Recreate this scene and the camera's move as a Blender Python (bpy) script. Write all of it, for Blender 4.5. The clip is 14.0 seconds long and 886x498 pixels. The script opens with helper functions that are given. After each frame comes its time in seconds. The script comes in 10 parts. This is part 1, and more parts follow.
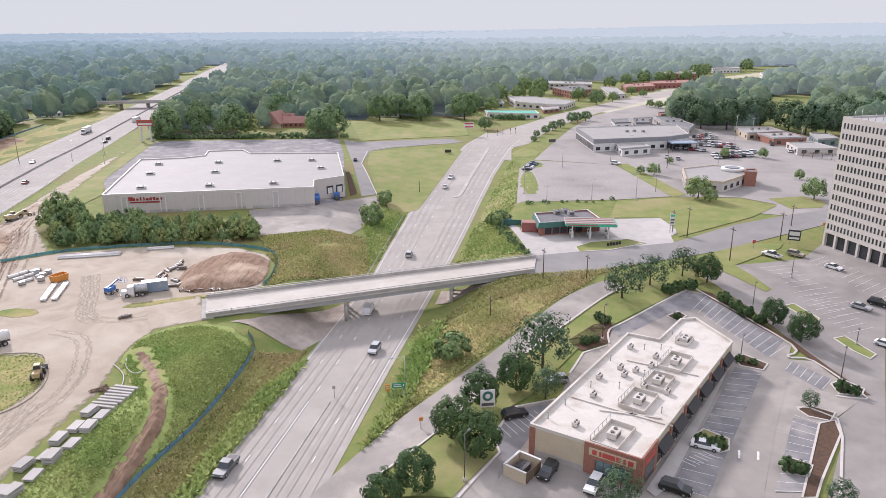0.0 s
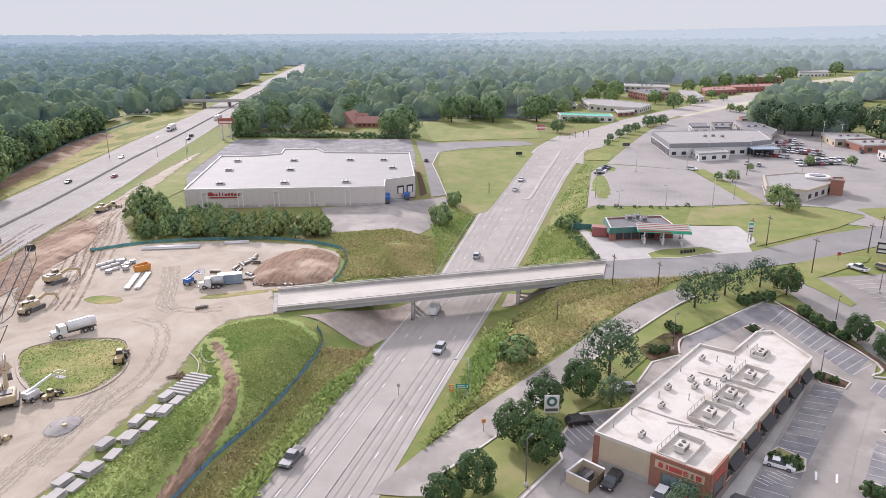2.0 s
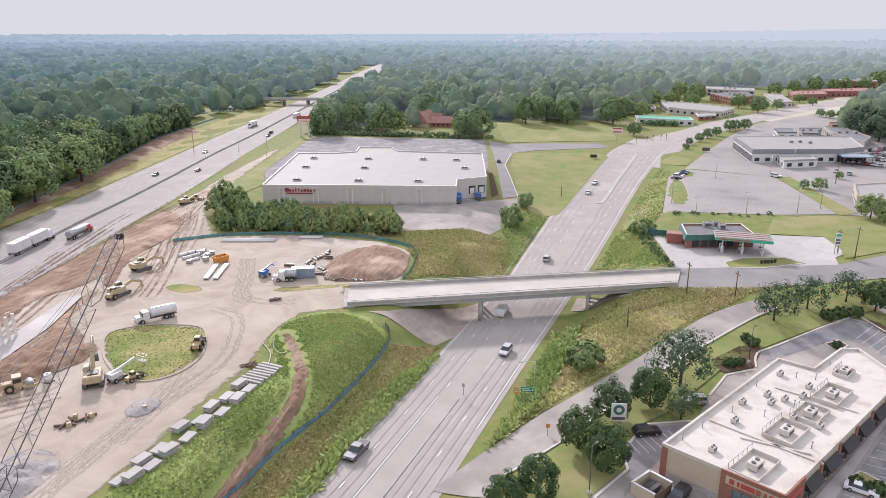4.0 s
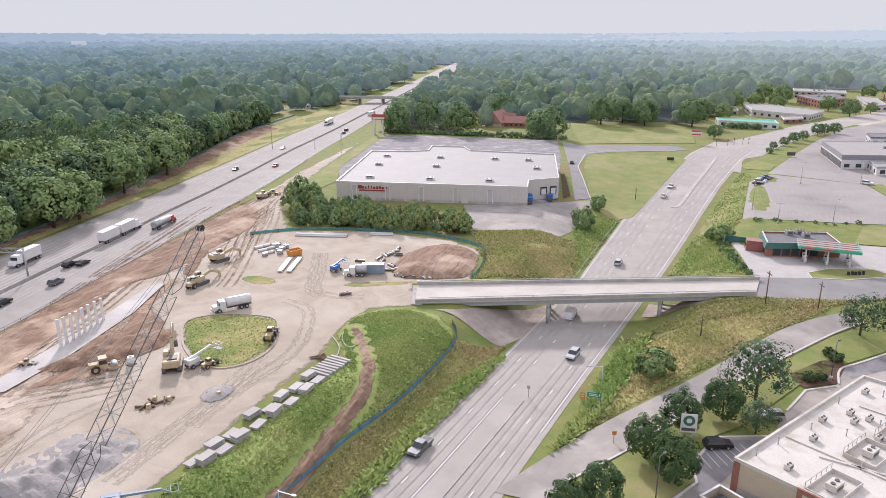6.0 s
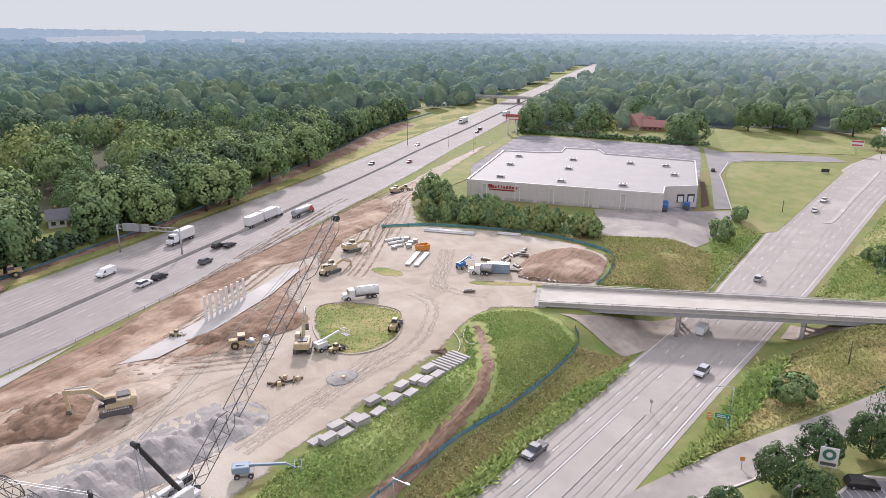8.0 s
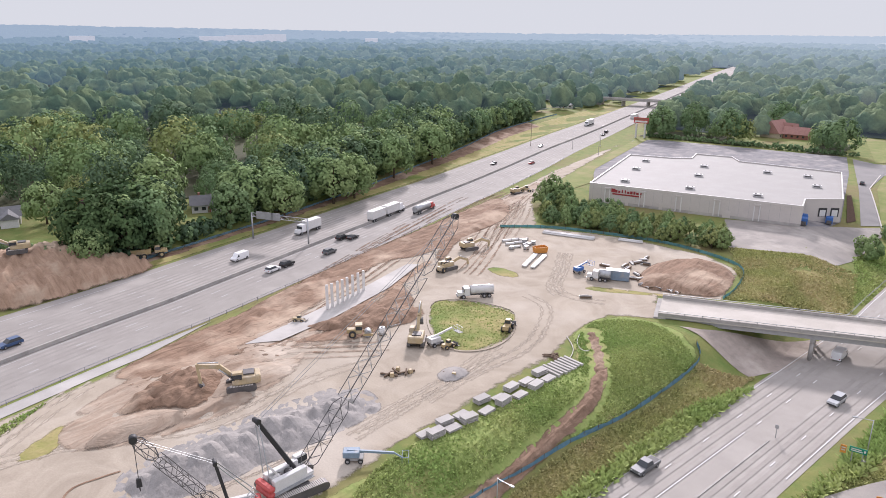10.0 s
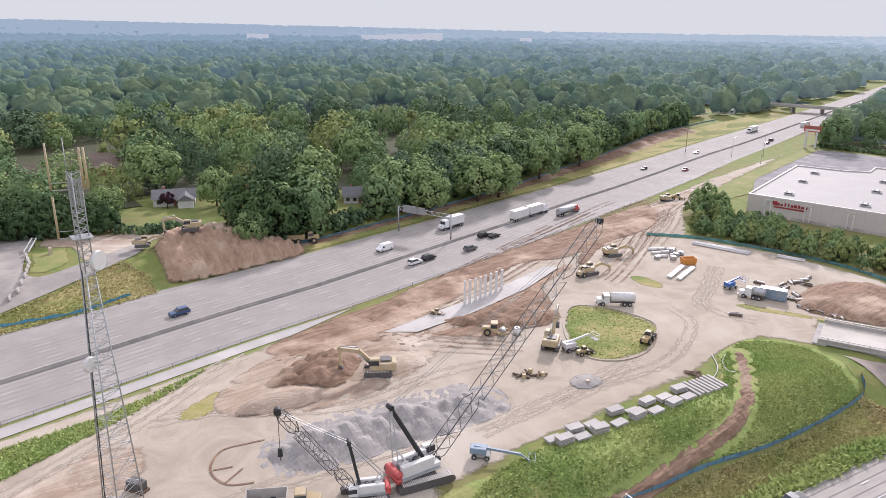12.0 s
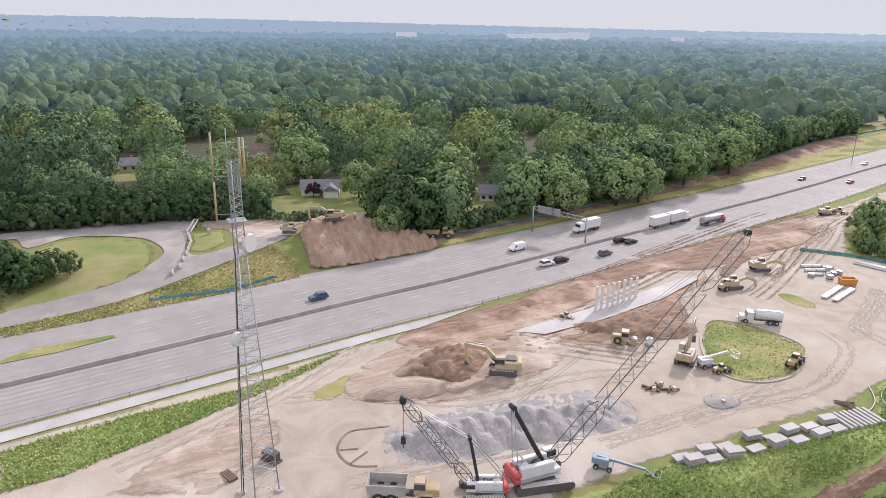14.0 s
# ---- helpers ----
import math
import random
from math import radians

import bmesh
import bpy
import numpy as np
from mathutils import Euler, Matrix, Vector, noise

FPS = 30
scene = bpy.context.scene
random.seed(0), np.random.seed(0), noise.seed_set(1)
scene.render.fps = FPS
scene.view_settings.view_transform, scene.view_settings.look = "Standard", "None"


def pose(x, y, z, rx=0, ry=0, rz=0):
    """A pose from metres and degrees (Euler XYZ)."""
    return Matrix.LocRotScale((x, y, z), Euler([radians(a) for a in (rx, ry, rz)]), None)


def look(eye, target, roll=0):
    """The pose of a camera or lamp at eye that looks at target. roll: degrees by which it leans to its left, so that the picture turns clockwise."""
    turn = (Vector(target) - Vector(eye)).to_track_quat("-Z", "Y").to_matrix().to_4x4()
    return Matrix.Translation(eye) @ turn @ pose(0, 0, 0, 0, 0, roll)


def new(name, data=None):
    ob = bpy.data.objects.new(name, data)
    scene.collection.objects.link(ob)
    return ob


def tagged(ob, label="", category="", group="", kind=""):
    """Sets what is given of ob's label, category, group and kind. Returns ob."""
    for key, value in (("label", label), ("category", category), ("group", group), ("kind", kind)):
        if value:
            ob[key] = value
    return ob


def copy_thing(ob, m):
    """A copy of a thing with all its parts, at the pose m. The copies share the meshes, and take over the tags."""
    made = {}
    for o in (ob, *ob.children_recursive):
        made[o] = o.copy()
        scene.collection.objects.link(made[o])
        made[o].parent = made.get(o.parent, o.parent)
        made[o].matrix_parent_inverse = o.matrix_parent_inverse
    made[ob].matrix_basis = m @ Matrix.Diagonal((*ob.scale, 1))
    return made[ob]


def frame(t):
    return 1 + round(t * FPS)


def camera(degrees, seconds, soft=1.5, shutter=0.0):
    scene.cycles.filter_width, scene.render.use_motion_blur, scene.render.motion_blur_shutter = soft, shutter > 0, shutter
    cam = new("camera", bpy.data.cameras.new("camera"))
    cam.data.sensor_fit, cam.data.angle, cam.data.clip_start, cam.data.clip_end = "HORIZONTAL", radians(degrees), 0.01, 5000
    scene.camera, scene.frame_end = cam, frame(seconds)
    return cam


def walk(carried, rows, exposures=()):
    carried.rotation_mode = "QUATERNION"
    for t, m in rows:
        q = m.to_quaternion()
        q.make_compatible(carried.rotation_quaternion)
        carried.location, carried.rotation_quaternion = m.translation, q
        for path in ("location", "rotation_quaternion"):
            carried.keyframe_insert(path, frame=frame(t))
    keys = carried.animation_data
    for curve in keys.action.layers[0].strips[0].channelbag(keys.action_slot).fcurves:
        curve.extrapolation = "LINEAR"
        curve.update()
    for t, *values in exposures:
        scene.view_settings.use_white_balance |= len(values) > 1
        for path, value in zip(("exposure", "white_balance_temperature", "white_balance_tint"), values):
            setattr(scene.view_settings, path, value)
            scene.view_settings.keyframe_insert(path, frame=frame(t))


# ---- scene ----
import collections
from mathutils import geometry

EYE = 69.0
cam = camera(64.4, 14.0, 0.8)
PATH = [
    (0, 1.90, -17.49, -0.23),
    (0.5, 3.22, -17.43, -0.22),
    (1, 4.75, -17.40, -0.22),
    (1.5, 6.19, -17.36, -0.23),
    (2, 7.69, -17.35, -0.23),
    (2.5, 9.19, -17.33, -0.20),
    (3, 10.69, -17.31, -0.16),
    (5.5, 18.03, -17.32, -0.06),
    (6, 19.51, -17.33, -0.08),
    (6.5, 20.94, -17.35, -0.00),
    (7, 23.40, -17.34, -0.01),
    (7.5, 27.17, -17.34, 0.11),
    (8, 30.25, -17.35, 0.19),
    (10.5, 43.10, -17.41, 0.44),
    (11, 46.12, -17.45, 0.54),
    (11.5, 48.70, -17.46, 0.60),
    (12, 52.17, -17.50, 0.61),
    (12.5, 55.06, -17.54, 0.64),
    (13, 58.24, -17.59, 0.63),
    (13.5, 60.88, -17.64, 0.67),
    (14, 63.45, -17.70, 0.68),
]
walk(cam, [(t, pose(0, 0, EYE, 90 + pitch, 0, yaw) @ pose(0, 0, 0, 0, 0, lean)) for t, yaw, pitch, lean in PATH], [(0, 0.73, 6010, 23), (14, 0.73, 6010, 23)])

# ---------- sky and sun ----------
SUN_TURN, SUN_HIGH = 33.0, 27.0     # degrees to the left of +y, and above the horizon
world = bpy.data.worlds.new("sky")
scene.world = world
world.use_nodes = True
wn, wl = world.node_tree.nodes, world.node_tree.links
wn.clear()
sky = wn.new("ShaderNodeTexSky")
sky.sky_type, sky.sun_disc = "NISHITA", False
sky.sun_elevation, sky.sun_rotation = radians(SUN_HIGH), radians(-SUN_TURN)
sky.air_density, sky.dust_density, sky.ozone_density, sky.altitude = 1.0, 6.0, 1.0, 300
haze = wn.new("ShaderNodeMix")
haze.data_type = "RGBA"
haze.inputs[0].default_value = 0.9
haze.inputs[7].default_value = (7.85, 8.0, 7.95, 1)
wb = wn.new("ShaderNodeBackground")
wb.inputs[1].default_value = 0.089
wo = wn.new("ShaderNodeOutputWorld")
wl.new(sky.outputs[0], haze.inputs[6])
wl.new(haze.outputs[2], wb.inputs[0])
wl.new(wb.outputs[0], wo.inputs[0])
sun = new("sun", bpy.data.lights.new("sun", "SUN"))
sun.data.energy, sun.data.angle, sun.data.color = 2.7, radians(5.0), (1.0, 0.94, 0.85)
sa, se = radians(SUN_TURN), radians(SUN_HIGH)
sun.matrix_basis = look((-300 * math.sin(sa) * math.cos(se), 300 * math.cos(sa) * math.cos(se), 300 * math.sin(se)), (0, 0, 0))


# ---------- materials ----------
def mat(name, base, second=None, scale=1.0, fine=12.0, rough=0.85, metal=0.0, bump=0.15, third=None, third_scale=0.05, spread=0.12, soft=0.18, island=False, swirl=0.0, stretch=None):
    """A surface of two tones at the given scale (per metre), a fine grain, and a third tone in wide stains."""
    m = bpy.data.materials.new(name)
    m.use_nodes = True
    nt = m.node_tree
    n, l = nt.nodes, nt.links
    bsdf = n["Principled BSDF"]
    geo = n.new("ShaderNodeNewGeometry")
    second = second or tuple(c * 0.75 for c in base)

    def noise_at(s, detail, rough_=0.6):
        t = n.new("ShaderNodeTexNoise")
        t.inputs["Scale"].default_value, t.inputs["Detail"].default_value, t.inputs["Roughness"].default_value = s, detail, rough_
        l.new(geo.outputs["Position"], t.inputs["Vector"])
        return t

    def blend(fac, a, b):
        x = n.new("ShaderNodeMix")
        x.data_type = "RGBA"
        l.new(fac, x.inputs[0])
        for v, k in ((a, 6), (b, 7)):
            if isinstance(v, tuple):
                x.inputs[k].default_value = (*v, 1)
            else:
                l.new(v, x.inputs[k])
        return x.outputs[2]

    def ramp(sock, lo, hi):
        r = n.new("ShaderNodeMapRange")
        r.inputs[1].default_value, r.inputs[2].default_value = lo, hi
        l.new(sock, r.inputs[0])
        return r.outputs[0]

    a = noise_at(scale, 6)
    if stretch:
        st = n.new("ShaderNodeVectorMath")
        st.operation = "MULTIPLY"
        st.inputs[1].default_value = stretch
        l.new(geo.outputs["Position"], st.inputs[0])
        l.new(st.outputs[0], a.inputs["Vector"])
    a.inputs["Distortion"].default_value = swirl
    col = blend(ramp(a.outputs[0], 0.5 - soft, 0.5 + soft), base, second)
    if third:
        c = noise_at(third_scale, 4)
        col = blend(ramp(c.outputs[0], 0.5, 0.5 + soft), col, third)
    f = noise_at(fine, 3, 0.7)
    g = n.new("ShaderNodeHueSaturation")
    l.new(col, g.inputs["Color"])
    if island or spread:
        v = n.new("ShaderNodeMath")
        v.operation = "MULTIPLY_ADD"
        if island:
            l.new(geo.outputs["Random Per Island"], v.inputs[0])
        else:
            oi = n.new("ShaderNodeObjectInfo")
            l.new(oi.outputs["Random"], v.inputs[0])
        v.inputs[1].default_value, v.inputs[2].default_value = 2 * spread, 1 - spread
        w = n.new("ShaderNodeMath")
        w.operation = "MULTIPLY_ADD"
        l.new(f.outputs[0], w.inputs[0])
        w.inputs[1].default_value, w.inputs[2].default_value = 0.4, 0.8
        u = n.new("ShaderNodeMath")
        u.operation = "MULTIPLY"
        l.new(v.outputs[0], u.inputs[0])
        l.new(w.outputs[0], u.inputs[1])
        l.new(u.outputs[0], g.inputs["Value"])
    l.new(g.outputs[0], bsdf.inputs["Base Color"])
    bsdf.inputs["Roughness"].default_value, bsdf.inputs["Metallic"].default_value = rough, metal
    if rough > 0.65:
        bsdf.inputs["Specular IOR Level"].default_value = 0.2
    if bump:
        b = n.new("ShaderNodeBump")
        b.inputs["Strength"].default_value = bump
        b.inputs["Distance"].default_value = 0.3 / max(scale, 0.3)
        l.new(a.outputs[0], b.inputs["Height"])
        l.new(b.outputs[0], bsdf.inputs["Normal"])
    return m


def soft_edge(m, wild=0.9):
    """The same surface, thinning out in uneven patches towards its rim."""
    m = m.copy()
    n, l = m.node_tree.nodes, m.node_tree.links
    rim = n.new("ShaderNodeAttribute")
    rim.attribute_name = "rim"
    geo = n.new("ShaderNodeNewGeometry")
    t = n.new("ShaderNodeTexNoise")
    t.inputs["Scale"].default_value, t.inputs["Detail"].default_value, t.inputs["Roughness"].default_value = 0.55, 6, 0.65
    l.new(geo.outputs["Position"], t.inputs["Vector"])
    a = n.new("ShaderNodeMath")
    a.operation = "MULTIPLY_ADD"
    l.new(t.outputs[0], a.inputs[0])
    a.inputs[1].default_value = wild
    l.new(rim.outputs["Fac"], a.inputs[2])
    r = n.new("ShaderNodeMapRange")
    r.inputs[1].default_value, r.inputs[2].default_value = 0.5 * wild + 0.15, 0.5 * wild + 0.5
    l.new(a.outputs[0], r.inputs[0])
    clear = n.new("ShaderNodeBsdfTransparent")
    mix = n.new("ShaderNodeMixShader")
    l.new(r.outputs[0], mix.inputs[0])
    l.new(clear.outputs[0], mix.inputs[1])
    l.new(n["Principled BSDF"].outputs[0], mix.inputs[2])
    l.new(mix.outputs[0], n["Material Output"].inputs["Surface"])
    return m


M = {}
M["grass"] = mat("grass", (0.125, 0.175, 0.045), (0.21, 0.21, 0.07), 0.25, 3.0, 0.95, bump=0.3, third=(0.20, 0.165, 0.075), third_scale=0.03, spread=0.02)
M["lawn"] = mat("lawn", (0.155, 0.197, 0.055), (0.235, 0.236, 0.088), 0.18, 3.0, 0.95, bump=0.2, third=(0.275, 0.245, 0.115), third_scale=0.05, spread=0.02)
M["field"] = mat("field", (0.175, 0.24, 0.065), (0.25, 0.29, 0.095), 0.5, 2.0, 0.95, bump=0.6, third=(0.28, 0.265, 0.105), third_scale=0.07, spread=0.02)
M["weeds"] = mat("weeds", (0.24, 0.24, 0.075), (0.35, 0.285, 0.135), 0.35, 2.0, 0.95, bump=0.6, third=(0.14, 0.19, 0.045), third_scale=0.06, spread=0.02)
M["asphalt"] = mat("asphalt", (0.20, 0.192, 0.187), (0.25, 0.24, 0.232), 0.12, 8.0, 0.9, bump=0.05, third=(0.25, 0.235, 0.225), third_scale=0.05, spread=0.02)
M["lot"] = mat("lot", (0.22, 0.203, 0.187), (0.28, 0.26, 0.24), 0.15, 8.0, 0.9, bump=0.05, third=(0.32, 0.298, 0.275), third_scale=0.06, spread=0.02)
M["highway"] = mat("highway", (0.315, 0.29, 0.262), (0.365, 0.337, 0.305), 0.2, 6.0, 0.85, bump=0.03, third=(0.39, 0.362, 0.33), third_scale=0.05, spread=0.02)
M["interstate"] = mat("interstate", (0.262, 0.243, 0.222), (0.305, 0.284, 0.26), 0.2, 6.0, 0.85, bump=0.03, third=(0.335, 0.312, 0.285), third_scale=0.05, spread=0.02)
M["inter_lane"] = mat("inter_lane", (0.245, 0.227, 0.208), (0.288, 0.268, 0.246), 0.25, 5.0, 0.85, bump=0.02, third=(0.32, 0.298, 0.273), third_scale=0.06, spread=0.02)
M["concrete"] = mat("concrete", (0.42, 0.40, 0.375), (0.36, 0.342, 0.32), 0.3, 6.0, 0.85, bump=0.05, third=(0.47, 0.45, 0.42), third_scale=0.08, spread=0.04)
M["old_concrete"] = mat("old_concrete", (0.40, 0.38, 0.355), (0.30, 0.285, 0.265), 0.5, 5.0, 0.9, bump=0.08, third=(0.46, 0.43, 0.395), third_scale=0.1, spread=0.04)
M["gravel"] = mat("gravel", (0.40, 0.345, 0.275), (0.31, 0.262, 0.205), 0.10, 3.0, 0.95, swirl=2.0, bump=0.15, third=(0.46, 0.41, 0.345), third_scale=0.03, spread=0.02)
M["dirt"] = mat("dirt", (0.30, 0.20, 0.138), (0.15, 0.095, 0.063), 0.45, 2.0, 0.95, swirl=1.0, bump=1.0, third=(0.42, 0.32, 0.235), third_scale=0.07, spread=0.02, stretch=(1.3, 0.28, 1.0))
M["pale_dirt"] = mat("pale_dirt", (0.41, 0.335, 0.262), (0.265, 0.192, 0.138), 0.35, 2.0, 0.95, swirl=0.9, bump=0.8, third=(0.50, 0.43, 0.35), third_scale=0.06, spread=0.02, stretch=(1.1, 0.3, 1.0))
M["stone_heap"] = mat("stone_heap", (0.305, 0.288, 0.272), (0.235, 0.222, 0.21), 0.8, 4.0, 0.95, bump=0.5, third=(0.35, 0.325, 0.30), third_scale=0.15, spread=0.02)
M["worn_track"] = mat("worn_track", (0.39, 0.337, 0.27), (0.43, 0.375, 0.305), 0.4, 4.0, 0.95, bump=0.05, spread=0.02)
M["tyre_lane"] = mat("tyre_lane", (0.295, 0.272, 0.247), (0.345, 0.32, 0.29), 0.25, 5.0, 0.85, bump=0.02, third=(0.38, 0.354, 0.323), third_scale=0.06, spread=0.02)
M["slope_concrete"] = mat("slope_concrete", (0.36, 0.305, 0.26), (0.27, 0.23, 0.20), 0.5, 5.0, 0.9, bump=0.08, third=(0.42, 0.365, 0.315), third_scale=0.12, spread=0.03)
M["precast"] = mat("precast", (0.53, 0.495, 0.455), (0.47, 0.44, 0.405), 0.5, 6.0, 0.8, bump=0.04, spread=0.03)
M["deck"] = mat("deck", (0.46, 0.425, 0.375), (0.41, 0.378, 0.332), 0.3, 6.0, 0.85, bump=0.03, third=(0.50, 0.465, 0.415), third_scale=0.08, spread=0.02)
M["mulch"] = mat("mulch", (0.12, 0.075, 0.05), (0.08, 0.05, 0.035), 1.5, 5.0, 0.95, bump=0.5, spread=0.05)
M["white_line"] = mat("white_line", (0.70, 0.69, 0.67), (0.52, 0.51, 0.50), 0.8, 6.0, 0.8, bump=0, spread=0.02)
M["yellow_line"] = mat("yellow_line", (0.55, 0.40, 0.12), (0.42, 0.33, 0.16), 0.8, 6.0, 0.8, bump=0, spread=0.02)
M["roof_white"] = mat("roof_white", (0.33, 0.318, 0.30), (0.30, 0.289, 0.272), 0.2, 4.0, 0.75, bump=0.03, third=(0.31, 0.297, 0.278), third_scale=0.1, spread=0.02)
M["store_wall"] = mat("store_wall", (0.53, 0.49, 0.455), (0.50, 0.46, 0.43), 0.4, 6.0, 0.85, bump=0.05, spread=0.03)
M["tan_wall"] = mat("tan_wall", (0.50, 0.42, 0.31), (0.46, 0.385, 0.285), 0.5, 6.0, 0.85, bump=0.05, spread=0.03)
M["brick"] = mat("brick", (0.31, 0.15, 0.11), (0.25, 0.115, 0.085), 2.0, 10.0, 0.9, bump=0.1, spread=0.06)
M["dark_glass"] = mat("dark_glass", (0.03, 0.035, 0.04), (0.05, 0.055, 0.06), 0.3, 2.0, 0.12, bump=0, spread=0.3)
M["pale_glass"] = mat("pale_glass", (0.16, 0.22, 0.24), (0.10, 0.14, 0.15), 0.4, 2.0, 0.1, bump=0, spread=0.2)
M["black"] = mat("black", (0.022, 0.022, 0.025), (0.03, 0.03, 0.032), 1.0, 6.0, 0.6, bump=0.05, spread=0.1)
M["steel"] = mat("steel", (0.42, 0.43, 0.44), (0.34, 0.35, 0.355), 1.0, 8.0, 0.5, 0.6, bump=0.03, spread=0.1)
M["dark_steel"] = mat("dark_steel", (0.09, 0.088, 0.09), (0.13, 0.12, 0.115), 1.0, 8.0, 0.6, 0.3, bump=0.05, spread=0.1)
M["white"] = mat("white", (0.64, 0.63, 0.61), (0.58, 0.57, 0.55), 0.8, 6.0, 0.5, bump=0.02, spread=0.05)
M["grey"] = mat("grey", (0.36, 0.355, 0.35), (0.31, 0.305, 0.30), 0.6, 6.0, 0.7, bump=0.03, spread=0.05)
M["yellow"] = mat("yellow", (0.42, 0.31, 0.15), (0.34, 0.26, 0.14), 1.0, 6.0, 0.6, bump=0.04, third=(0.42, 0.34, 0.24), third_scale=0.4, spread=0.06)
M["pale_yellow"] = mat("pale_yellow", (0.46, 0.36, 0.205), (0.38, 0.30, 0.18), 1.0, 6.0, 0.6, bump=0.04, third=(0.44, 0.37, 0.27), third_scale=0.4, spread=0.06)
M["orange"] = mat("orange", (0.60, 0.25, 0.04), (0.5, 0.21, 0.04), 1.0, 6.0, 0.6, bump=0.03, spread=0.05)
M["red"] = mat("red", (0.48, 0.07, 0.06), (0.40, 0.06, 0.052), 1.0, 6.0, 0.5, bump=0.02, spread=0.05)
M["blue"] = mat("blue", (0.045, 0.15, 0.42), (0.04, 0.12, 0.33), 1.0, 6.0, 0.5, bump=0.03, spread=0.05)
M["pale_blue"] = mat("pale_blue", (0.22, 0.29, 0.36), (0.17, 0.23, 0.30), 1.0, 6.0, 0.6, bump=0.03, third=(0.30, 0.31, 0.31), third_scale=0.5, spread=0.05)
M["fence_blue"] = mat("fence_blue", (0.13, 0.25, 0.33), (0.20, 0.32, 0.39), 0.8, 4.0, 0.8, bump=0.2, spread=0.05)
M["fabric_blue"] = mat("fabric_blue", (0.10, 0.32, 0.46), (0.20, 0.42, 0.55), 0.8, 4.0, 0.8, bump=0.2, spread=0.05)
M["fence_teal"] = mat("fence_teal", (0.13, 0.33, 0.35), (0.22, 0.38, 0.38), 0.8, 4.0, 0.8, bump=0.2, spread=0.05)
M["green_sign"] = mat("green_sign", (0.0, 0.22, 0.13), (0.0, 0.2, 0.12), 1.0, 6.0, 0.5, bump=0, spread=0.02)
M["wood"] = mat("wood", (0.16, 0.115, 0.08), (0.12, 0.085, 0.06), 1.0, 8.0, 0.9, bump=0.2, spread=0.1)
M["bark"] = mat("bark", (0.115, 0.085, 0.06), (0.08, 0.06, 0.045), 1.5, 8.0, 0.95, bump=0.4, spread=0.1)


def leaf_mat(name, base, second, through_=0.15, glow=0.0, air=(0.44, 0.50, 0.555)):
    """Leaves: two greens that wander from tree to tree, a spread from leaf to leaf, and some light let through. glow:
    share of haze put in as emission of the air colour, for far woods and halls.
    """
    m = bpy.data.materials.new(name)
    m.use_nodes = True
    n, l = m.node_tree.nodes, m.node_tree.links
    bsdf, out = n["Principled BSDF"], n["Material Output"]
    geo = n.new("ShaderNodeNewGeometry")
    t = n.new("ShaderNodeTexNoise")
    t.inputs["Scale"].default_value, t.inputs["Detail"].default_value = 0.06, 2
    l.new(geo.outputs["Position"], t.inputs["Vector"])
    r = n.new("ShaderNodeMapRange")
    r.inputs[1].default_value, r.inputs[2].default_value = 0.38, 0.62
    l.new(t.outputs[0], r.inputs[0])
    x = n.new("ShaderNodeMix")
    x.data_type = "RGBA"
    x.inputs[6].default_value, x.inputs[7].default_value = (*base, 1), (*second, 1)
    l.new(r.outputs[0], x.inputs[0])
    v = n.new("ShaderNodeMapRange")
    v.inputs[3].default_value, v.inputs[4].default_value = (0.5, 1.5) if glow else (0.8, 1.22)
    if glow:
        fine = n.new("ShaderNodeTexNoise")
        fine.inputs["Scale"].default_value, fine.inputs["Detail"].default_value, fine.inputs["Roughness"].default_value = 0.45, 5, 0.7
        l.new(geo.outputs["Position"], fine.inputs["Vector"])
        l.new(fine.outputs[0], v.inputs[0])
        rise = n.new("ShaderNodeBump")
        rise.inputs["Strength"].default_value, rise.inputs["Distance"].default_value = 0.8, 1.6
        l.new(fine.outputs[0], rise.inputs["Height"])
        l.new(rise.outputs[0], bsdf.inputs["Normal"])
    else:
        l.new(geo.outputs["Random Per Island"], v.inputs[0])
    g = n.new("ShaderNodeHueSaturation")
    l.new(x.outputs[2], g.inputs["Color"])
    l.new(v.outputs[0], g.inputs["Value"])
    l.new(g.outputs[0], bsdf.inputs["Base Color"])
    bsdf.inputs["Roughness"].default_value, bsdf.inputs["Specular IOR Level"].default_value = 0.9, 0.08
    tr = n.new("ShaderNodeBsdfTranslucent")
    l.new(g.outputs[0], tr.inputs[0])
    mix = n.new("ShaderNodeMixShader")
    mix.inputs[0].default_value = through_
    l.new(bsdf.outputs[0], mix.inputs[1])
    l.new(tr.outputs[0], mix.inputs[2])
    last = mix
    # air colour mixed in as emission, standing in for haze
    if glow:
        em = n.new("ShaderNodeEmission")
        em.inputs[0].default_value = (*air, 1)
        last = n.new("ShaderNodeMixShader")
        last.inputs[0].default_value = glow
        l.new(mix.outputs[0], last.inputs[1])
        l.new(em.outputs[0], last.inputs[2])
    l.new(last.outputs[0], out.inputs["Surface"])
    return m


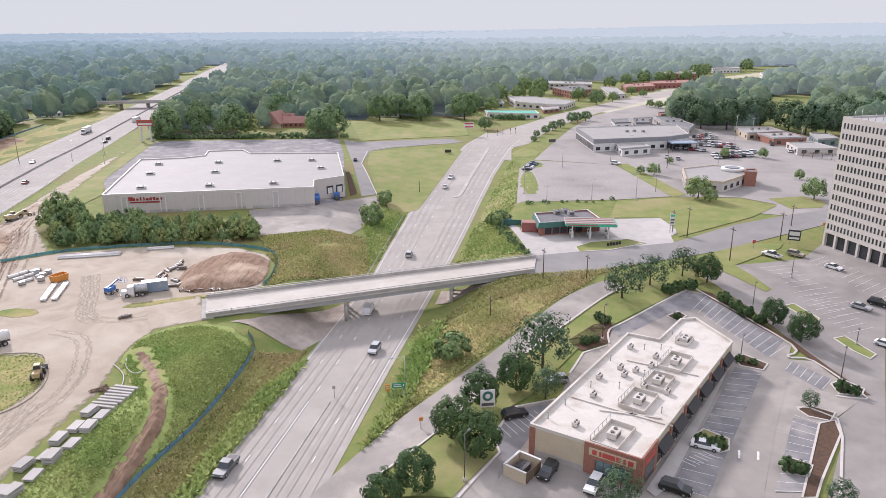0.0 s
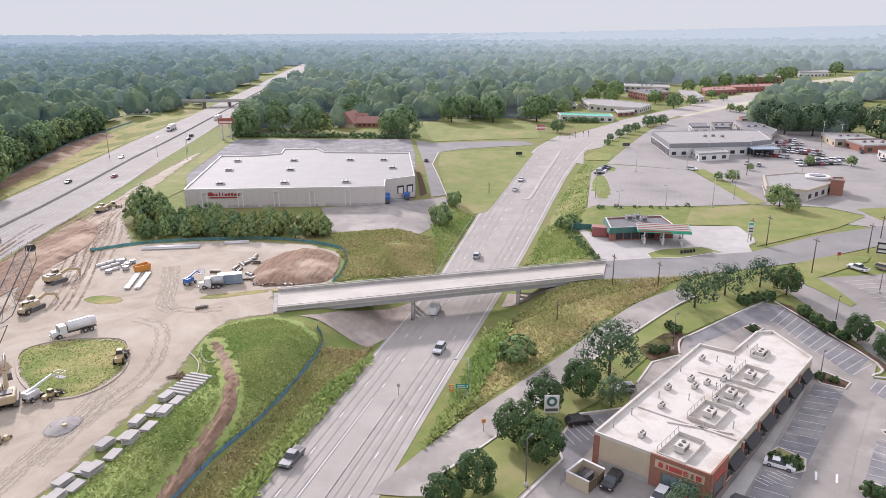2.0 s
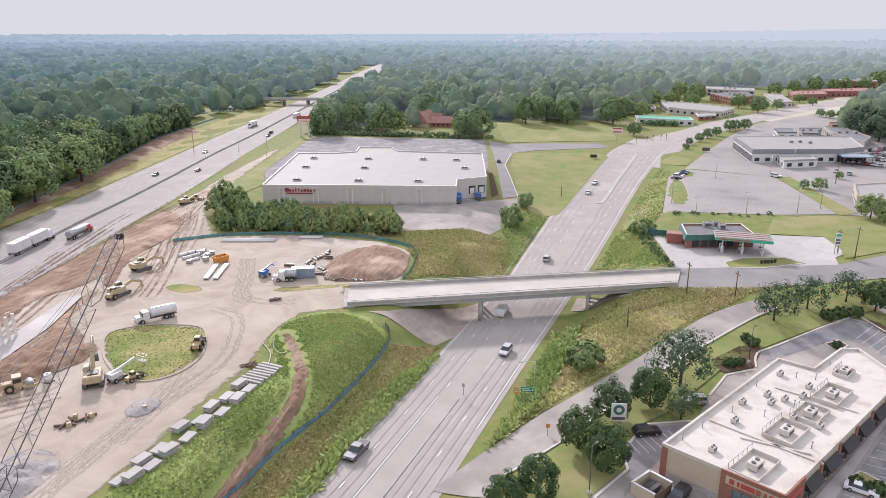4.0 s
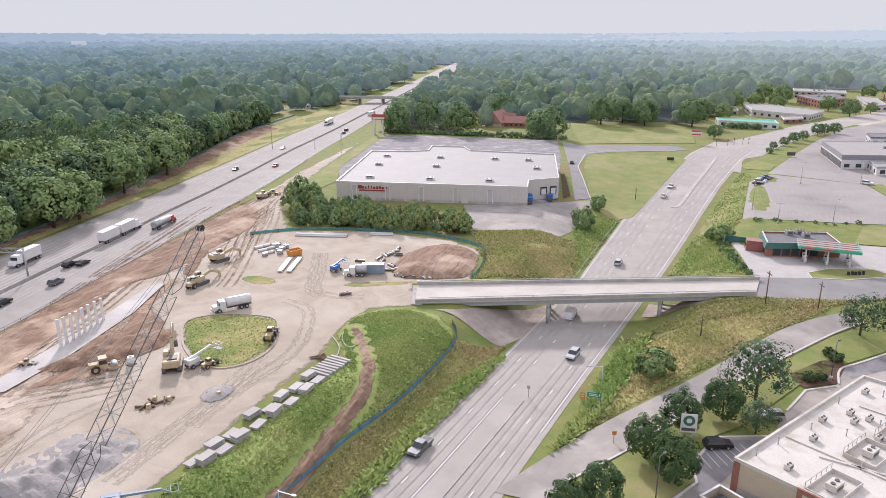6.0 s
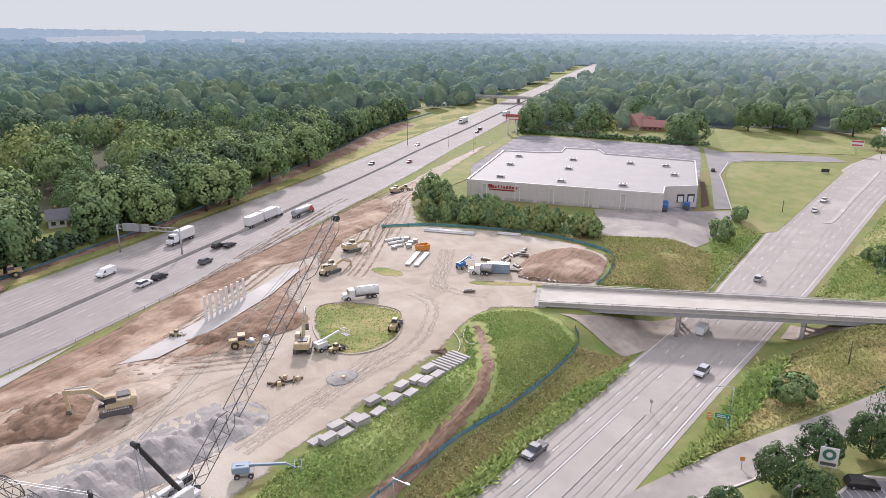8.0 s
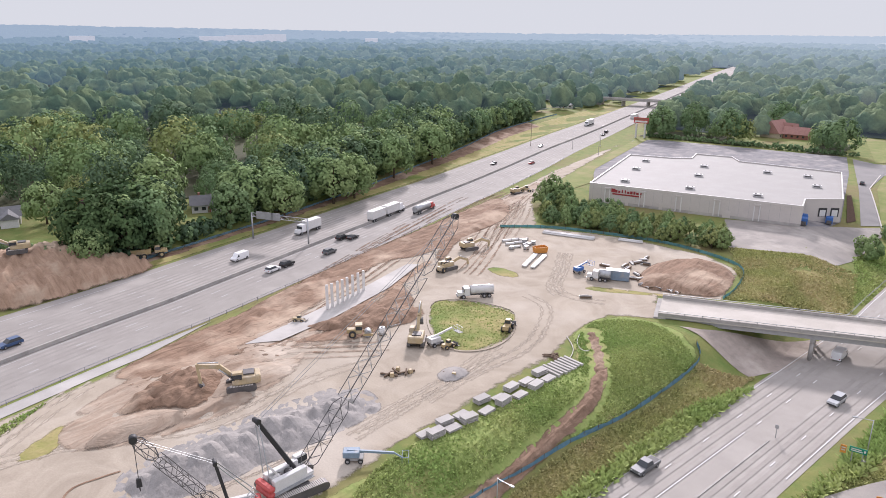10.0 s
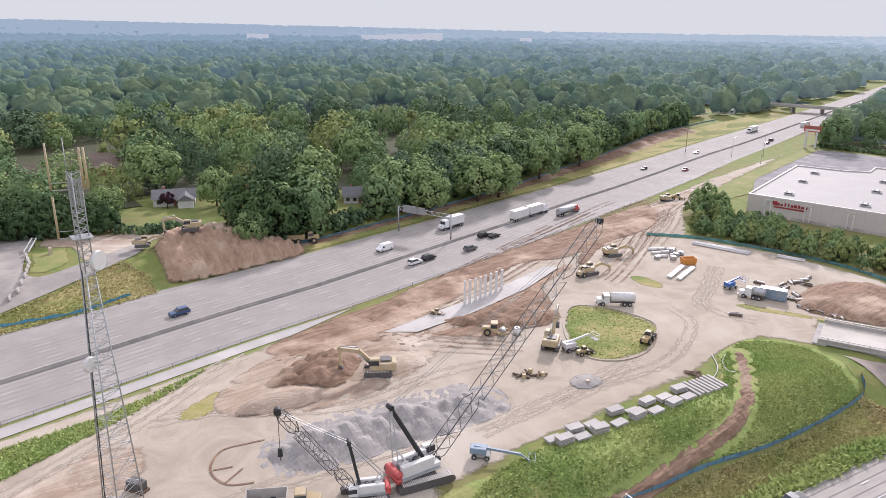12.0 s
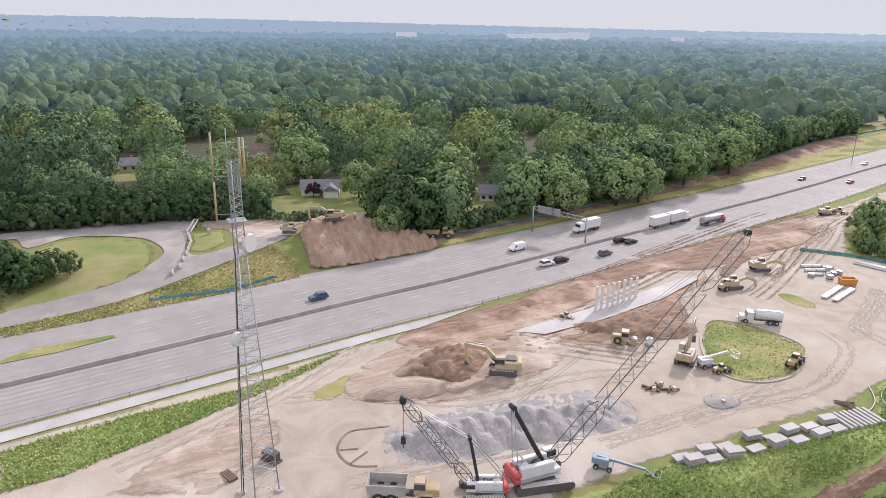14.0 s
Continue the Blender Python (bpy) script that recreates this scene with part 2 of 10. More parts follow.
M["leaf"] = leaf_mat("leaf", (0.193, 0.281, 0.117), (0.240, 0.316, 0.131))
M["leaf_mid"] = leaf_mat("leaf_mid", (0.140, 0.220, 0.104), (0.179, 0.259, 0.117))
M["leaf_pale"] = leaf_mat("leaf_pale", (0.233, 0.287, 0.108), (0.278, 0.309, 0.121))
M["tuft_green"] = leaf_mat("tuft_green", (0.25, 0.345, 0.105), (0.35, 0.40, 0.145))
M["tuft_dry"] = leaf_mat("tuft_dry", (0.42, 0.36, 0.18), (0.33, 0.34, 0.13))
M["leaf_deep"] = leaf_mat("leaf_deep", (0.084, 0.135, 0.078), (0.112, 0.168, 0.091))
M["leaf_dark"] = leaf_mat("leaf_dark", (0.06, 0.105, 0.045), (0.085, 0.135, 0.055))
M["leaf_purple"] = leaf_mat("leaf_purple", (0.06, 0.028, 0.04), (0.08, 0.035, 0.045))
# Haze by direction and distance, put into the woods' materials as emission.
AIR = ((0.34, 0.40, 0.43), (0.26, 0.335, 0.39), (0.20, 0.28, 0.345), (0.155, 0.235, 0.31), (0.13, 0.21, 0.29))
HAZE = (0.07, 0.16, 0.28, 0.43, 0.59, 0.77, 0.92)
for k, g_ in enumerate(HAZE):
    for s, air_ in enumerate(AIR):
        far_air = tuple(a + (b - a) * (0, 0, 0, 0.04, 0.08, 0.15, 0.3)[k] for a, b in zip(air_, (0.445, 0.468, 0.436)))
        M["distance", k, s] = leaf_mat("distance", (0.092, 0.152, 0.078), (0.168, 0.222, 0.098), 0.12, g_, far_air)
        # floor coloured dark for the shade between crowns, plus the haze emission
        M["distance_shade_floor", k, s] = leaf_mat("distance_shade_floor", (0.028, 0.042, 0.024), (0.04, 0.05, 0.028), 0.0, g_, far_air)
# White of the far halls, over half of it haze-coloured emission.
M["hazed_white"] = leaf_mat("hazed_white", (0.5, 0.5, 0.5), (0.45, 0.45, 0.45), 0.0, 0.55, (0.42, 0.45, 0.47))
M["roof_brown"] = mat("roof_brown", (0.20, 0.155, 0.125), (0.15, 0.115, 0.095), 0.6, 6.0, 0.9, bump=0.2, spread=0.2)
M["roof_grey"] = mat("roof_grey", (0.19, 0.19, 0.195), (0.15, 0.15, 0.155), 0.6, 6.0, 0.9, bump=0.2, spread=0.2)
M["roof_red"] = mat("roof_red", (0.36, 0.20, 0.17), (0.30, 0.165, 0.14), 0.6, 6.0, 0.9, bump=0.2, spread=0.05)
M["roof_green"] = mat("roof_green", (0.06, 0.15, 0.12), (0.05, 0.12, 0.10), 0.6, 6.0, 0.7, bump=0.05, spread=0.05)
M["pale_lot"] = mat("pale_lot", (0.275, 0.256, 0.237), (0.325, 0.304, 0.282), 0.1, 6.0, 0.9, bump=0.03, third=(0.225, 0.211, 0.2), third_scale=0.05, spread=0.04)
M["drive"] = mat("drive", (0.315, 0.287, 0.257), (0.24, 0.222, 0.205), 0.16, 8.0, 0.9, bump=0.04, third=(0.38, 0.348, 0.312), third_scale=0.09, spread=0.02)
M["bay_asphalt"] = mat("bay_asphalt", (0.16, 0.157, 0.166), (0.235, 0.226, 0.226), 0.3, 8.0, 0.9, bump=0.05, third=(0.31, 0.29, 0.275), third_scale=0.14, spread=0.02)
M["faded_line"] = mat("faded_line", (0.42, 0.41, 0.395), (0.33, 0.32, 0.31), 0.8, 6.0, 0.85, bump=0, spread=0.02)
M["dry_grass"] = mat("dry_grass", (0.42, 0.385, 0.29), (0.36, 0.345, 0.22), 0.05, 2.0, 0.95, bump=0.2, third=(0.48, 0.45, 0.38), third_scale=0.02, spread=0.02)
M["shed_red"] = mat("shed_red", (0.30, 0.10, 0.085), (0.25, 0.085, 0.07), 1.0, 6.0, 0.6, bump=0.05, spread=0.05)
M["sign_red"] = mat("sign_red", (0.30, 0.03, 0.035), (0.26, 0.028, 0.03), 1.0, 6.0, 0.5, bump=0, spread=0.03)
M["fascia_grey"] = mat("fascia_grey", (0.25, 0.25, 0.26), (0.21, 0.21, 0.22), 0.5, 6.0, 0.6, bump=0.02, spread=0.05)
M["roof_membrane"] = mat("roof_membrane", (0.56, 0.525, 0.475), (0.51, 0.478, 0.43), 0.25, 4.0, 0.75, bump=0.03, third=(0.43, 0.385, 0.33), third_scale=0.22, spread=0.02)
M["cut_earth"] = mat("cut_earth", (0.385, 0.268, 0.187), (0.26, 0.172, 0.115), 0.6, 2.0, 0.95, swirl=0.8, bump=1.0, third=(0.43, 0.335, 0.245), third_scale=0.1, spread=0.02, stretch=(0.2, 1.3, 0.2))
# Leaf litter, coloured darker for the shade under the trees.
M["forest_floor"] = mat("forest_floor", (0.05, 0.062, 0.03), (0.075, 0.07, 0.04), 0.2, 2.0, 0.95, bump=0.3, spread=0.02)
M["mint"] = mat("mint", (0.06, 0.42, 0.27), (0.05, 0.36, 0.24), 1.0, 6.0, 0.5, bump=0, spread=0.02)


# ---------- the lie of the land ----------
def step(a, b, v):
    """Smooth rise from 0 at a to 1 at b."""
    v = min(1.0, max(0.0, (v - a) / (b - a)))
    return v * v * (3 - 2 * v)


def table(xs, ys):
    return lambda v: float(np.interp(v, xs, ys))


hwy_left = table((-300, 90, 149, 194, 207, 236, 269, 295, 330, 400, 450), (-108, -42, -33.2, -27.0, -26.3, -24.2, -21.6, -18.6, -12.5, 0, 14))
hwy_right = table((-300, 90, 135, 166, 213, 240, 278, 326, 390, 450), (-88, -22.3, -15.6, -10.5, -3.2, 0.6, 6.1, 13.8, 26.5, 42))
inter_far = table((-400, -150, -23, 37, 49, 66, 85, 107, 131, 160, 192, 231, 280, 335, 400, 500, 590, 812, 1264, 5000), (-111, -153, -169, -176, -177.5, -179.3, -182.1, -186.1, -190.1, -195.3, -201.3, -208, -218.5, -230.5, -245.5, -265, -281, -325, -422, -1250))
fence_off = table((85, 150, 200, 240, 280, 310, 360, 440), (8, 8.5, 10.5, 14, 16, 18.5, 25, 25))    # from the far edge of the interstate to the fence below the trees
median_off = table((15, 73, 113, 200, 300, 400, 560, 1200), (16.6, 17.5, 18.5, 19.3, 18.5, 16, 14, 12))
inter_near = table((-400, -150, -20, 27, 54, 80, 113, 139, 170, 206, 241, 285, 347, 486, 843, 1264, 5000), (-72, -108, -124, -131.5, -136, -139, -144.6, -149.5, -155, -163, -170, -180, -196, -227, -301, -392, -1211))
INTER_Z = 4.0


def inter_z(y):
    """The interstate climbs gently past the overpass."""
    return INTER_Z + 6.0 * step(380, 1100, y)


east_rise = table((66, 92, 130, 150, 178), (0.4, 2.3, 2.7, 3.8, 6.3))


def h(x, y):
    """Height of the ground."""
    d = math.hypot(x, y)
    if d > 2200:
        az = math.degrees(math.atan2(-x, y))
        return 7 + step(2200, 4900, d) * (20 + 50 * step(30, 95, az) + 45 * step(10, -35, az))
    zr = 5.5 * step(235, 400, y)
    west = 6.0
    east = max(east_rise(y), zr)
    dl, dr = hwy_left(y) - x, x - hwy_right(y)
    if dl > 0:
        z = zr + (max(west, zr) - zr) * step(1.5, 17 + 30 * step(195, 290, y), dl)
        de = x - inter_near(y)
        if de < 30:
            z += (inter_z(y) - 0.1 * step(380, 500, y) - z) * (1 - step(3, 28, de))
            df = inter_far(y) - x
            if df > 0:
                z = inter_z(y) + 3.5 * step(4, 24, df) * (1 - step(420, 620, y))
    elif dr > 0:
        z = zr + (east - zr) * step(1.5, 20, dr)
    else:
        z = zr
    return z


# ---------- builders ----------
def thing(name, x, y, z, turn, label, category, group=""):
    ob = new(name)
    ob.matrix_basis = pose(x, y, z, 0, 0, turn)
    return tagged(ob, label, category, group)


def mesh_of(name, bm, material):
    me = bpy.data.meshes.new(name)
    bm.to_mesh(me)
    bm.free()
    me.materials.append(material)
    return me


def part(name, bm, material, parent, label=""):
    ob = new(name, mesh_of(name, bm, material))
    ob.parent = parent
    return tagged(ob, label)


def setting(name, bm, material, label, category):
    return tagged(new(name, mesh_of(name, bm, material)), label, category, kind="structure")


def box(bm, x, y, z, sx, sy, sz, turn=0.0, taper=1.0, bevel=0.0):
    """A box centred on x, y with its underside at z."""
    c, s = math.cos(radians(turn)), math.sin(radians(turn))
    vs = []
    for k, t in ((0, 1.0), (1, taper)):
        for a, b in ((-1, -1), (1, -1), (1, 1), (-1, 1)):
            u, v = a * sx / 2 * t, b * sy / 2 * t
            vs.append(bm.verts.new((x + u * c - v * s, y + u * s + v * c, z + k * sz)))
    fs = [bm.faces.new([vs[i] for i in q]) for q in ((3, 2, 1, 0), (4, 5, 6, 7), (0, 1, 5, 4), (1, 2, 6, 5), (2, 3, 7, 6), (3, 0, 4, 7))]
    if bevel:
        es = {e for f in fs for e in f.edges}
        bmesh.ops.bevel(bm, geom=list(es), offset=bevel, segments=1, affect="EDGES")
    return bm


def beam(bm, p, q, w, d=None):
    """A square bar from p to q."""
    p, q = Vector(p), Vector(q)
    ax = (q - p).normalized()
    side = ax.cross(Vector((0, 0, 1)))
    side = side.normalized() if side.length > 1e-4 else Vector((1, 0, 0))
    up = side.cross(ax)
    d = d or w
    vs = [bm.verts.new(o + side * a * w / 2 + up * b * d / 2) for o in (p, q) for a, b in ((-1, -1), (1, -1), (1, 1), (-1, 1))]
    for f in ((0, 1, 2, 3), (7, 6, 5, 4), (0, 4, 5, 1), (1, 5, 6, 2), (2, 6, 7, 3), (3, 7, 4, 0)):
        bm.faces.new([vs[i] for i in f])
    return bm


def tube(bm, p, q, r0, r1=None, seg=8, caps=True):
    p, q = Vector(p), Vector(q)
    ax = (q - p).normalized()
    side = ax.orthogonal().normalized()
    up = ax.cross(side)
    r1 = r0 if r1 is None else r1
    rings = []
    for o, r in ((p, r0), (q, r1)):
        rings.append([bm.verts.new(o + (side * math.cos(a) + up * math.sin(a)) * r) for a in (2 * math.pi * k / seg for k in range(seg))])
    for k in range(seg):
        f = bm.faces.new((rings[0][k], rings[0][(k + 1) % seg], rings[1][(k + 1) % seg], rings[1][k]))
        f.smooth = True
    if caps:
        bm.faces.new(rings[0][::-1])
        bm.faces.new(rings[1])
    return bm


def prism(bm, poly, z0, z1):
    """An upright block over a plan outline."""
    area = sum(a[0] * b[1] - a[1] * b[0] for a, b in zip(poly, poly[1:] + poly[:1]))
    poly = poly if area > 0 else poly[::-1]
    lo = [bm.verts.new((x, y, z0)) for x, y in poly]
    hi = [bm.verts.new((x, y, z1)) for x, y in poly]
    bm.faces.new(hi)
    bm.faces.new(lo[::-1])
    n = len(poly)
    for i in range(n):
        bm.faces.new((lo[i], lo[(i + 1) % n], hi[(i + 1) % n], hi[i]))
    return bm


def B():
    return bmesh.new()


def smooth_line(pts, per=4, closed=False):
    """A rounder line through the points."""
    n, out = len(pts), []
    for i in range(n if closed else n - 1):
        p = [Vector(pts[k % n] if closed else pts[min(max(k, 0), n - 1)]) for k in (i - 1, i, i + 1, i + 2)]
        for s in range(per):
            t = s / per
            v = 0.5 * (2 * p[1] + (p[2] - p[0]) * t + (2 * p[0] - 5 * p[1] + 4 * p[2] - p[3]) * t * t + (3 * p[1] - p[0] - 3 * p[2] + p[3]) * t ** 3)
            out.append(tuple(v))
    if not closed:
        out.append(tuple(pts[-1]))
    return out


FEATHER = {"tan_earth": 3.0, "dirt_cut": 3.0, "earth_track": 1.0, "weedy_slope": 1.6, "bare_verge": 2.5, "grass_patch": 1.4, "green_field": 1.2, "green_oval": 0.9, "grass_strip": 1.2, "dry_ground": 8.0, "ramp_lawn": 1.2, "ramp_island": 0.9, "bare_works": 2.5, "site_yard": 2.0, "earth_mound": 2.4, "gravel_mound": 1.4, "stone_mound": 1.2}
SOFT = {}


def drape(name, poly, lift, material, label, category, cell=4.0, ground=None):
    """A thin sheet that follows the ground inside a plan outline. Loose ground thins out towards its rim."""
    ground = ground or h
    pts = []
    for a, b in zip(poly, poly[1:] + poly[:1]):
        k = max(1, int(math.dist(a, b) / cell))
        pts += [(a[0] + (b[0] - a[0]) * i / k, a[1] + (b[1] - a[1]) * i / k) for i in range(k)]
    n = len(pts)
    x0, x1 = min(p[0] for p in pts), max(p[0] for p in pts)
    y0, y1 = min(p[1] for p in pts), max(p[1] for p in pts)
    grid = [(x0 + (i + 0.5) * cell, y0 + (j + 0.37) * cell) for i in range(int((x1 - x0) / cell)) for j in range(int((y1 - y0) / cell))]
    vs = [Vector(p) for p in pts + grid]
    out = geometry.delaunay_2d_cdt(vs, [], [list(range(n))], 1, 1e-4)
    xy = np.array([(v.x, v.y) for v in out[0]])
    wide = FEATHER.get(name, 0)
    rim = np.ones(len(xy))
    if wide:
        best = np.full(len(xy), 1e9)
        for (ax, ay), (bx, by) in zip(poly, poly[1:] + poly[:1]):
            dx, dy = bx - ax, by - ay
            t = np.clip(((xy[:, 0] - ax) * dx + (xy[:, 1] - ay) * dy) / (dx * dx + dy * dy + 1e-9), 0, 1)
            best = np.minimum(best, np.hypot(xy[:, 0] - ax - t * dx, xy[:, 1] - ay - t * dy))
        rim = np.clip(best / wide, 0, 1)
    me = bpy.data.meshes.new(name)
    me.from_pydata([(x, y, h(x, y) + lift * (0.1 + 0.9 * r) + (ground(x, y) - h(x, y)) * r) for (x, y), r in zip(xy, rim)], [], [tuple(f) for f in out[2]])
    if wide:
        me.attributes.new("rim", "FLOAT", "POINT").data.foreach_set("value", rim.astype(np.float32))
        if material not in SOFT:
            SOFT[material] = soft_edge(material)
        material = SOFT[material]
    me.materials.append(material)
    bm = B()
    bm.from_mesh(me)
    for f in bm.faces:
        if f.normal.z < 0:
            f.normal_flip()
    bm.to_mesh(me)
    bm.free()
    return tagged(new(name, me), label, category, kind="structure")


def resample(pts, gap):
    out = [tuple(pts[0][:2])]
    for a, b in zip(pts, pts[1:]):
        k = max(1, int(math.dist(a[:2], b[:2]) / gap))
        out += [(a[0] + (b[0] - a[0]) * i / k, a[1] + (b[1] - a[1]) * i / k) for i in range(1, k + 1)]
    return out


def shifted(pts, off):
    """The line moved sideways, to its right."""
    out = []
    for i, p in enumerate(pts):
        a, b = pts[max(i - 1, 0)], pts[min(i + 1, len(pts) - 1)]
        d = math.dist(a, b) or 1
        out.append((p[0] + off * (b[1] - a[1]) / d, p[1] - off * (b[0] - a[0]) / d))
    return out


def strip(bm, pts, wide, lift, tall=0.0, ground=None):
    """A band along a line on the ground; with tall, a low wall or kerb."""
    ground = ground or h
    L, R = shifted(pts, -wide / 2), shifted(pts, wide / 2)
    rows = []
    for p, q in zip(L, R):
        zl, zr = ground(*p) + lift, ground(*q) + lift
        row = [bm.verts.new((*p, zl + tall)), bm.verts.new((*q, zr + tall))]
        if tall:
            row = [bm.verts.new((*p, zl - 0.1)), *row, bm.verts.new((*q, zr - 0.1))]
        rows.append(row)
    for a, b in zip(rows, rows[1:]):
        for k in range(len(a) - 1):
            bm.faces.new((a[k], a[k + 1], b[k + 1], b[k]))
    if tall:
        bm.faces.new(rows[0])
        bm.faces.new(rows[-1][::-1])
    return bm


def dashes(bm, pts, wide, lift, on=3.05, off=9.15, start=0.0, ground=None):
    pts = resample(pts, 1.0)
    s, run = start, []
    for a, b in zip(pts, pts[1:]):
        s += math.dist(a, b)
        if s % (on + off) < on:
            run.append(a)
        else:
            if len(run) > 1:
                strip(bm, run, wide, lift, 0, ground)
            run = []
    return bm


# ---------- ground ----------
def spread(lo, hi, cell, far):
    mid = list(np.arange(lo, hi + 0.1, cell))
    up, down, s = [], [], cell
    v = hi
    while v < far:
        s *= 1.22
        v += s
        up.append(min(v, far))
    v, s = lo, cell
    while v > -far:
        s *= 1.22
        v -= s
        down.append(max(v, -far))
    return down[::-1] + mid + up


gx, gy = spread(-225, 140, 3.0, 4960), spread(-60, 470, 3.0, 4960)
gv = [(x, y, h(x, y) - 0.07) for y in gy for x in gx]
gf = [(j * len(gx) + i, j * len(gx) + i + 1, (j + 1) * len(gx) + i + 1, (j + 1) * len(gx) + i) for j in range(len(gy) - 1) for i in range(len(gx) - 1)]
me = bpy.data.meshes.new("ground")
me.from_pydata(gv, [], gf)
me.materials.append(M["grass"])
tagged(new("ground", me), "rough mown roadside grass with dry and weedy patches", "ground", kind="structure")

# the hazy sky low over the far plain
sky_mat = bpy.data.materials.new("haze_bank")
sky_mat.use_nodes = True
sn = sky_mat.node_tree.nodes
sn.clear()
glow_ = sn.new("ShaderNodeEmission")
glow_.inputs[0].default_value = (0.417, 0.434, 0.412, 1)
sky_mat.node_tree.links.new(glow_.outputs[0], sn.new("ShaderNodeOutputMaterial").inputs["Surface"])
bm = bmesh.new()
ring = [[bm.verts.new((4940 * math.cos(2 * math.pi * k / 128), 4940 * math.sin(2 * math.pi * k / 128), z)) for k in range(128)] for z in (-20, 520)]
for k in range(128):
    bm.faces.new((ring[0][k - 1], ring[0][k], ring[1][k], ring[1][k - 1]))
setting("backdrop", bm, sky_mat, "pale grey hazy sky low over the far plain", "backdrop")

# ---------- interstate ----------
inter_y = [-380 + 12 * k for k in range(30)] + [-20 + 10 * k for k in range(60)] + [580 + 40 * k for k in range(110)]


def inter_line(f, off=0.0, lo=-1e9, hi=1e9):
    return shifted([(f(y), y) for y in inter_y if lo <= y <= hi], off)


def inter_median(y):
    return inter_near(y) - median_off(y)


def flat_inter(x, y):
    return inter_z(y) + 1.2 * step(430, 620, y)


bm = B()
far_side, near_side = inter_line(inter_far), inter_line(inter_near)
vs = [(bm.verts.new((*p, flat_inter(*p))), bm.verts.new((*q, flat_inter(*q)))) for p, q in zip(far_side, near_side)]
for a, b in zip(vs, vs[1:]):
    bm.faces.new((a[0], a[1], b[1], b[0]))
setting("interstate_road", bm, M["interstate"], "pale grey worn concrete interstate carriageways", "road")
bm = B()
for f, off in ((inter_far, 3.2), (inter_near, -1.2), (inter_median, -1.6), (inter_median, 1.4)):
    strip(bm, inter_line(f, off, -200, 1500), 0.3, 0.03, 0, flat_inter)
for f, off in ((inter_median, -5.2), (inter_median, -8.9), (inter_median, -12.6), (inter_median, -16.3), (inter_median, 5.0), (inter_median, 8.7)):
    dashes(bm, inter_line(f, off, -200, 700), 0.32, 0.03, 3.6, 8.6, 0, flat_inter)
setting("interstate_marking", bm, M["faded_line"], "worn white lane lines on the interstate", "marking")

for f, off in ((inter_median, -3.4), (inter_median, -7.1), (inter_median, -10.8), (inter_median, -14.5), (inter_median, 3.2), (inter_median, 6.9), (inter_median, 10.6)):
    for s in (-0.85, 0.85):
        setting("tyre_lane", strip(B(), inter_line(f, off + s, -200, 900), 0.75, 0.012, 0, flat_inter), M["inter_lane"], "darker tyre-worn band in a lane", "road")

# concrete barrier between the carriageways
bm = B()
line = inter_line(inter_median, 0, -200, 900)
for w, z0, t in ((0.62, 0.0, 0.25), (0.34, 0.25, 0.55)):
    strip(bm, line, w, z0, t, flat_inter)
setting("median_barrier", bm, M["old_concrete"], "grey weathered median barrier between the carriageways", "barrier")

# new near shoulder slab and temporary barrier
drape("shoulder_slab", inter_line(inter_near, 1.0, -160, 84) + inter_line(inter_near, 4.6, -160, 66)[::-1], 0.05, M["concrete"], "fresh pale concrete shoulder slab", "road")

# ---------- highway under the bridge ----------
hy = [-300 + 12 * k for k in range(28)] + [30 + 5 * k for k in range(84)]
drape("highway", [(hwy_left(y), y) for y in hy] + [(hwy_right(y), y) for y in reversed(hy)], 0.0, M["highway"], "pale grey worn concrete highway with lane joints", "road", 6.0)


def lane(off, lo, hi):
    """A line beside the left edge of the highway, moving with its width."""
    return [(hwy_left(y) + off * (hwy_right(y) - hwy_left(y)) / 19.9 + 0.0, y) for y in range(int(lo), int(hi), 4)]


bm = B()
strip(bm, lane(0.7, -200, 440), 0.2, 0.1)
strip(bm, lane(7.5, -200, 122), 0.2, 0.1)
strip(bm, lane(18.8, 110, 420), 0.2, 0.1)
for off, lo, hi in ((4.1, -200, 430), (7.7, 124, 330), (15.4, -200, 400)):
    dashes(bm, lane(off, lo, hi), 0.2, 0.1)
setting("highway_marking", bm, M["white_line"], "worn white lane lines on the highway", "marking")
for off in (2.4, 5.9, 13.5, 17.1):
    for s in (-0.85, 0.85):
        setting("tyre_lane", strip(B(), lane(off + s, -200, 420), 0.8, 0.07), M["tyre_lane"], "darker tyre-worn band in a lane", "road")
bm = B()
strip(bm, lane(11.6, -200, 121), 0.35, 0.0, 0.13)
setting("median_kerb", bm, M["old_concrete"], "narrow stained raised median kerb", "kerb")
isle = smooth_line([(-5.2, 287.5), (-2.2, 291.0), (3.0, 326.0), (8.0, 356.0), (12.6, 388.0)], 4)
setting("traffic_island", strip(B(), isle, 1.5, 0.02, 0.16), M["concrete"], "narrow raised concrete traffic island", "kerb")
drape("highway_far", [(-2.8, 371.5), (3.4, 407.2), (15.9, 438.9), (29.9, 467.1), (62.8, 528.7), (99.3, 586.5), (171.4, 696.7), (221.9, 760.8)] + [(218.8, 720.7), (163.3, 641.9), (101.4, 546.7), (72.4, 492.9), (47.2, 437.2), (35.5, 400.4), (25.1, 387.9), (23.1, 353.5)], 0.03, M["highway"], "pale road curving away past the shops", "road", 8.0)

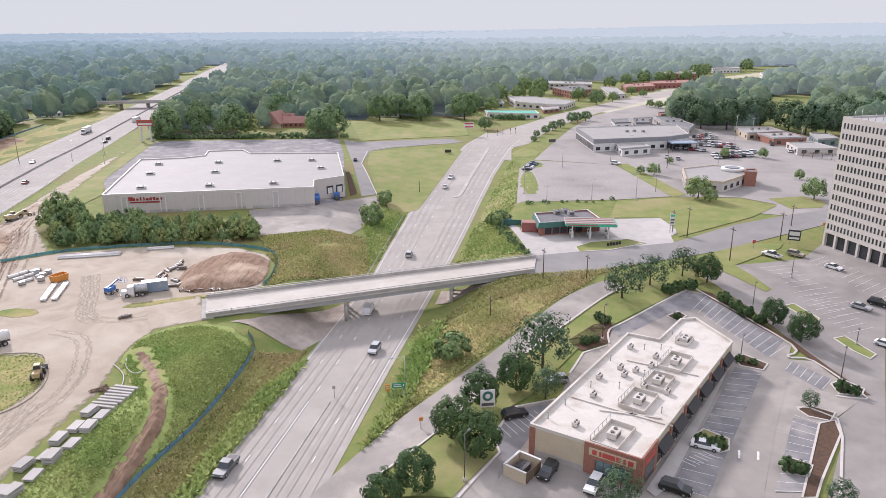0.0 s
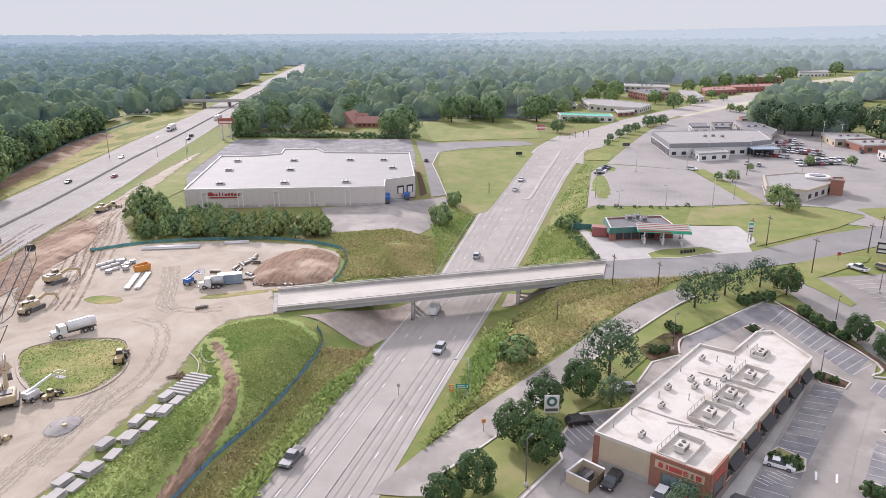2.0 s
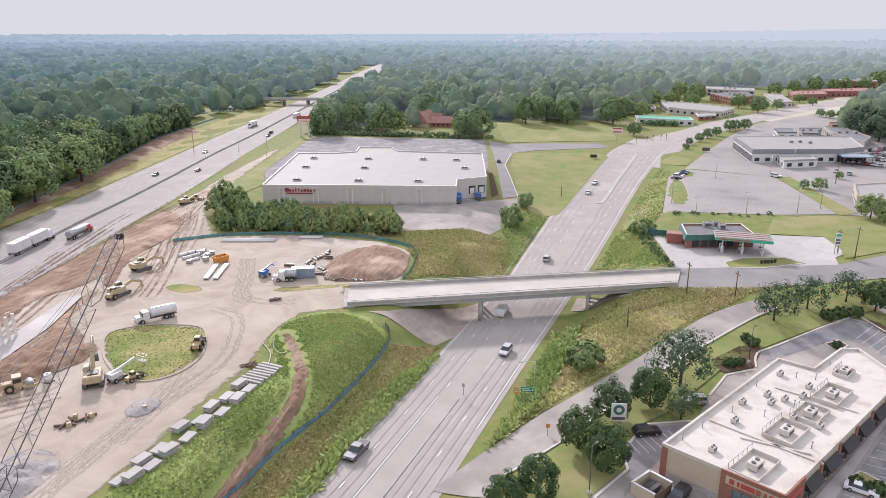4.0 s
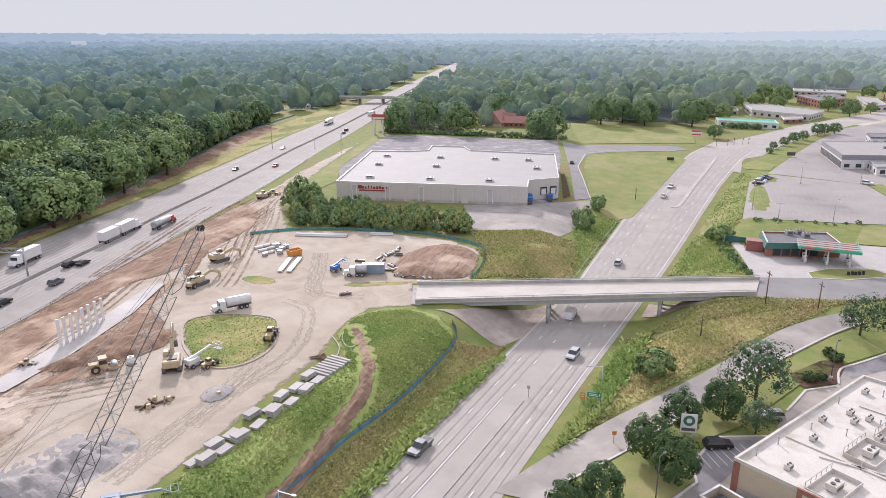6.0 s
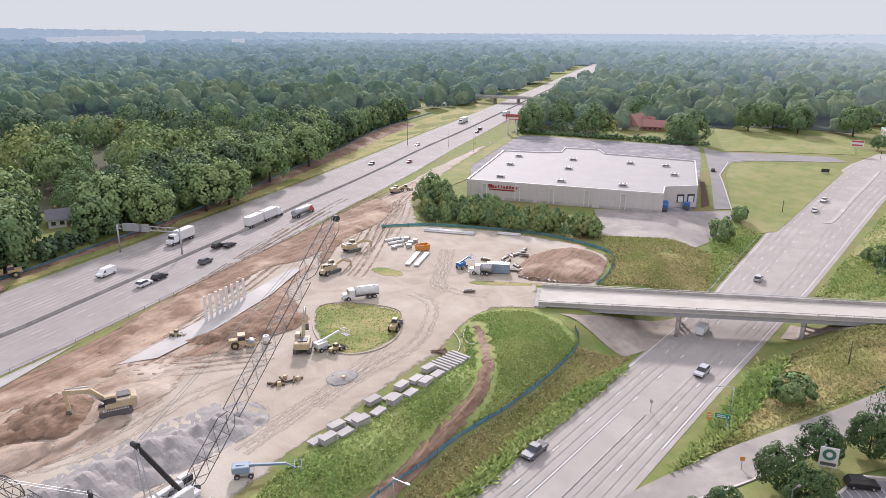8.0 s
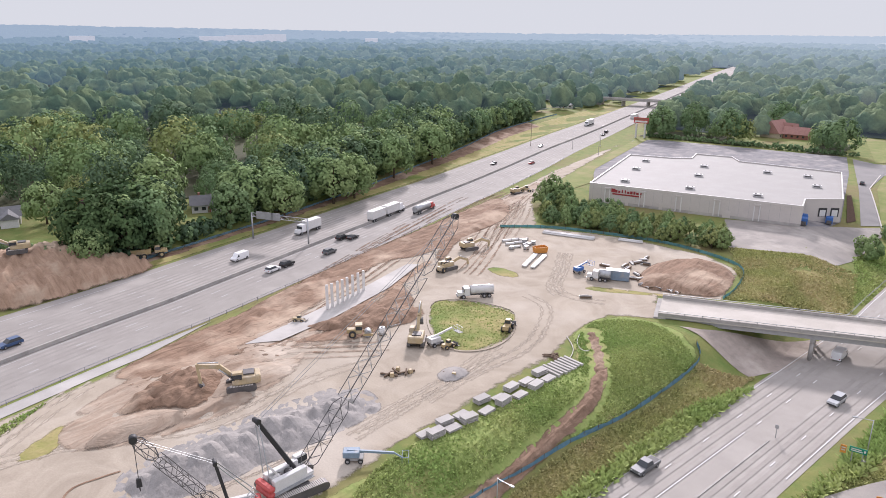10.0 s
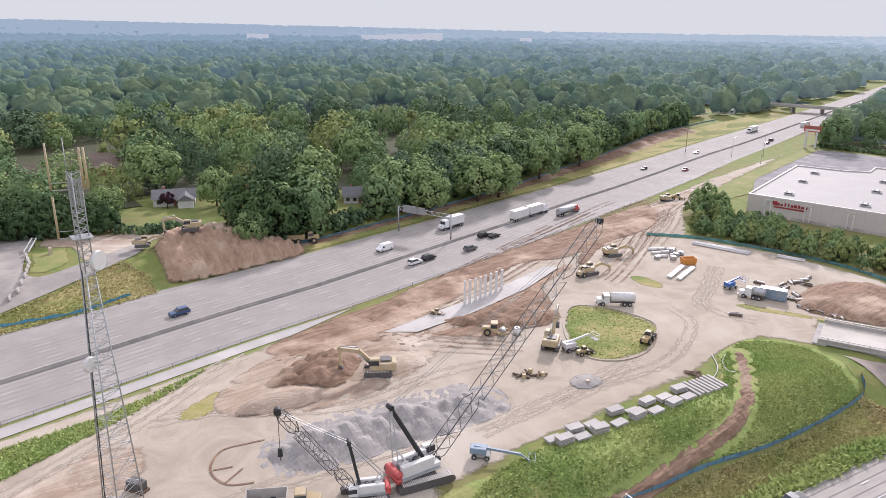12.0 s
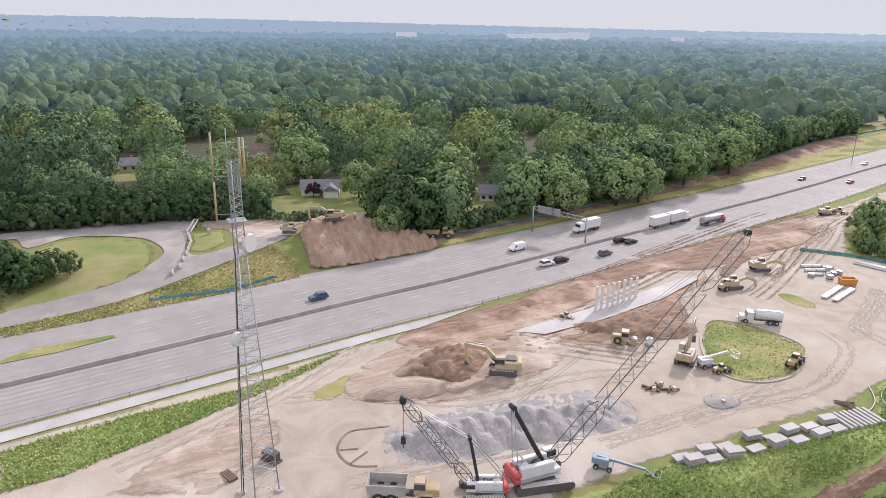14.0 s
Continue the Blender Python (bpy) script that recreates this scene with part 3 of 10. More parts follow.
# ---------- side road beside the shops ----------
side_left = [(-23.0, 92.9), (-19.6, 99.9), (-16.7, 105.2), (-10.6, 115.0), (-3.5, 123.7), (4.5, 134.3), (11.3, 144.6), (23.2, 161.9), (33.1, 171.4), (37.9, 174.2)]
side_right = [(40.8, 170.2), (32.9, 162.1), (17.1, 141.8), (9.0, 129.8), (-2.2, 110.6), (-9.5, 100.9), (-13.8, 95.7), (-15.2, 90.6)]
drape("side_road", smooth_line(side_left) + smooth_line(side_right) + [(-24.4, 90.9)], 0.06, M["drive"], "pale concrete slip road with patched joints", "road", 3.0)

# ---------- cross road east of the bridge ----------
drape("cross_road", [(16.4, 191.8), (32.4, 196.9), (62.9, 206.5), (89.1, 227.5), (113.4, 241.2), (128.2, 247.8), (159.5, 265.6)] + [(148.9, 246.5), (118.8, 228.0), (86.8, 207.0), (73.7, 198.2), (51.4, 187.4), (36.0, 180.0), (17.2, 173.2)], 0.06, M["asphalt"], "grey asphalt cross road at bridge level", "road", 4.0)
drape("fuel_forecourt", [(13.5, 233.5), (19.5, 190.3), (32.4, 196.9), (63.4, 205.3), (64.4, 213.8), (69.0, 219.0), (66.8, 235.8), (49.5, 234.0), (20.3, 230.6)], 0.04, M["concrete"], "pale concrete fuel station forecourt", "pavement", 4.0)

# ---------- car parks ----------
drape("commercial_pavement", [(33.8, 347.2), (52.7, 410.9), (67.6, 458.7), (94.0, 528.7), (149.2, 603.8), (165.5, 577.8), (170.0, 496.1), (182.9, 459.2), (211.0, 407.8), (156.3, 287.5), (132.2, 247.8), (112.4, 238.8), (103.3, 242.6), (114.7, 256.0), (105.3, 266.6), (79.9, 268.1), (71.4, 333.6)], 0.03, M["pale_lot"], "wide pale concrete commercial pavement", "pavement", 8.0)
drape("empty_car_park", [(25.2, 331.0), (35.0, 344.7), (70.9, 333.6), (79.5, 268.1), (57.0, 262.2), (19.2, 258.4)], 0.06, M["pale_lot"], "empty grey asphalt car park", "pavement", 8.0)
drape("office_car_park", [(62.7, 176.4), (72.4, 185.4), (81.7, 187.5), (95.2, 191.8), (111.2, 210.4), (119.5, 193.8), (62.6, 90.4), (54.0, 90.2), (64.1, 106.1), (65.9, 112.0), (75.3, 120.1), (73.2, 133.9), (68.4, 158.0)], 0.03, M["lot"], "worn grey office car park", "pavement", 5.0)
drape("shop_car_park", [(-1.7, 88.8), (5.6, 100.5), (4.9, 105.1), (8.6, 114.4), (17.8, 117.8), (21.0, 127.6), (24.9, 136.4), (30.8, 139.8), (33.3, 148.4), (55.9, 168.2), (59.6, 166.3), (70.3, 140.6), (67.2, 134.7), (72.0, 133.9), (74.9, 119.7), (66.1, 112.4), (64.1, 107.0), (54.7, 94.3), (51.9, 90.1)], 0.05, M["drive"], "patched worn asphalt car park round the shops", "pavement", 4.0)

# ---------- store grounds ----------
drape("store_yard", [(-78.7, 245.5), (-55.8, 254.6), (-47.3, 269.7), (-37.1, 283.3), (-34.7, 276.1), (-35.8, 239.7), (-38.3, 223.9), (-66.1, 212.4)], 0.05, M["drive"], "pale concrete loading yard", "pavement", 5.0)
drape("store_car_park", [(-186.7, 397.1), (-173.6, 407.0), (-75.4, 416.4), (-64.1, 365.5), (-48.3, 275.9), (-50.3, 259.4), (-55.1, 251.1), (-139.0, 262.2), (-157.8, 296.1)], 0.04, M["bay_asphalt"], "dark asphalt car park behind the store", "pavement", 6.0)
drape("store_drive", [(-71.9, 412.0), (-60.1, 403.6), (-8.2, 419.6), (-1.5, 407.2), (-41.7, 384.1), (-51.1, 372.6), (-50.6, 337.4), (-37.4, 285.8), (-42.4, 279.1), (-54.7, 336.8)], 0.06, M["asphalt"], "grey asphalt drive beside the store", "road", 5.0)

# ---------- building site ----------
yard_edge = smooth_line([(-57.7, 145.4), (-65.9, 140.7), (-68.6, 134.2), (-68.4, 124.1), (-65.8, 113.2), (-66.3, 105.2), (-66.9, 94.5), (-67.0, 83.1), (-67.7, 75.4), (-68.0, 68.2)])
drape("site_yard", [(inter_near(y) + 5, y) for y in range(-120, 300, 12)] + [(-192.0, 407.2), (-165.0, 292.3), (-155.1, 254.8), (-144.4, 224.3), (-121.9, 193.5), (-131.4, 184.8), (-119.3, 194.5), (-94.0, 202.0), (-67.9, 200.2), (-55.0, 192.5), (-51.3, 166.5), (-64.0, 159.3)] + yard_edge + [(-67.1, 65.4), (-67.1, 53.2)] + [(-52, 30), (-50, -120)], 0.02, M["gravel"], "dusty pale compacted gravel building site", "ground", 4.0)
drape("green_field", smooth_line([(-58.2, 144.4), (-65.6, 141.4), (-69.6, 134.6), (-68.3, 122.7), (-62.6, 114.7), (-62.6, 102.3), (-63.8, 85.7), (-66.8, 74.7), (-66.7, 65.6), (-65.4, 60.8)], 3) + [(-66.5, 62.8), (-66.9, 53.0)] + [(-51, 20), (-58, 20)] + [(-54.5, 70.9), (-52.8, 75.9), (-50.2, 92.8), (-47.3, 107.7), (-45.3, 125.8), (-45.1, 136.3), (-47.0, 139.1), (-51.5, 142.1)], 0.05, M["field"], "lush green unmown field on the site", "ground", 3.0)
drape("green_oval", smooth_line([(-103.8, 119.6), (-98.4, 125.5), (-86.9, 127.5), (-81.2, 121.2), (-78.0, 113.7), (-78.4, 106.5), (-82.9, 102.1), (-90.4, 104.2), (-98.1, 110.7)], 4, True), 0.08, M["weeds"], "oval of green grass inside the haul road", "ground", 3.0)

# ---------- bridge ----------
DECK = 6.6
west_s, west_n, east_s, east_n = (-58.7, 145.7), (-62.8, 157.6), (18.4, 178.4), (20.2, 190.7)


def bridge_point(along, across):
    """along: 0 west to 1 east; across: 0 south edge to 1 north edge."""
    a = Vector(west_s).lerp(Vector(east_s), along)
    b = Vector(west_n).lerp(Vector(east_n), along)
    return a.lerp(b, across)


bridge = thing("road_bridge", *bridge_point(0.5, 0.5), 0, 0, "long pale concrete road bridge over the highway", "bridge")
bridge_base = Matrix.Translation((*bridge_point(0.5, 0.5), 0)).inverted()


def bpart(name, bm, material, label=""):
    bm.transform(bridge_base)
    return part(name, bm, material, bridge, label)


bm = B()
prism(bm, [tuple(bridge_point(a, c)) for a, c in ((0, 0), (1, 0), (1, 1), (0, 1))], DECK - 0.28, DECK)
bpart("deck", bm, M["deck"], "dusty pale concrete deck")
for c0, c1 in ((0.0, 0.035), (0.965, 1.0)):
    bm = B()
    prism(bm, [tuple(bridge_point(a, c)) for a, c in ((0, c0), (1, c0), (1, c1), (0, c1))], DECK + 0.004, DECK + 0.75)
    bpart("parapet", bm, M["old_concrete"], "weathered concrete parapet")
for c in (0.06, 0.28, 0.5, 0.72, 0.94):
    bm = B()
    prism(bm, [tuple(bridge_point(a, k)) for a, k in ((0.01, c - 0.02), (0.99, c - 0.02), (0.99, c + 0.02), (0.01, c + 0.02))], DECK - 1.45, DECK - 0.284)
    bpart("girder", bm, M["grey"])

# sloped concrete under the west end, and the wall-like abutments
drape("slope_paving", [(-53.0, 144.5), (-48.8, 146.6), (-35.8, 164.1), (-31.4, 171.2), (-28.3, 170.9), (-30.4, 156.5), (-32.3, 149.8), (-34.2, 146.4), (-36.4, 142.1)], 0.05, M["slope_concrete"], "stained concrete slope paving under the bridge end", "slope", 2.0)
drape("slope_paving", [(-6.5, 180.5), (8.0, 172.2), (1.8, 172.7), (-4.5, 170.0), (-7.8, 170.4)], 0.05, M["slope_concrete"], "stained concrete slope paving under the bridge end", "slope", 2.0)
for a0, a1 in ((-0.012, 0.02), (0.98, 1.012)):
    bm = B()
    prism(bm, [tuple(bridge_point(a, c)) for a, c in ((a0, 0.0), (a1, 0.0), (a1, 1.0), (a0, 1.0))], 2.5, DECK - 0.29)
    bpart("abutment", bm, M["old_concrete"])
for a0 in (0.385, 0.715):
    bm = B()
    p, q = bridge_point(a0, 0.04), bridge_point(a0, 0.96)
    beam(bm, (*p, DECK - 1.85), (*q, DECK - 1.85), 0.9, 0.78)
    bpart("pier_cap", bm, M["old_concrete"])
    for k in range(4):
        bm = B()
        c = p.lerp(q, 0.06 + 0.293 * k)
        tube(bm, (c.x, c.y, -0.3), (c.x, c.y, DECK - 2.24), 0.45, seg=12)
        bpart("pier_column", bm, M["old_concrete"])
for c in (0.018, 0.982):
    for k in range(22):
        bm = B()
        p = bridge_point((k + 0.5) / 22, c)
        box(bm, p.x, p.y, DECK + 0.752, 0.12, 0.12, 0.3)
        bpart("rail_post", bm, M["steel"])
    bm = B()
    beam(bm, (*bridge_point(0, c), DECK + 1.1), (*bridge_point(1, c), DECK + 1.1), 0.12)
    bpart("rail", bm, M["steel"])

drape("dry_ground", [(90.9, 562.0), (128.4, 642.1), (195.0, 747.3), (292.5, 911.1), (497.9, 1128.7), (496.9, 1070.4), (320.4, 819.9), (211.6, 696.2), (167.8, 586.2), (115.5, 532.2)], 0.02, M["dry_grass"], "pale dry open ground along the far road", "ground", 12.0)
# Shade along the median barrier, laid on the road as a darker strip.
bm = B()
strip(bm, resample(inter_line(inter_median, 0.0, -200, 900), 10), 1.7, 0.02, 0, flat_inter)
setting("barrier_gutter", bm, M["lot"], "dark strip painted as the shade beside the median barrier", "road")

# ---------- buildings ----------
def centre(poly):
    return sum(p[0] for p in poly) / len(poly), sum(p[1] for p in poly) / len(poly)


def inset(poly, d):
    """The outline drawn in by d metres."""
    area = sum(a[0] * b[1] - a[1] * b[0] for a, b in zip(poly, poly[1:] + poly[:1]))
    poly = poly if area > 0 else poly[::-1]
    out, n = [], len(poly)
    for i in range(n):
        a, b, c = (Vector(poly[k % n]) for k in (i - 1, i, i + 1))
        u, v = (b - a).normalized(), (c - b).normalized()
        nu, nv = Vector((-u.y, u.x)), Vector((-v.y, v.x))
        m = (nu + nv).normalized()
        out.append(tuple(b + m * (d / max(0.4, m.dot(nu)))))
    return out


def building(name, poly, tall, wall, roof, label, category="building", parapet=0.6, z=None, cap=None, trim=None):
    """A flat-roofed block: walls, sunk roof sheet and a parapet with a coping."""
    cx, cy = centre(poly)
    z = h(cx, cy) if z is None else z
    ob = thing(name, cx, cy, z, 0, label, category)
    loc = [(x - cx, y - cy) for x, y in poly]
    part("wall", prism(B(), loc, -1.2, tall - parapet), wall, ob)
    inn = inset(loc, 0.35)
    part("roof", prism(B(), inn, tall - parapet + 0.003, tall - parapet + 0.06), roof, ob)
    area = sum(a[0] * b[1] - a[1] * b[0] for a, b in zip(loc, loc[1:] + loc[:1]))
    out = loc if area > 0 else loc[::-1]
    for k in range(len(out)):
        q = (k + 1) % len(out)
        part("parapet", prism(B(), [out[k], out[q], inn[q], inn[k]], tall - parapet + 0.004, tall), trim or wall, ob)
        a, b = Vector(out[k]), Vector(out[q])
        d = (b - a).normalized()
        n_ = Vector((d.y, -d.x)) * 0.06
        part("coping", prism(B(), [tuple(a + n_), tuple(b + n_), inn[q], inn[k]], tall + 0.003, tall + 0.1), cap or M["white"], ob)
    ob["z"] = z
    return ob, (cx, cy, z)


def on_face(bm, p, q, u, z, wide, tall, deep, out=0.0):
    """A block on the outside of the wall from p to q, u metres along it; the outside lies to the right."""
    p, q = Vector(p), Vector(q)
    d = (q - p).normalized()
    n = Vector((d.y, -d.x))
    c = p + d * u + n * (deep / 2 + out)
    return box(bm, c.x, c.y, z, wide, deep, tall, math.degrees(math.atan2(d.y, d.x)))


def rooftop_unit(x, y, z, turn, sx, sy, sz, label="grey rooftop air-conditioning unit with a fan", group="rooftop units", paint="grey"):
    ob = thing("rooftop_unit", x, y, z, turn, label, "rooftop unit", group)
    part("casing", box(B(), 0, 0, 0.15, sx, sy, sz, bevel=0.05), M[paint], ob)
    part("curb", box(B(), 0, 0, 0, sx * 0.9, sy * 0.9, 0.15), M["steel"], ob)
    for k in (-1, 1):
        part("fan", tube(B(), (k * sx * 0.25, 0, sz + 0.15), (k * sx * 0.25, 0, sz + 0.3), min(sx, sy) * 0.2, seg=12), M["dark_steel"], ob)
    part("louvre", box(B(), 0, -sy / 2 - 0.02, 0.35, sx * 0.7, 0.03, sz * 0.5), M["dark_steel"], ob)
    return ob


# the big white-roofed store
SH = 7.2
store_poly = [(-128.1, 238.1), (-55.9, 252.1), (-58.2, 264.3), (-48.1, 272.7), (-60.0, 326.8), (-100.9, 324.8), (-107.3, 334.3), (-123.2, 331.0), (-120.3, 318.5), (-127.8, 312.6), (-145.7, 308.1)]
store, (sx_, sy_, sz_) = building("store", store_poly, SH, M["store_wall"], M["roof_white"], "long beige big-box store with a flat white roof", "store", 0.5)
sp = [(x - sx_, y - sy_) for x, y in store_poly]
south = math.dist(sp[0], sp[1])
for k in range(1, 6):
    for e in (-0.9, 0.9):
        part("downpipe", on_face(B(), sp[0], sp[1], south * k / 5.6 - 6 + e, 0.3, 0.35, 5.9, 0.3), M["white"], store)
    part("hopper", on_face(B(), sp[0], sp[1], south * k / 5.6 - 6, 5.6, 2.3, 0.5, 0.35), M["store_wall"], store)
for k in range(22):
    part("panel_joint", on_face(B(), sp[0], sp[1], 1.5 + south * k / 22.5, 0.1, 0.07, 6.5, 0.02), M["grey"], store)
part("base_course", on_face(B(), sp[0], sp[1], south / 2, -0.3, south, 1.3, 0.05), M["old_concrete"], store)
for u, w in ((south * 0.37, 1.2), (south * 0.68, 2.6), (south * 0.2, 1.2)):
    part("service_door", on_face(B(), sp[0], sp[1], u, 0.05, w, 2.5, 0.09), M["store_wall"], store, "beige steel service door")
for k, (w, hh) in enumerate(((1.5, 1.35), (0.8, 0.95), (0.7, 0.8), (0.45, 1.3), (0.4, 1.2), (0.8, 0.8), (0.9, 1.0), (0.7, 1.1), (0.9, 0.8), (0.8, 0.8))):
    part("sign_bar", on_face(B(), sp[0], sp[1], 9.4 + k * 1.13, 4.6, w, hh, 0.2), M["sign_red"], store, "dark red sign bar")
part("sign_band", on_face(B(), sp[0], sp[1], 14.4, 3.7, 10.6, 0.5, 0.16), M["sign_red"], store, "dark red sign band")
dock = math.dist(sp[2], sp[3])
for u in (dock * 0.5, dock * 0.82):
    part("dock_door", on_face(B(), sp[2], sp[3], u, 0.9, 2.9, 3.1, 0.12), M["black"], store, "black loading dock door seal")
    part("dock_leaf", on_face(B(), sp[2], sp[3], u, 1.0, 2.0, 2.3, 0.04, 0.125), M["white"], store)
tilt_store = math.degrees(math.atan2(sp[1][1] - sp[0][1], sp[1][0] - sp[0][0]))
for x, y in [(-132.6, 297.0), (-127.3, 276.2), (-119.4, 250.1), (-107.9, 301.3), (-102.1, 280.0), (-95.4, 254.3), (-83.2, 305.6), (-72.5, 258.6), (-68.2, 307.2), (-60.5, 289.1)]:
    rooftop_unit(x, y, sz_ + SH - 0.44, tilt_store, 3.2, 1.7, 0.9, "pale roof hatch and cooling unit on a white roof", "store roof units", "white")
for (x, y), key in zip([(-56.3, 258.2), (-50.9, 270.1)], ("pale_blue", "blue")):
    b = thing("compactor", x, y, h(x, y) + 0.06, tilt_store + 90, "blue steel waste compactor at the loading dock", "container", "loading dock compactors")
    part("body", box(B(), 0, 0, 0.3, 5.0, 2.3, 2.2, bevel=0.08), M["blue"], b)
    part("hood", box(B(), 1.6, 0, 2.5, 1.6, 2.0, 0.7, 0, 0.8), M["blue"], b)
    part("ram", box(B(), -3.0, 0, 0.3, 1.2, 1.6, 1.2, bevel=0.05), M["dark_steel"], b)
    for s in (-1, 1):
        part("skid", box(B(), 0, s * 0.8, 0, 5.2, 0.2, 0.3), M["dark_steel"], b)

# the shops by the slip road
RH = 5.2
shop_poly = [(10.6, 100.3), (26.3, 91.0), (54.5, 132.6), (50.8, 144.8), (47.3, 144.2), (39.8, 133.5), (34.1, 136.4)]
shop_z = h(*centre(shop_poly))
shops, (hx, hy_, hz) = building("shop_building", shop_poly, RH, M["tan_wall"], M["roof_membrane"], "low tan and brick row of shops with a white flat roof", "shops", 0.5, cap=M["roof_membrane"], trim=M["roof_membrane"])
rp = [(x - hx, y - hy_) for x, y in shop_poly]
front = math.dist(rp[1], rp[2])
part("brick_base", on_face(B(), rp[0], rp[1], math.dist(rp[0], rp[1]) / 2, -0.6, math.dist(rp[0], rp[1]), 1.4, 0.06), M["old_concrete"], shops, "grey stone base course")
part("corner_pier", on_face(B(), rp[0], rp[1], 0.5, -0.6, 1.0, 5.4, 0.12), M["brick"], shops, "red brick pier")
W1 = math.dist(rp[0], rp[1])
tower_wide = 9.0
part("brick_front", on_face(B(), rp[0], rp[1], W1 - tower_wide / 2 + 0.2, 0.0, tower_wide, 5.35, 0.3), M["brick"], shops, "red brick shop front")
part("shop_window", on_face(B(), rp[0], rp[1], W1 - tower_wide / 2 + 0.2, 0.5, 5.2, 2.3, 0.06, 0.305), M["pale_glass"], shops, "pale shop window")
for k in range(5):
    part("mullion", on_face(B(), rp[0], rp[1], W1 - tower_wide / 2 - 2.3 + k * 1.25, 0.5, 0.1, 2.3, 0.1, 0.31), M["dark_steel"], shops)
part("sign_band", on_face(B(), rp[0], rp[1], W1 - tower_wide / 2 + 0.2, 3.35, 7.4, 1.3, 0.05, 0.305), M["tan_wall"], shops)
for k, w in enumerate((0.7, 0.35, 1.2, 0.8, 0.7, 0.35, 0.8)):
    part("sign_bar", on_face(B(), rp[0], rp[1], W1 - tower_wide / 2 - 2.6 + k * 0.95, 3.6, w, 0.8, 0.08, 0.36), M["red"], shops, "red sign bar")
part("brick_front", on_face(B(), rp[1], rp[2], 3.2, 0.0, 6.6, 5.35, 0.3), M["brick"], shops, "red brick shop front")
part("shop_window", on_face(B(), rp[1], rp[2], 3.2, 0.4, 4.0, 2.6, 0.06, 0.305), M["dark_glass"], shops, "dark shop window")
part("sign_bar", on_face(B(), rp[1], rp[2], 3.2, 3.5, 4.0, 0.9, 0.08, 0.305), M["red"], shops, "red sign bar")
for k in range(6):
    u = 9.5 + k * (front - 14) / 5
    part("brick_pier", on_face(B(), rp[1], rp[2], u - (front - 14) / 10, -0.4, 0.9, 5.0, 0.22), M["brick"], shops, "red brick pier")
    part("shop_window", on_face(B(), rp[1], rp[2], u, 0.3, 4.6, 2.5, 0.05), M["dark_glass"], shops, "dark shop window")
    part("door", on_face(B(), rp[1], rp[2], u + 0.6, 0.05, 1.0, 2.2, 0.08, 0.06), M["dark_steel"], shops)
    if k < 6:
        a, b = Vector(rp[1]), Vector(rp[2])
        d = (b - a).normalized()
        n = Vector((d.y, -d.x))
        p0, p1 = a + d * (u - 2.4), a + d * (u + 2.4)
        bm = B()
        top = [bm.verts.new((*(p + n * 0.08), 3.9)) for p in (p0, p1)]
        low = [bm.verts.new((*(p + n * 1.3), 2.5)) for p in (p0, p1)]
        und = [bm.verts.new((*(p + n * 0.08), 2.5)) for p in (p0, p1)]
        for f in ((top[0], top[1], low[1], low[0]), (low[0], low[1], und[1], und[0]), (top[0], low[0], und[0]), (top[1], und[1], low[1]), (top[1], top[0], und[0], und[1])):
            bm.faces.new(f)
        part("awning", bm, M["black"], shops, "black sloping canvas awning")
shop_turn = math.degrees(math.atan2(rp[2][1] - rp[1][1], rp[2][0] - rp[1][0]))
roof_z = hz + RH - 0.43
for (x, y), (a, b) in zip([(23.5, 97.5), (30.0, 108.5), (35.1, 115.5), (40.4, 123.3), (45.0, 133.1)], ((7.5, 4.2), (7.0, 4.4), (6.0, 4.0), (7.5, 4.2), (4.0, 2.4))):
    scr = thing("roof_screen", x, y, roof_z, shop_turn, "low white roof screen wall round cooling units", "screen wall", "roof screens")
    for s in (-1, 1):
        part("panel", box(B(), 0, s * b / 2, 0, a, 0.12, 0.7), M["roof_membrane"], scr)
        part("panel", box(B(), s * (a / 2 + 0.06), 0, 0, 0.12, b + 0.12, 0.7), M["roof_membrane"], scr)
    for k in range(6):
        part("rail", box(B(), -a / 2 + k * a / 5, b / 2 + 0.14, 0, 0.07, 0.07, 1.5), M["steel"], scr)
    part("rail", box(B(), 0, b / 2 + 0.14, 1.45, a, 0.07, 0.07), M["steel"], scr)
    rooftop_unit(x, y, roof_z, shop_turn, 2.4, 1.6, 1.0, "dusty beige rooftop air-conditioning unit with fans", "shop roof units", "roof_membrane")
for x, y in [(29.5, 117.9), (29.4, 120.8), (37.2, 125.6), (35.3, 121.6), (33.2, 129.7), (24.7, 116.9), (18.0, 100.6), (32.0, 119.7), (32.1, 113.4), (22.5, 110.2), (35.6, 111.5)]:
    rooftop_unit(x, y, roof_z, shop_turn, 1.3, 0.9, 0.7, "small beige roof vent unit on a pale roof", "shop roof units", "roof_membrane")
for x, y in [(22.6, 113.5), (27.6, 113.3), (33.2, 118.0), (28.2, 124.2), (35.9, 129.3), (39.2, 129.3), (43.5, 136.8), (17.2, 107.2), (13.8, 102.7), (28.0, 103.9), (32.9, 104.9)]:
    v = thing("roof_pipe", x, y, roof_z, 0, "thin grey vent pipe standing on a roof", "pipe", "roof vent pipes")
    part("pipe", tube(B(), (0, 0, 0), (0, 0, 1.1), 0.09, seg=8), M["steel"], v)
    part("cowl", tube(B(), (0, 0, 1.1), (0, 0, 1.3), 0.16, 0.1, 8), M["steel"], v)
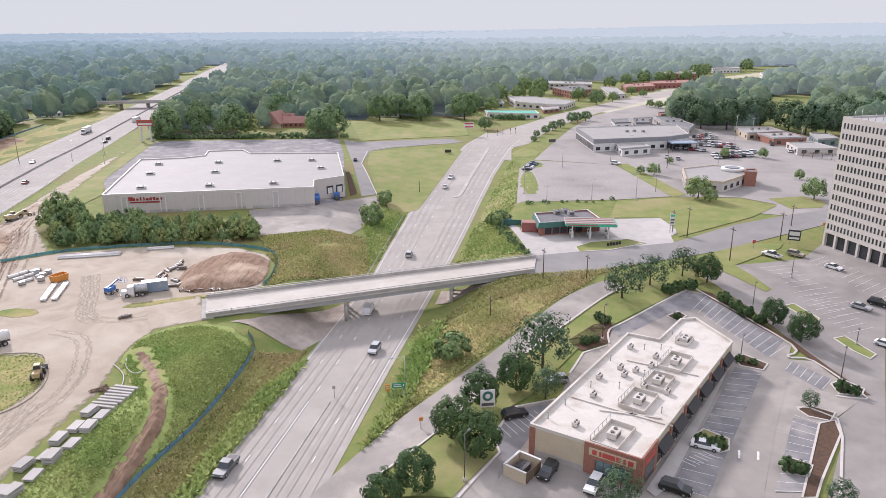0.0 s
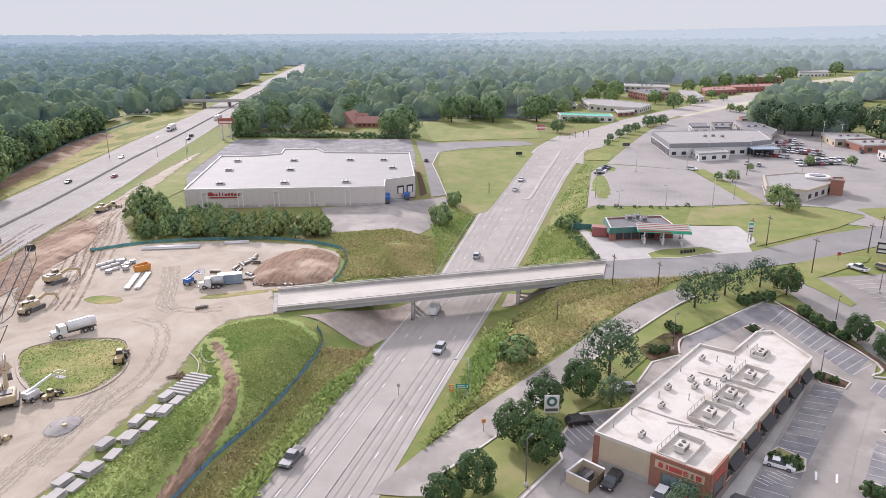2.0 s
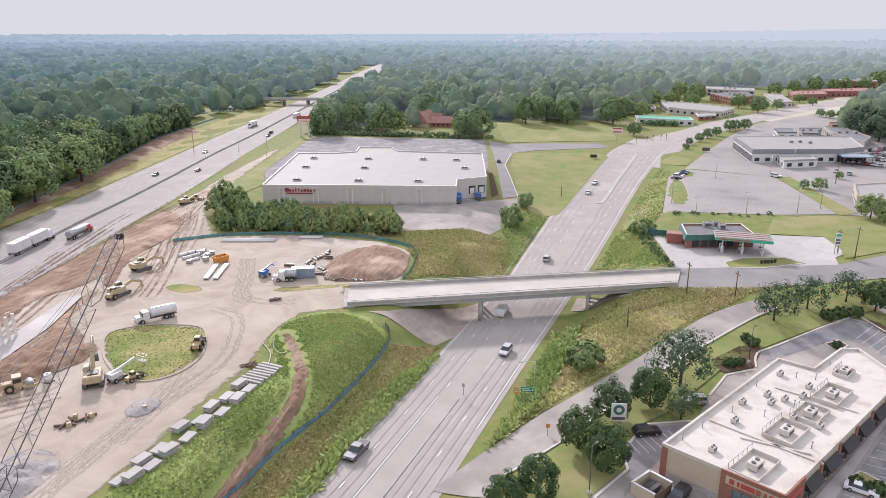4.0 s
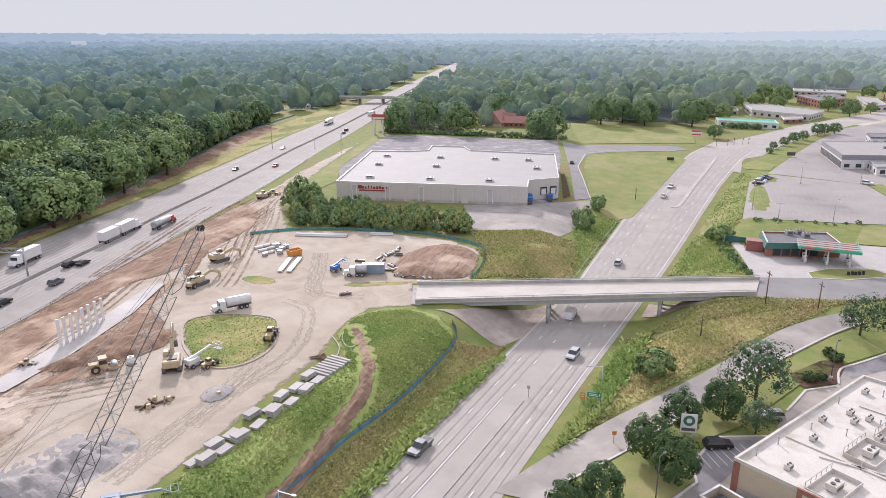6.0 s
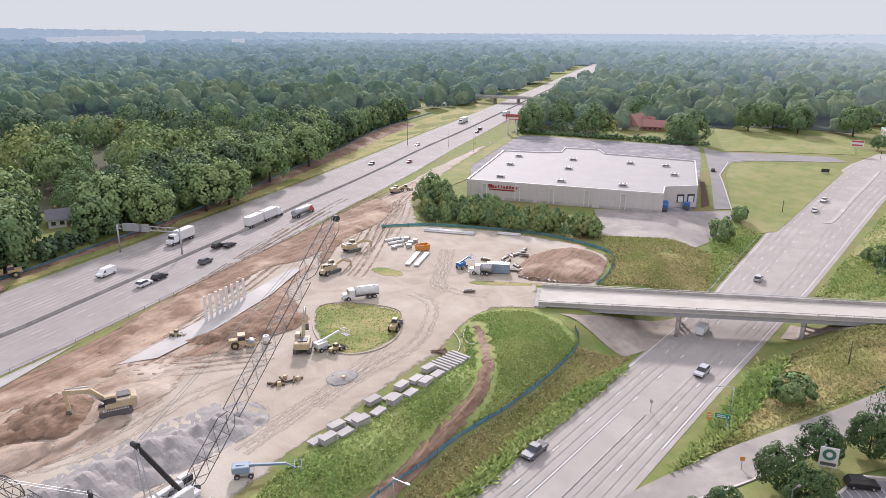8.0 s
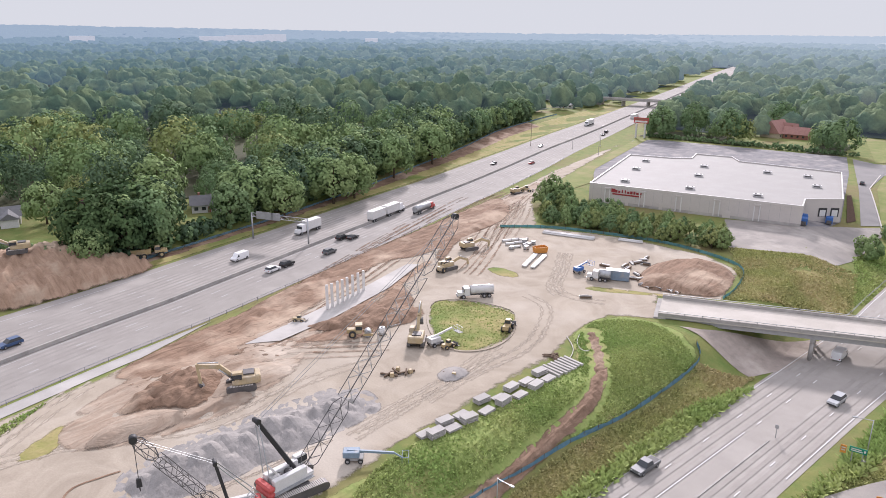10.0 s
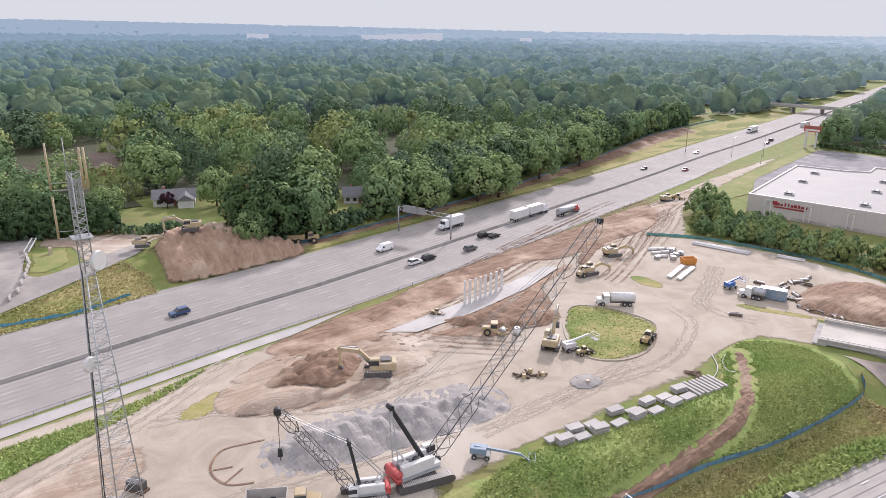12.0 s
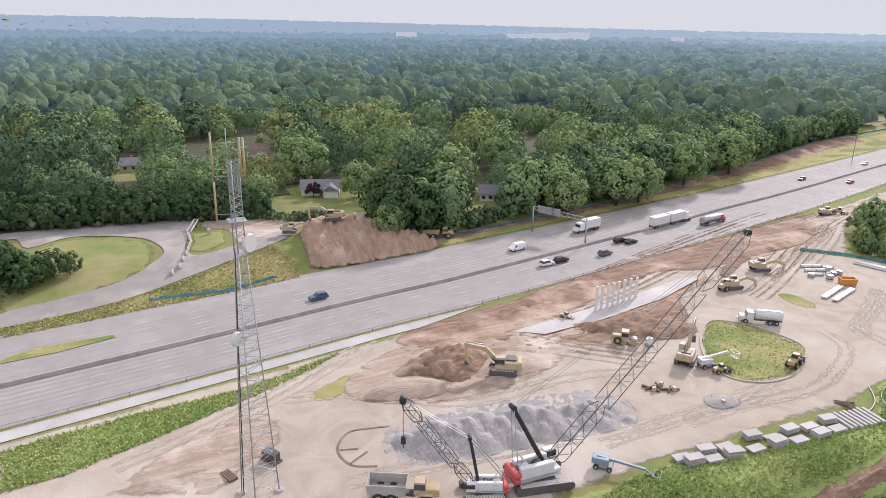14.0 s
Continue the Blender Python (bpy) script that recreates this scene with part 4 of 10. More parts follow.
for p, q in zip([(18.6, 109.9), (22.7, 105.5), (31.4, 124.3)], [(33.6, 100.7), (32.4, 103.1), (43.1, 118.2)]):
    v = thing("roof_ridge", *p, roof_z, math.degrees(math.atan2(q[1] - p[1], q[0] - p[0])), "low white sheathed step across a flat roof", "roof step")
    L = math.dist(p, q)
    part("step", box(B(), L / 2, 0, 0, L, 0.4, 0.22), M["roof_membrane"], v)

# waste store beside the shops
wx, wy = 9.2, 94.9
bin_store = thing("bin_store", wx, wy, h(wx, wy), shop_turn - 2, "open tan masonry waste bin enclosure with a gate", "bin enclosure")
for x, y, a, b in ((0, 2.0, 4.6, 0.25), (2.2, 0, 0.25, 3.75), (-2.2, 0, 0.25, 3.75)):
    part("wall", box(B(), x, y, -0.3, a, b, 2.3), M["tan_wall"], bin_store)
    part("coping", box(B(), x, y, 2.004, a + 0.1, b + 0.1, 0.1), M["white"], bin_store)
for s in (-1, 1):
    part("gate", box(B(), s * 1.1, -1.95, 0.1, 2.0, 0.08, 1.8), M["wood"], bin_store, "brown slatted gate leaf")
dump = thing("waste_bin", wx, wy + 0.3, h(wx, wy) + 0.05, shop_turn, "dark steel waste bin with its lid open", "waste bin")
part("body", box(B(), 0, 0, 0.1, 2.2, 1.5, 1.2, 0, 1.1), M["dark_steel"], dump)
part("lid", box(B(), 0, 0.4, 1.31, 2.3, 0.9, 0.06), M["black"], dump)

# the tall office block
oc, od = Vector((107.2, 205.6)), Vector((113.7, 183.4))
o_dir = (od - oc).normalized()
o_n = Vector((-o_dir.y, o_dir.x))
OL, OD, OH = 46.0, 20.0, 37.5
o_mid = oc + o_dir * OL / 2 + o_n * OD / 2
office = thing("office_tower", o_mid.x, o_mid.y, 6.3, math.degrees(math.atan2(o_dir.y, o_dir.x)), "tall white precast office block with rows of narrow windows", "office block")
part("ground_floor", box(B(), 0, 0, -1, OL - 1.4, OD - 1.4, 5.0), M["dark_glass"], office, "recessed dark glass ground floor")
part("wall", box(B(), 0, 0, 4.0, OL, OD, OH - 4.0), M["precast"], office)
part("roof", box(B(), 0, 0, OH + 0.004, OL - 0.8, OD - 0.8, 0.1), M["grey"], office)
for k in range(12):
    part("column", box(B(), -OL / 2 + 0.4 + k * (OL - 0.8) / 11, -OD / 2 + 0.2, -1, 0.7, 0.7, 5.0), M["precast"], office)
for s in (-1, 1):
    part("parapet", box(B(), 0, s * (OD / 2 - 0.2), OH + 0.004, OL, 0.4, 0.6), M["precast"], office)
    part("parapet", box(B(), s * (OL / 2 - 0.2), 0, OH + 0.004, 0.4, OD - 0.81, 0.6), M["precast"], office)
pane_me = mesh_of("pane", box(B(), 0, 0, 0, 0.55, 0.06, 1.6), M["dark_glass"])
head_me = mesh_of("window_hood", box(B(), 0, 0, 0, 0.9, 0.16, 0.12), M["concrete"])
for r in range(11):
    for k in range(36):
        w_ = new("pane", pane_me)
        w_.parent = office
        w_.matrix_basis = pose(-OL / 2 + 1.1 + k * (OL - 2.2) / 35, -OD / 2 - 0.02, 5.3 + r * 2.95)
for r in range(11):
    for k in range(0, 10):
        w_ = new("pane", pane_me)
        w_.parent = office
        w_.matrix_basis = pose(-OL / 2 - 0.02, -OD / 2 + 1.4 + k * (OD - 2.8) / 9, 5.3 + r * 2.95, 0, 0, 90)
part("plant_room", box(B(), 1, 3, OH + 0.11, 20, 9, 4.2), M["brick"], office, "red brick rooftop plant room")
part("cooling_tower", box(B(), -8, -4.5, OH + 0.11, 6, 4, 3.6), M["blue"], office, "bright blue rooftop equipment box")
for k in range(9):
    part("aerial", tube(B(), (-OL / 2 + 1 + k * 2.4, -OD / 2 + 0.6, OH + 0.6), (-OL / 2 + 1 + k * 2.4, -OD / 2 + 0.6, OH + 1.6 + (k % 3) * 0.9), 0.07, seg=6), M["steel"], office)

# fuel station
fuel, (fx, fy, fz) = building("fuel_shop", [(22.6, 225.8), (41.0, 230.6), (43.1, 219.0), (23.2, 213.2)], 4.2, M["brick"], M["roof_grey"], "brick fuel station shop with a green mansard roof", "shop", 0.5)
fp = [(x - fx, y - fy) for x, y in [(22.6, 225.8), (41.0, 230.6), (43.1, 219.0), (23.2, 213.2)]]
ar = sum(a[0] * b[1] - a[1] * b[0] for a, b in zip(fp, fp[1:] + fp[:1]))
fp = fp if ar > 0 else fp[::-1]
fo = inset(fp, -0.7)
for k in range(4):
    q = (k + 1) % 4
    bm = B()
    a = [bm.verts.new((*p, z)) for p, z in ((fo[k], 2.6), (fo[q], 2.6), (fp[q], 4.35), (fp[k], 4.35))]
    b = [bm.verts.new((*p, z)) for p, z in ((fp[k], 2.6), (fp[q], 2.6))]
    bm.faces.new(a)
    bm.faces.new((a[1], a[0], b[0], b[1]))
    part("mansard", bm, M["roof_green"], fuel, "dark green sheet mansard")
for k in range(5):
    part("shop_window", on_face(B(), fp[0], fp[1], 3 + k * 2.6, 0.4, 2.2, 2.0, 0.06), M["dark_glass"], fuel)
for x, y in [(30.1, 225.9), (33.0, 227.5), (34.5, 224.5)]:
    rooftop_unit(x, y, fz + 3.8, 20, 2.0, 1.6, 1.3, group="fuel shop roof units")
cx_, cy_ = 38.8, 213.2
can = thing("fuel_canopy", cx_, cy_, 6.36, -4, "pale fuel station canopy with a green fascia over pumps", "canopy")
part("roof", box(B(), 0, 0, 4.3, 15.5, 9.0, 0.5), M["roof_white"], can)
part("fascia", box(B(), 0, -4.56, 4.25, 15.6, 0.1, 0.8), M["mint"], can, "mint green fascia band")
part("fascia", box(B(), 7.8, 0, 4.25, 0.1, 9.2, 0.8), M["mint"], can, "mint green fascia band")
part("stripe", box(B(), -2.5, -4.63, 4.5, 9.0, 0.03, 0.3), M["red"], can, "red fascia stripe")
for k in range(4):
    part("roof_rib", box(B(), 0, -3.2 + k * 2.1, 4.804, 15.0, 0.5, 0.12), M["roof_red"], can, "rust red roof strip")
for x in (-5.5, 0, 5.5):
    for y in (-3.0, 3.0):
        part("post", box(B(), x, y, 0, 0.4, 0.4, 4.3), M["white"], can)
for x in (-5.5, 0, 5.5):
    for y in (-1.5, 1.5):
        pm = thing("fuel_pump", cx_ + x, cy_ + y, 6.36, -4, "white fuel pump on a concrete island", "fuel pump", "fuel pumps")
        part("cabinet", box(B(), 0, 0, 0.15, 0.9, 0.5, 1.7, bevel=0.04), M["white"], pm)
        part("island", box(B(), 0, 0, -0.1, 1.8, 1.0, 0.25), M["old_concrete"], pm)
        part("screen", box(B(), 0, -0.26, 1.1, 0.6, 0.03, 0.4), M["dark_glass"], pm)

sx1, sy1 = 21.2, 218.8
shed = thing("storage_unit", sx1, sy1, h(sx1, sy1) + 0.05, -6, "dark red steel storage unit beside the fuel shop", "storage unit")
part("body", box(B(), 0, 0, 0.1, 6.0, 3.2, 2.9, bevel=0.05), M["shed_red"], shed)
part("roof", box(B(), 0, 0, 3.004, 6.2, 3.4, 0.14), M["roof_red"], shed)
for k in range(9):
    part("rib", box(B(), -2.8 + k * 0.7, -1.63, 0.2, 0.12, 0.05, 2.7), M["shed_red"], shed)
part("door", box(B(), -3.03, 0, 0.15, 0.05, 2.6, 2.5), M["white"], shed)
sx1, sy1 = 15.4, 224.8
pen = thing("bin_enclosure", sx1, sy1, h(sx1, sy1) + 0.05, -6, "dark green fenced bin enclosure beside the forecourt", "enclosure")
for x, y, a, b in ((0, 2.4, 6.0, 0.12), (-3.0, 0, 0.12, 4.6), (3.0, 0, 0.12, 4.6)):
    part("fence_panel", box(B(), x, y, 0, a, b, 1.9), M["roof_green"], pen)
for x, y in [(42.7, 202.6), (43.7, 203.2), (44.5, 203.2), (45.5, 203.8), (46.5, 204.4)]:
    bar = thing("island_letter", x, y, h(x, y) + 0.1, 0, "black sign bar standing on a grass island", "sign", "letters on the grass island")
    part("bar", box(B(), 0, 0, 0, 0.7, 0.2, 1.0), M["black"], bar)

# shops and showrooms beyond
# outline at the eaves, height, wall, roof, fascia, label
far_blocks = [
    ("showroom", [(64.4, 415.3), (65.7, 392.3), (66.8, 369.7), (107.5, 379.9), (122.3, 390.4), (125.8, 427.9), (110.4, 425.3)], 6.6, "white", "roof_white", "fascia_grey", "long white car showroom with a grey fascia"),
    ("showroom_annex", [(78.7, 371.3), (78.9, 356.9), (94.8, 364.1), (93.9, 373.3)], 4.0, "white", "roof_white", "grey", "small white annex beside the showroom"),
    ("bank", [(93.4, 302.7), (88.5, 281.2), (101.2, 274.9), (116.3, 290.7), (119.5, 303.0), (109.0, 310.7)], 4.4, "precast", "roof_white", "tan_wall", "low cream bank with a pale roof"),
    ("bank_wing", [(114.0, 287.4), (118.5, 286.3), (120.9, 293.5), (116.7, 293.5)], 6.0, "brick", "roof_grey", "brick", "brown brick wing beside the bank"),
    ("workshop", [(164.2, 438.5), (162.1, 411.8), (185.9, 418.9), (185.4, 438.5)], 4.2, "tan_wall", "roof_white", "grey", "long low tan workshop with a pale roof"),
    ("workshop", [(167.5, 411.8), (169.1, 392.3), (188.8, 396.6), (186.5, 416.5)], 4.2, "brick", "roof_white", "grey", "long low brick workshop with a pale roof"),
    ("garage_row", [(196.7, 410.6), (190.4, 387.0), (203.3, 391.2), (206.1, 408.4)], 4.4, "pale_glass", "roof_white", "grey", "grey-blue garage row with roller doors"),
    ("carport_hall", [(171.4, 381.5), (168.4, 361.3), (189.0, 363.2), (186.6, 383.6)], 3.4, "store_wall", "roof_white", "precast", "low pale flat-roofed carport hall"),
    ("corner_shop", [(95.9, 472.1), (94.7, 454.7), (105.7, 457.6), (107.7, 475.1)], 4.5, "white", "roof_grey", "roof_grey", "small white shop under a dark hipped roof"),
    ("shop_row", [(111.4, 478.2), (108.3, 454.8), (116.8, 454.8), (125.2, 481.2)], 4.5, "old_concrete", "roof_grey", "roof_grey", "dark-roofed row of shops"),
    ("shop_row", [(128.4, 490.7), (126.1, 460.4), (133.1, 426.1), (142.1, 446.6), (139.2, 484.4)], 4.5, "old_concrete", "roof_grey", "grey", "long dark-roofed row of shops"),
    ("small_shop", [(136.6, 510.8), (135.1, 497.3), (142.6, 500.6), (144.3, 514.3)], 4.5, "brick", "roof_grey", "brick", "small brick shop under trees"),
    ("motel", [(84.1, 703.8), (96.4, 658.9), (118.4, 683.4), (116.9, 731.5)], 7.0, "brick", "roof_grey", "old_concrete", "two-storey brown brick motel"),
    ("motel", [(88.9, 787.3), (86.5, 754.8), (128.3, 738.7), (132.4, 769.7)], 7.0, "old_concrete", "roof_white", "white", "long motel wing with a white roof"),
    ("restaurant", [(137.6, 741.7), (131.5, 647.0), (145.0, 658.1), (150.2, 727.3)], 4.5, "store_wall", "roof_white", "grey", "low roadside restaurant with a pale roof"),
    ("diner", [(36.4, 634.0), (40.5, 589.7), (54.4, 575.6), (76.8, 564.0), (90.2, 595.2), (58.5, 631.2)], 4.6, "store_wall", "roof_white", "white", "low pale-roofed roadside diner"),
    ("diner_porch", [(58.5, 561.5), (58.6, 541.6), (71.9, 552.6), (71.8, 569.0)], 3.2, "brick", "roof_white", "white", "low brick porch wing of the diner"),
    ("diner", [(13.2, 620.0), (15.6, 595.9), (31.3, 591.2), (29.8, 619.9)], 4.0, "old_concrete", "roof_grey", "white", "low grey flat-roofed shop"),
    ("car_wash", [(14.1, 537.2), (16.2, 522.5), (53.0, 515.2), (51.9, 534.0)], 4.0, "white", "mint", "white", "long pale green-roofed car wash"),
    ("shop_row", [(163.6, 764.6), (158.9, 720.9), (193.1, 741.6), (198.8, 787.8)], 5.0, "brick", "roof_red", "roof_red", "red brick row of shops"),
    ("shop_row", [(201.1, 797.5), (196.7, 765.0), (240.0, 780.1), (250.2, 822.5)], 5.5, "shed_red", "roof_red", "roof_red", "red-fronted row of shops"),
    ("warehouse", [(249.6, 931.5), (242.9, 885.6), (277.8, 884.5), (295.1, 954.7)], 8.5, "brick", "roof_white", "store_wall", "brick apartment hall on a hill"),
    ("warehouse", [(353.4, 1068.3), (344.7, 1024.8), (386.7, 1037.3), (402.1, 1097.5)], 6.0, "white", "roof_white", "grey", "far white flat-roofed hall"),
    ("warehouse", [(385.1, 962.5), (370.5, 916.6), (414.5, 937.9), (426.3, 973.5)], 5.0, "white", "roof_white", "grey", "far white flat-roofed hall"),
]
for name, poly, tall, wall, roof, band, label in far_blocks:
    ob, (bx, by, bz) = building(name, poly, tall, M[wall], M[roof], label, "building", 0.4, cap=M[band])
    loc = [(x - bx, y - by) for x, y in poly]
    ar = sum(a[0] * b[1] - a[1] * b[0] for a, b in zip(loc, loc[1:] + loc[:1]))
    loc = loc if ar > 0 else loc[::-1]
    deep = 2.2 if name == "showroom" else 0.7
    for k in range(len(loc)):
        a, b = loc[k], loc[(k + 1) % len(loc)]
        L = math.dist(a, b)
        part("fascia", on_face(B(), a, b, L / 2, tall - deep - 0.05, L, deep, 0.14), M[band], ob)
        show = name == "showroom" and L < 24
        n_ = int(L / (2.8 if show else 5.2))
        for j in range(n_):
            if name in ("bank_wing", "workshop") and j % 2:
                continue
            part("window", on_face(B(), a, b, (j + 0.5) * L / n_, 0.3 if show else 0.8, 2.4, 3.2 if show else 1.7, 0.06), M["dark_glass"], ob)
            if tall > 6.9:
                part("window", on_face(B(), a, b, (j + 0.5) * L / n_, 3.9, 2.4, 1.5, 0.06), M["dark_glass"], ob)
    if name in ("showroom", "motel", "shop_row", "workshop"):
        for k in range(3):
            rooftop_unit(bx + (k - 1) * 4.5, by + (k % 2) * 1.6 - 0.8, bz + tall - 0.34, 20, 1.8, 1.3, 0.9, "grey rooftop unit on a shop roof", "shop rooftop units")
dx1, dy1 = 113.5, 299.8
drum = thing("roof_rotunda", dx1, dy1, h(dx1, dy1) + 4.05, 0, "round white roof ring on the bank", "roof ring")
part("ring", tube(B(), (0, 0, 0), (0, 0, 1.3), 4.6, seg=28), M["white"], drum)
part("skylight", tube(B(), (0, 0, 1.304), (0, 0, 1.5), 3.2, 2.6, seg=28), M["dark_glass"], drum)
vx1, vy1 = 114.9, 372.4
port = thing("valeting_canopy", vx1, vy1, h(vx1, vy1) + 0.03, 6, "pale metal canopy over a dark service bay", "canopy")
part("roof", box(B(), 0, 3.5, 3.9, 13.5, 8.0, 0.6), M["pale_blue"], port, "pale blue-grey canopy roof")
part("back_wall", box(B(), 0, 7.2, 0, 13.2, 0.3, 3.9), M["black"], port)
for x in (-6.4, -2.2, 2.2, 6.4):
    part("post", box(B(), x, 0, 0, 0.25, 0.25, 3.9), M["dark_steel"], port)
px1, py1 = 174.6, 352.9
perg = thing("pergola", px1, py1, h(px1, py1) + 0.03, -28, "rust-brown timber pergola beside the carport", "pergola")
for k in range(9):
    part("rafter", box(B(), -6.4 + k * 1.6, 0, 2.5, 0.14, 4.6, 0.2), M["wood"], perg)
for x in (-6.4, -2.1, 2.1, 6.4):
    for y in (-1.9, 1.9):
        part("post", box(B(), x, y, 0, 0.18, 0.18, 2.5), M["wood"], perg)
for y in (-1.9, 1.9):
    part("beam", box(B(), 0, y, 2.304, 13.2, 0.16, 0.19), M["wood"], perg)


def house(x, y, turn, a, b, roof, wall="white", wing=0.0, label="single-storey suburban house with a pitched shingle roof", pitch=0.27):
    ob = thing("house", x, y, h(x, y), turn, label, "house", "houses among the trees")
    part("wall", box(B(), 0, 0, -0.4, a, b, 3.2), M[wall], ob)
    bm = B()
    e, t = 0.6, b * pitch
    vs = [bm.verts.new(p) for p in ((-a / 2 - e, -b / 2 - e, 2.7), (a / 2 + e, -b / 2 - e, 2.7), (a / 2 + e, b / 2 + e, 2.7), (-a / 2 - e, b / 2 + e, 2.7), (-a / 2 - e, 0, 2.9 + t), (a / 2 + e, 0, 2.9 + t))]
    for f in ((0, 1, 5, 4), (2, 3, 4, 5), (1, 2, 5), (3, 0, 4), (3, 2, 1, 0)):
        bm.faces.new([vs[i] for i in f])
    part("roof", bm, M[roof], ob)
    if wing:
        part("wing", box(B(), a * 0.28, -b / 2 - wing / 2, -0.4, a * 0.36, wing, 3.1), M[wall], ob)
        bm = B()
        w = a * 0.18 + 0.5
        cx0 = a * 0.28
        vs = [bm.verts.new(p) for p in ((cx0 - w, -b / 2 - wing - 0.5, 2.65), (cx0 + w, -b / 2 - wing - 0.5, 2.65), (cx0 + w, 0, 2.65), (cx0 - w, 0, 2.65), (cx0, -b / 2 - wing - 0.5, 2.75 + t * 0.8), (cx0, 0, 2.75 + t * 0.8))]
        for f in ((0, 1, 4), (1, 2, 5, 4), (3, 0, 4, 5), (2, 3, 5), (3, 2, 1, 0)):
            bm.faces.new([vs[i] for i in f])
        part("wing_roof", bm, M[roof], ob)
    for k in range(4):
        part("window", box(B(), -a / 2 + (k + 0.6) * a / 4.4, -b / 2 - 0.02, 0.9, 1.3, 0.08, 1.2), M["dark_glass"], ob)
        part("window", box(B(), -a / 2 + (k + 0.6) * a / 4.4, b / 2 + 0.02, 0.9, 1.3, 0.08, 1.2), M["dark_glass"], ob)
    part("door", box(B(), 0.3, -b / 2 - 0.03, 0, 1.0, 0.1, 2.1), M["brick"], ob)
    part("chimney", box(B(), -a * 0.25, b * 0.15, 2.9, 0.8, 0.8, t + 0.6), M["brick"], ob)
    return ob


house(-254.2, 74.9, 70, 14, 9, "roof_grey", "white", 4, "white clapboard house with a grey gabled roof")
house(-219.7, 130.9, 60, 11, 9, "roof_grey", "white", 0, "white house with a grey gabled roof")
house(-330.7, 63.5, 80, 20, 9, "roof_brown", "brick", 4, "long brick ranch house with a brown roof")
house(-330.4, 39.6, 80, 16, 9, "roof_brown", "brick", 0, "brick ranch house with a brown roof")
house(-328.7, 17.0, 75, 15, 9, "roof_grey", "tan_wall", 0, "tan house with a grey roof")
house(-346.7, 74.2, 75, 14, 9, "roof_brown", "tan_wall", 3, "tan house with a brown roof")
house(-126.8, 471.2, 78, 15, 12, "roof_red", "tan_wall", 5, "tall tan house with a steep red roof behind the store", 0.62)
house(-114.6, 471.3, 4, 14, 9, "roof_red", "brick", 0, "low brick house wing with a red roof", 0.45)
house(-320.8, 539.1, 30, 16, 10, "white", "white", 0, "long pale-roofed building among the trees")
house(-311.6, 523.5, 30, 18, 9, "white", "white", 0, "long pale-roofed building among the trees")
house(-56.7, 527.8, 5, 14, 9, "roof_grey", "white", 0, "white house with a grey roof")
house(-127.0, 569.2, 5, 14, 9, "roof_grey", "white", 0, "white house with a grey roof")

# white halls far off over the woods, with haze emission in their material
for az, far, wide, tall, low in ((57.6, 2450, 92, 6, 30.0), (55.4, 2450, 120, 9, 31.0), (53.2, 2450, 70, 12, 31.0), (45.9, 2400, 40, 5, 27.0), (66.5, 2500, 70, 6, 30.0)):
    x, y = -far * math.sin(radians(az)), far * math.cos(radians(az))
    ob = thing("warehouse", x, y, low + 5, az, "far white flat-roofed hall above the woods", "building", "far white halls")
    part("wall", box(B(), 0, 0, -20, wide, 40, 20 + tall), M["hazed_white"], ob)
    part("roof", box(B(), 0, 0, tall + 0.01, wide + 1, 41, 0.8), M["hazed_white"], ob)

# ---------- heaps and earthworks ----------
def edge_distance(x, y, poly):
    best = 1e9
    for (ax, ay), (bx, by) in zip(poly, poly[1:] + poly[:1]):
        dx, dy = bx - ax, by - ay
        t = max(0, min(1, ((x - ax) * dx + (y - ay) * dy) / (dx * dx + dy * dy + 1e-9)))
        best = min(best, math.hypot(x - ax - t * dx, y - ay - t * dy))
    return best


def heap(name, poly, tall, slope, material, label, category="heap", rough=0.25, cell=1.1, rill=0.0):
    """A heap over a plan outline: it rises from the edge at the given slope up to a rounded top, with rills and lumps."""
    poly = smooth_line(poly, 3, True)

    def over(x, y):
        d = edge_distance(x, y, poly)
        up = tall * (1 - math.exp(-d * slope / tall))
        n = noise.fractal((x * 0.35, y * 0.35, 2), 1.0, 2.0, 4)
        r = abs(noise.noise((x * 0.17 + y * 0.34, (x - y) * 0.05, 5))) + 0.4 * abs(noise.noise((x * 0.5 + y * 0.9, (x - y) * 0.1, 6)))
        return h(x, y) + up + min(1, d / 1.5) * (rough * n - rill * r)

    ob = drape(name, poly, 0.03, material, label, category, cell, over)
    for f in ob.data.polygons:
        f.use_smooth = True
    return ob


def dumped(x, y):
    """Crushed stone tipped in overlapping cones along a ridge."""
    best = 0.0
    for k in range(15):
        t = k / 14
        cx, cy = -88.8 + 5.2 * t + 0.9 * math.sin(k * 2.3), 38.5 + 35.5 * t
        top = 2.6 + 0.3 * math.sin(k * 1.7) - 1.0 * (1 - min(1, t / 0.18)) - 1.2 * max(0, (t - 0.6) / 0.4)
        d = math.hypot((x - cx) * 0.92, y - cy)
        best = max(best, top - 0.6 * d, 0.55 * top - 0.42 * math.hypot(x - cx - 3.4 + 1.1 * math.sin(k * 3.1), y - cy - 0.8))
    return h(x, y) + max(0.0, best) + 0.10 * noise.fractal((x * 0.8, y * 0.8, 3), 1.0, 2.0, 3)


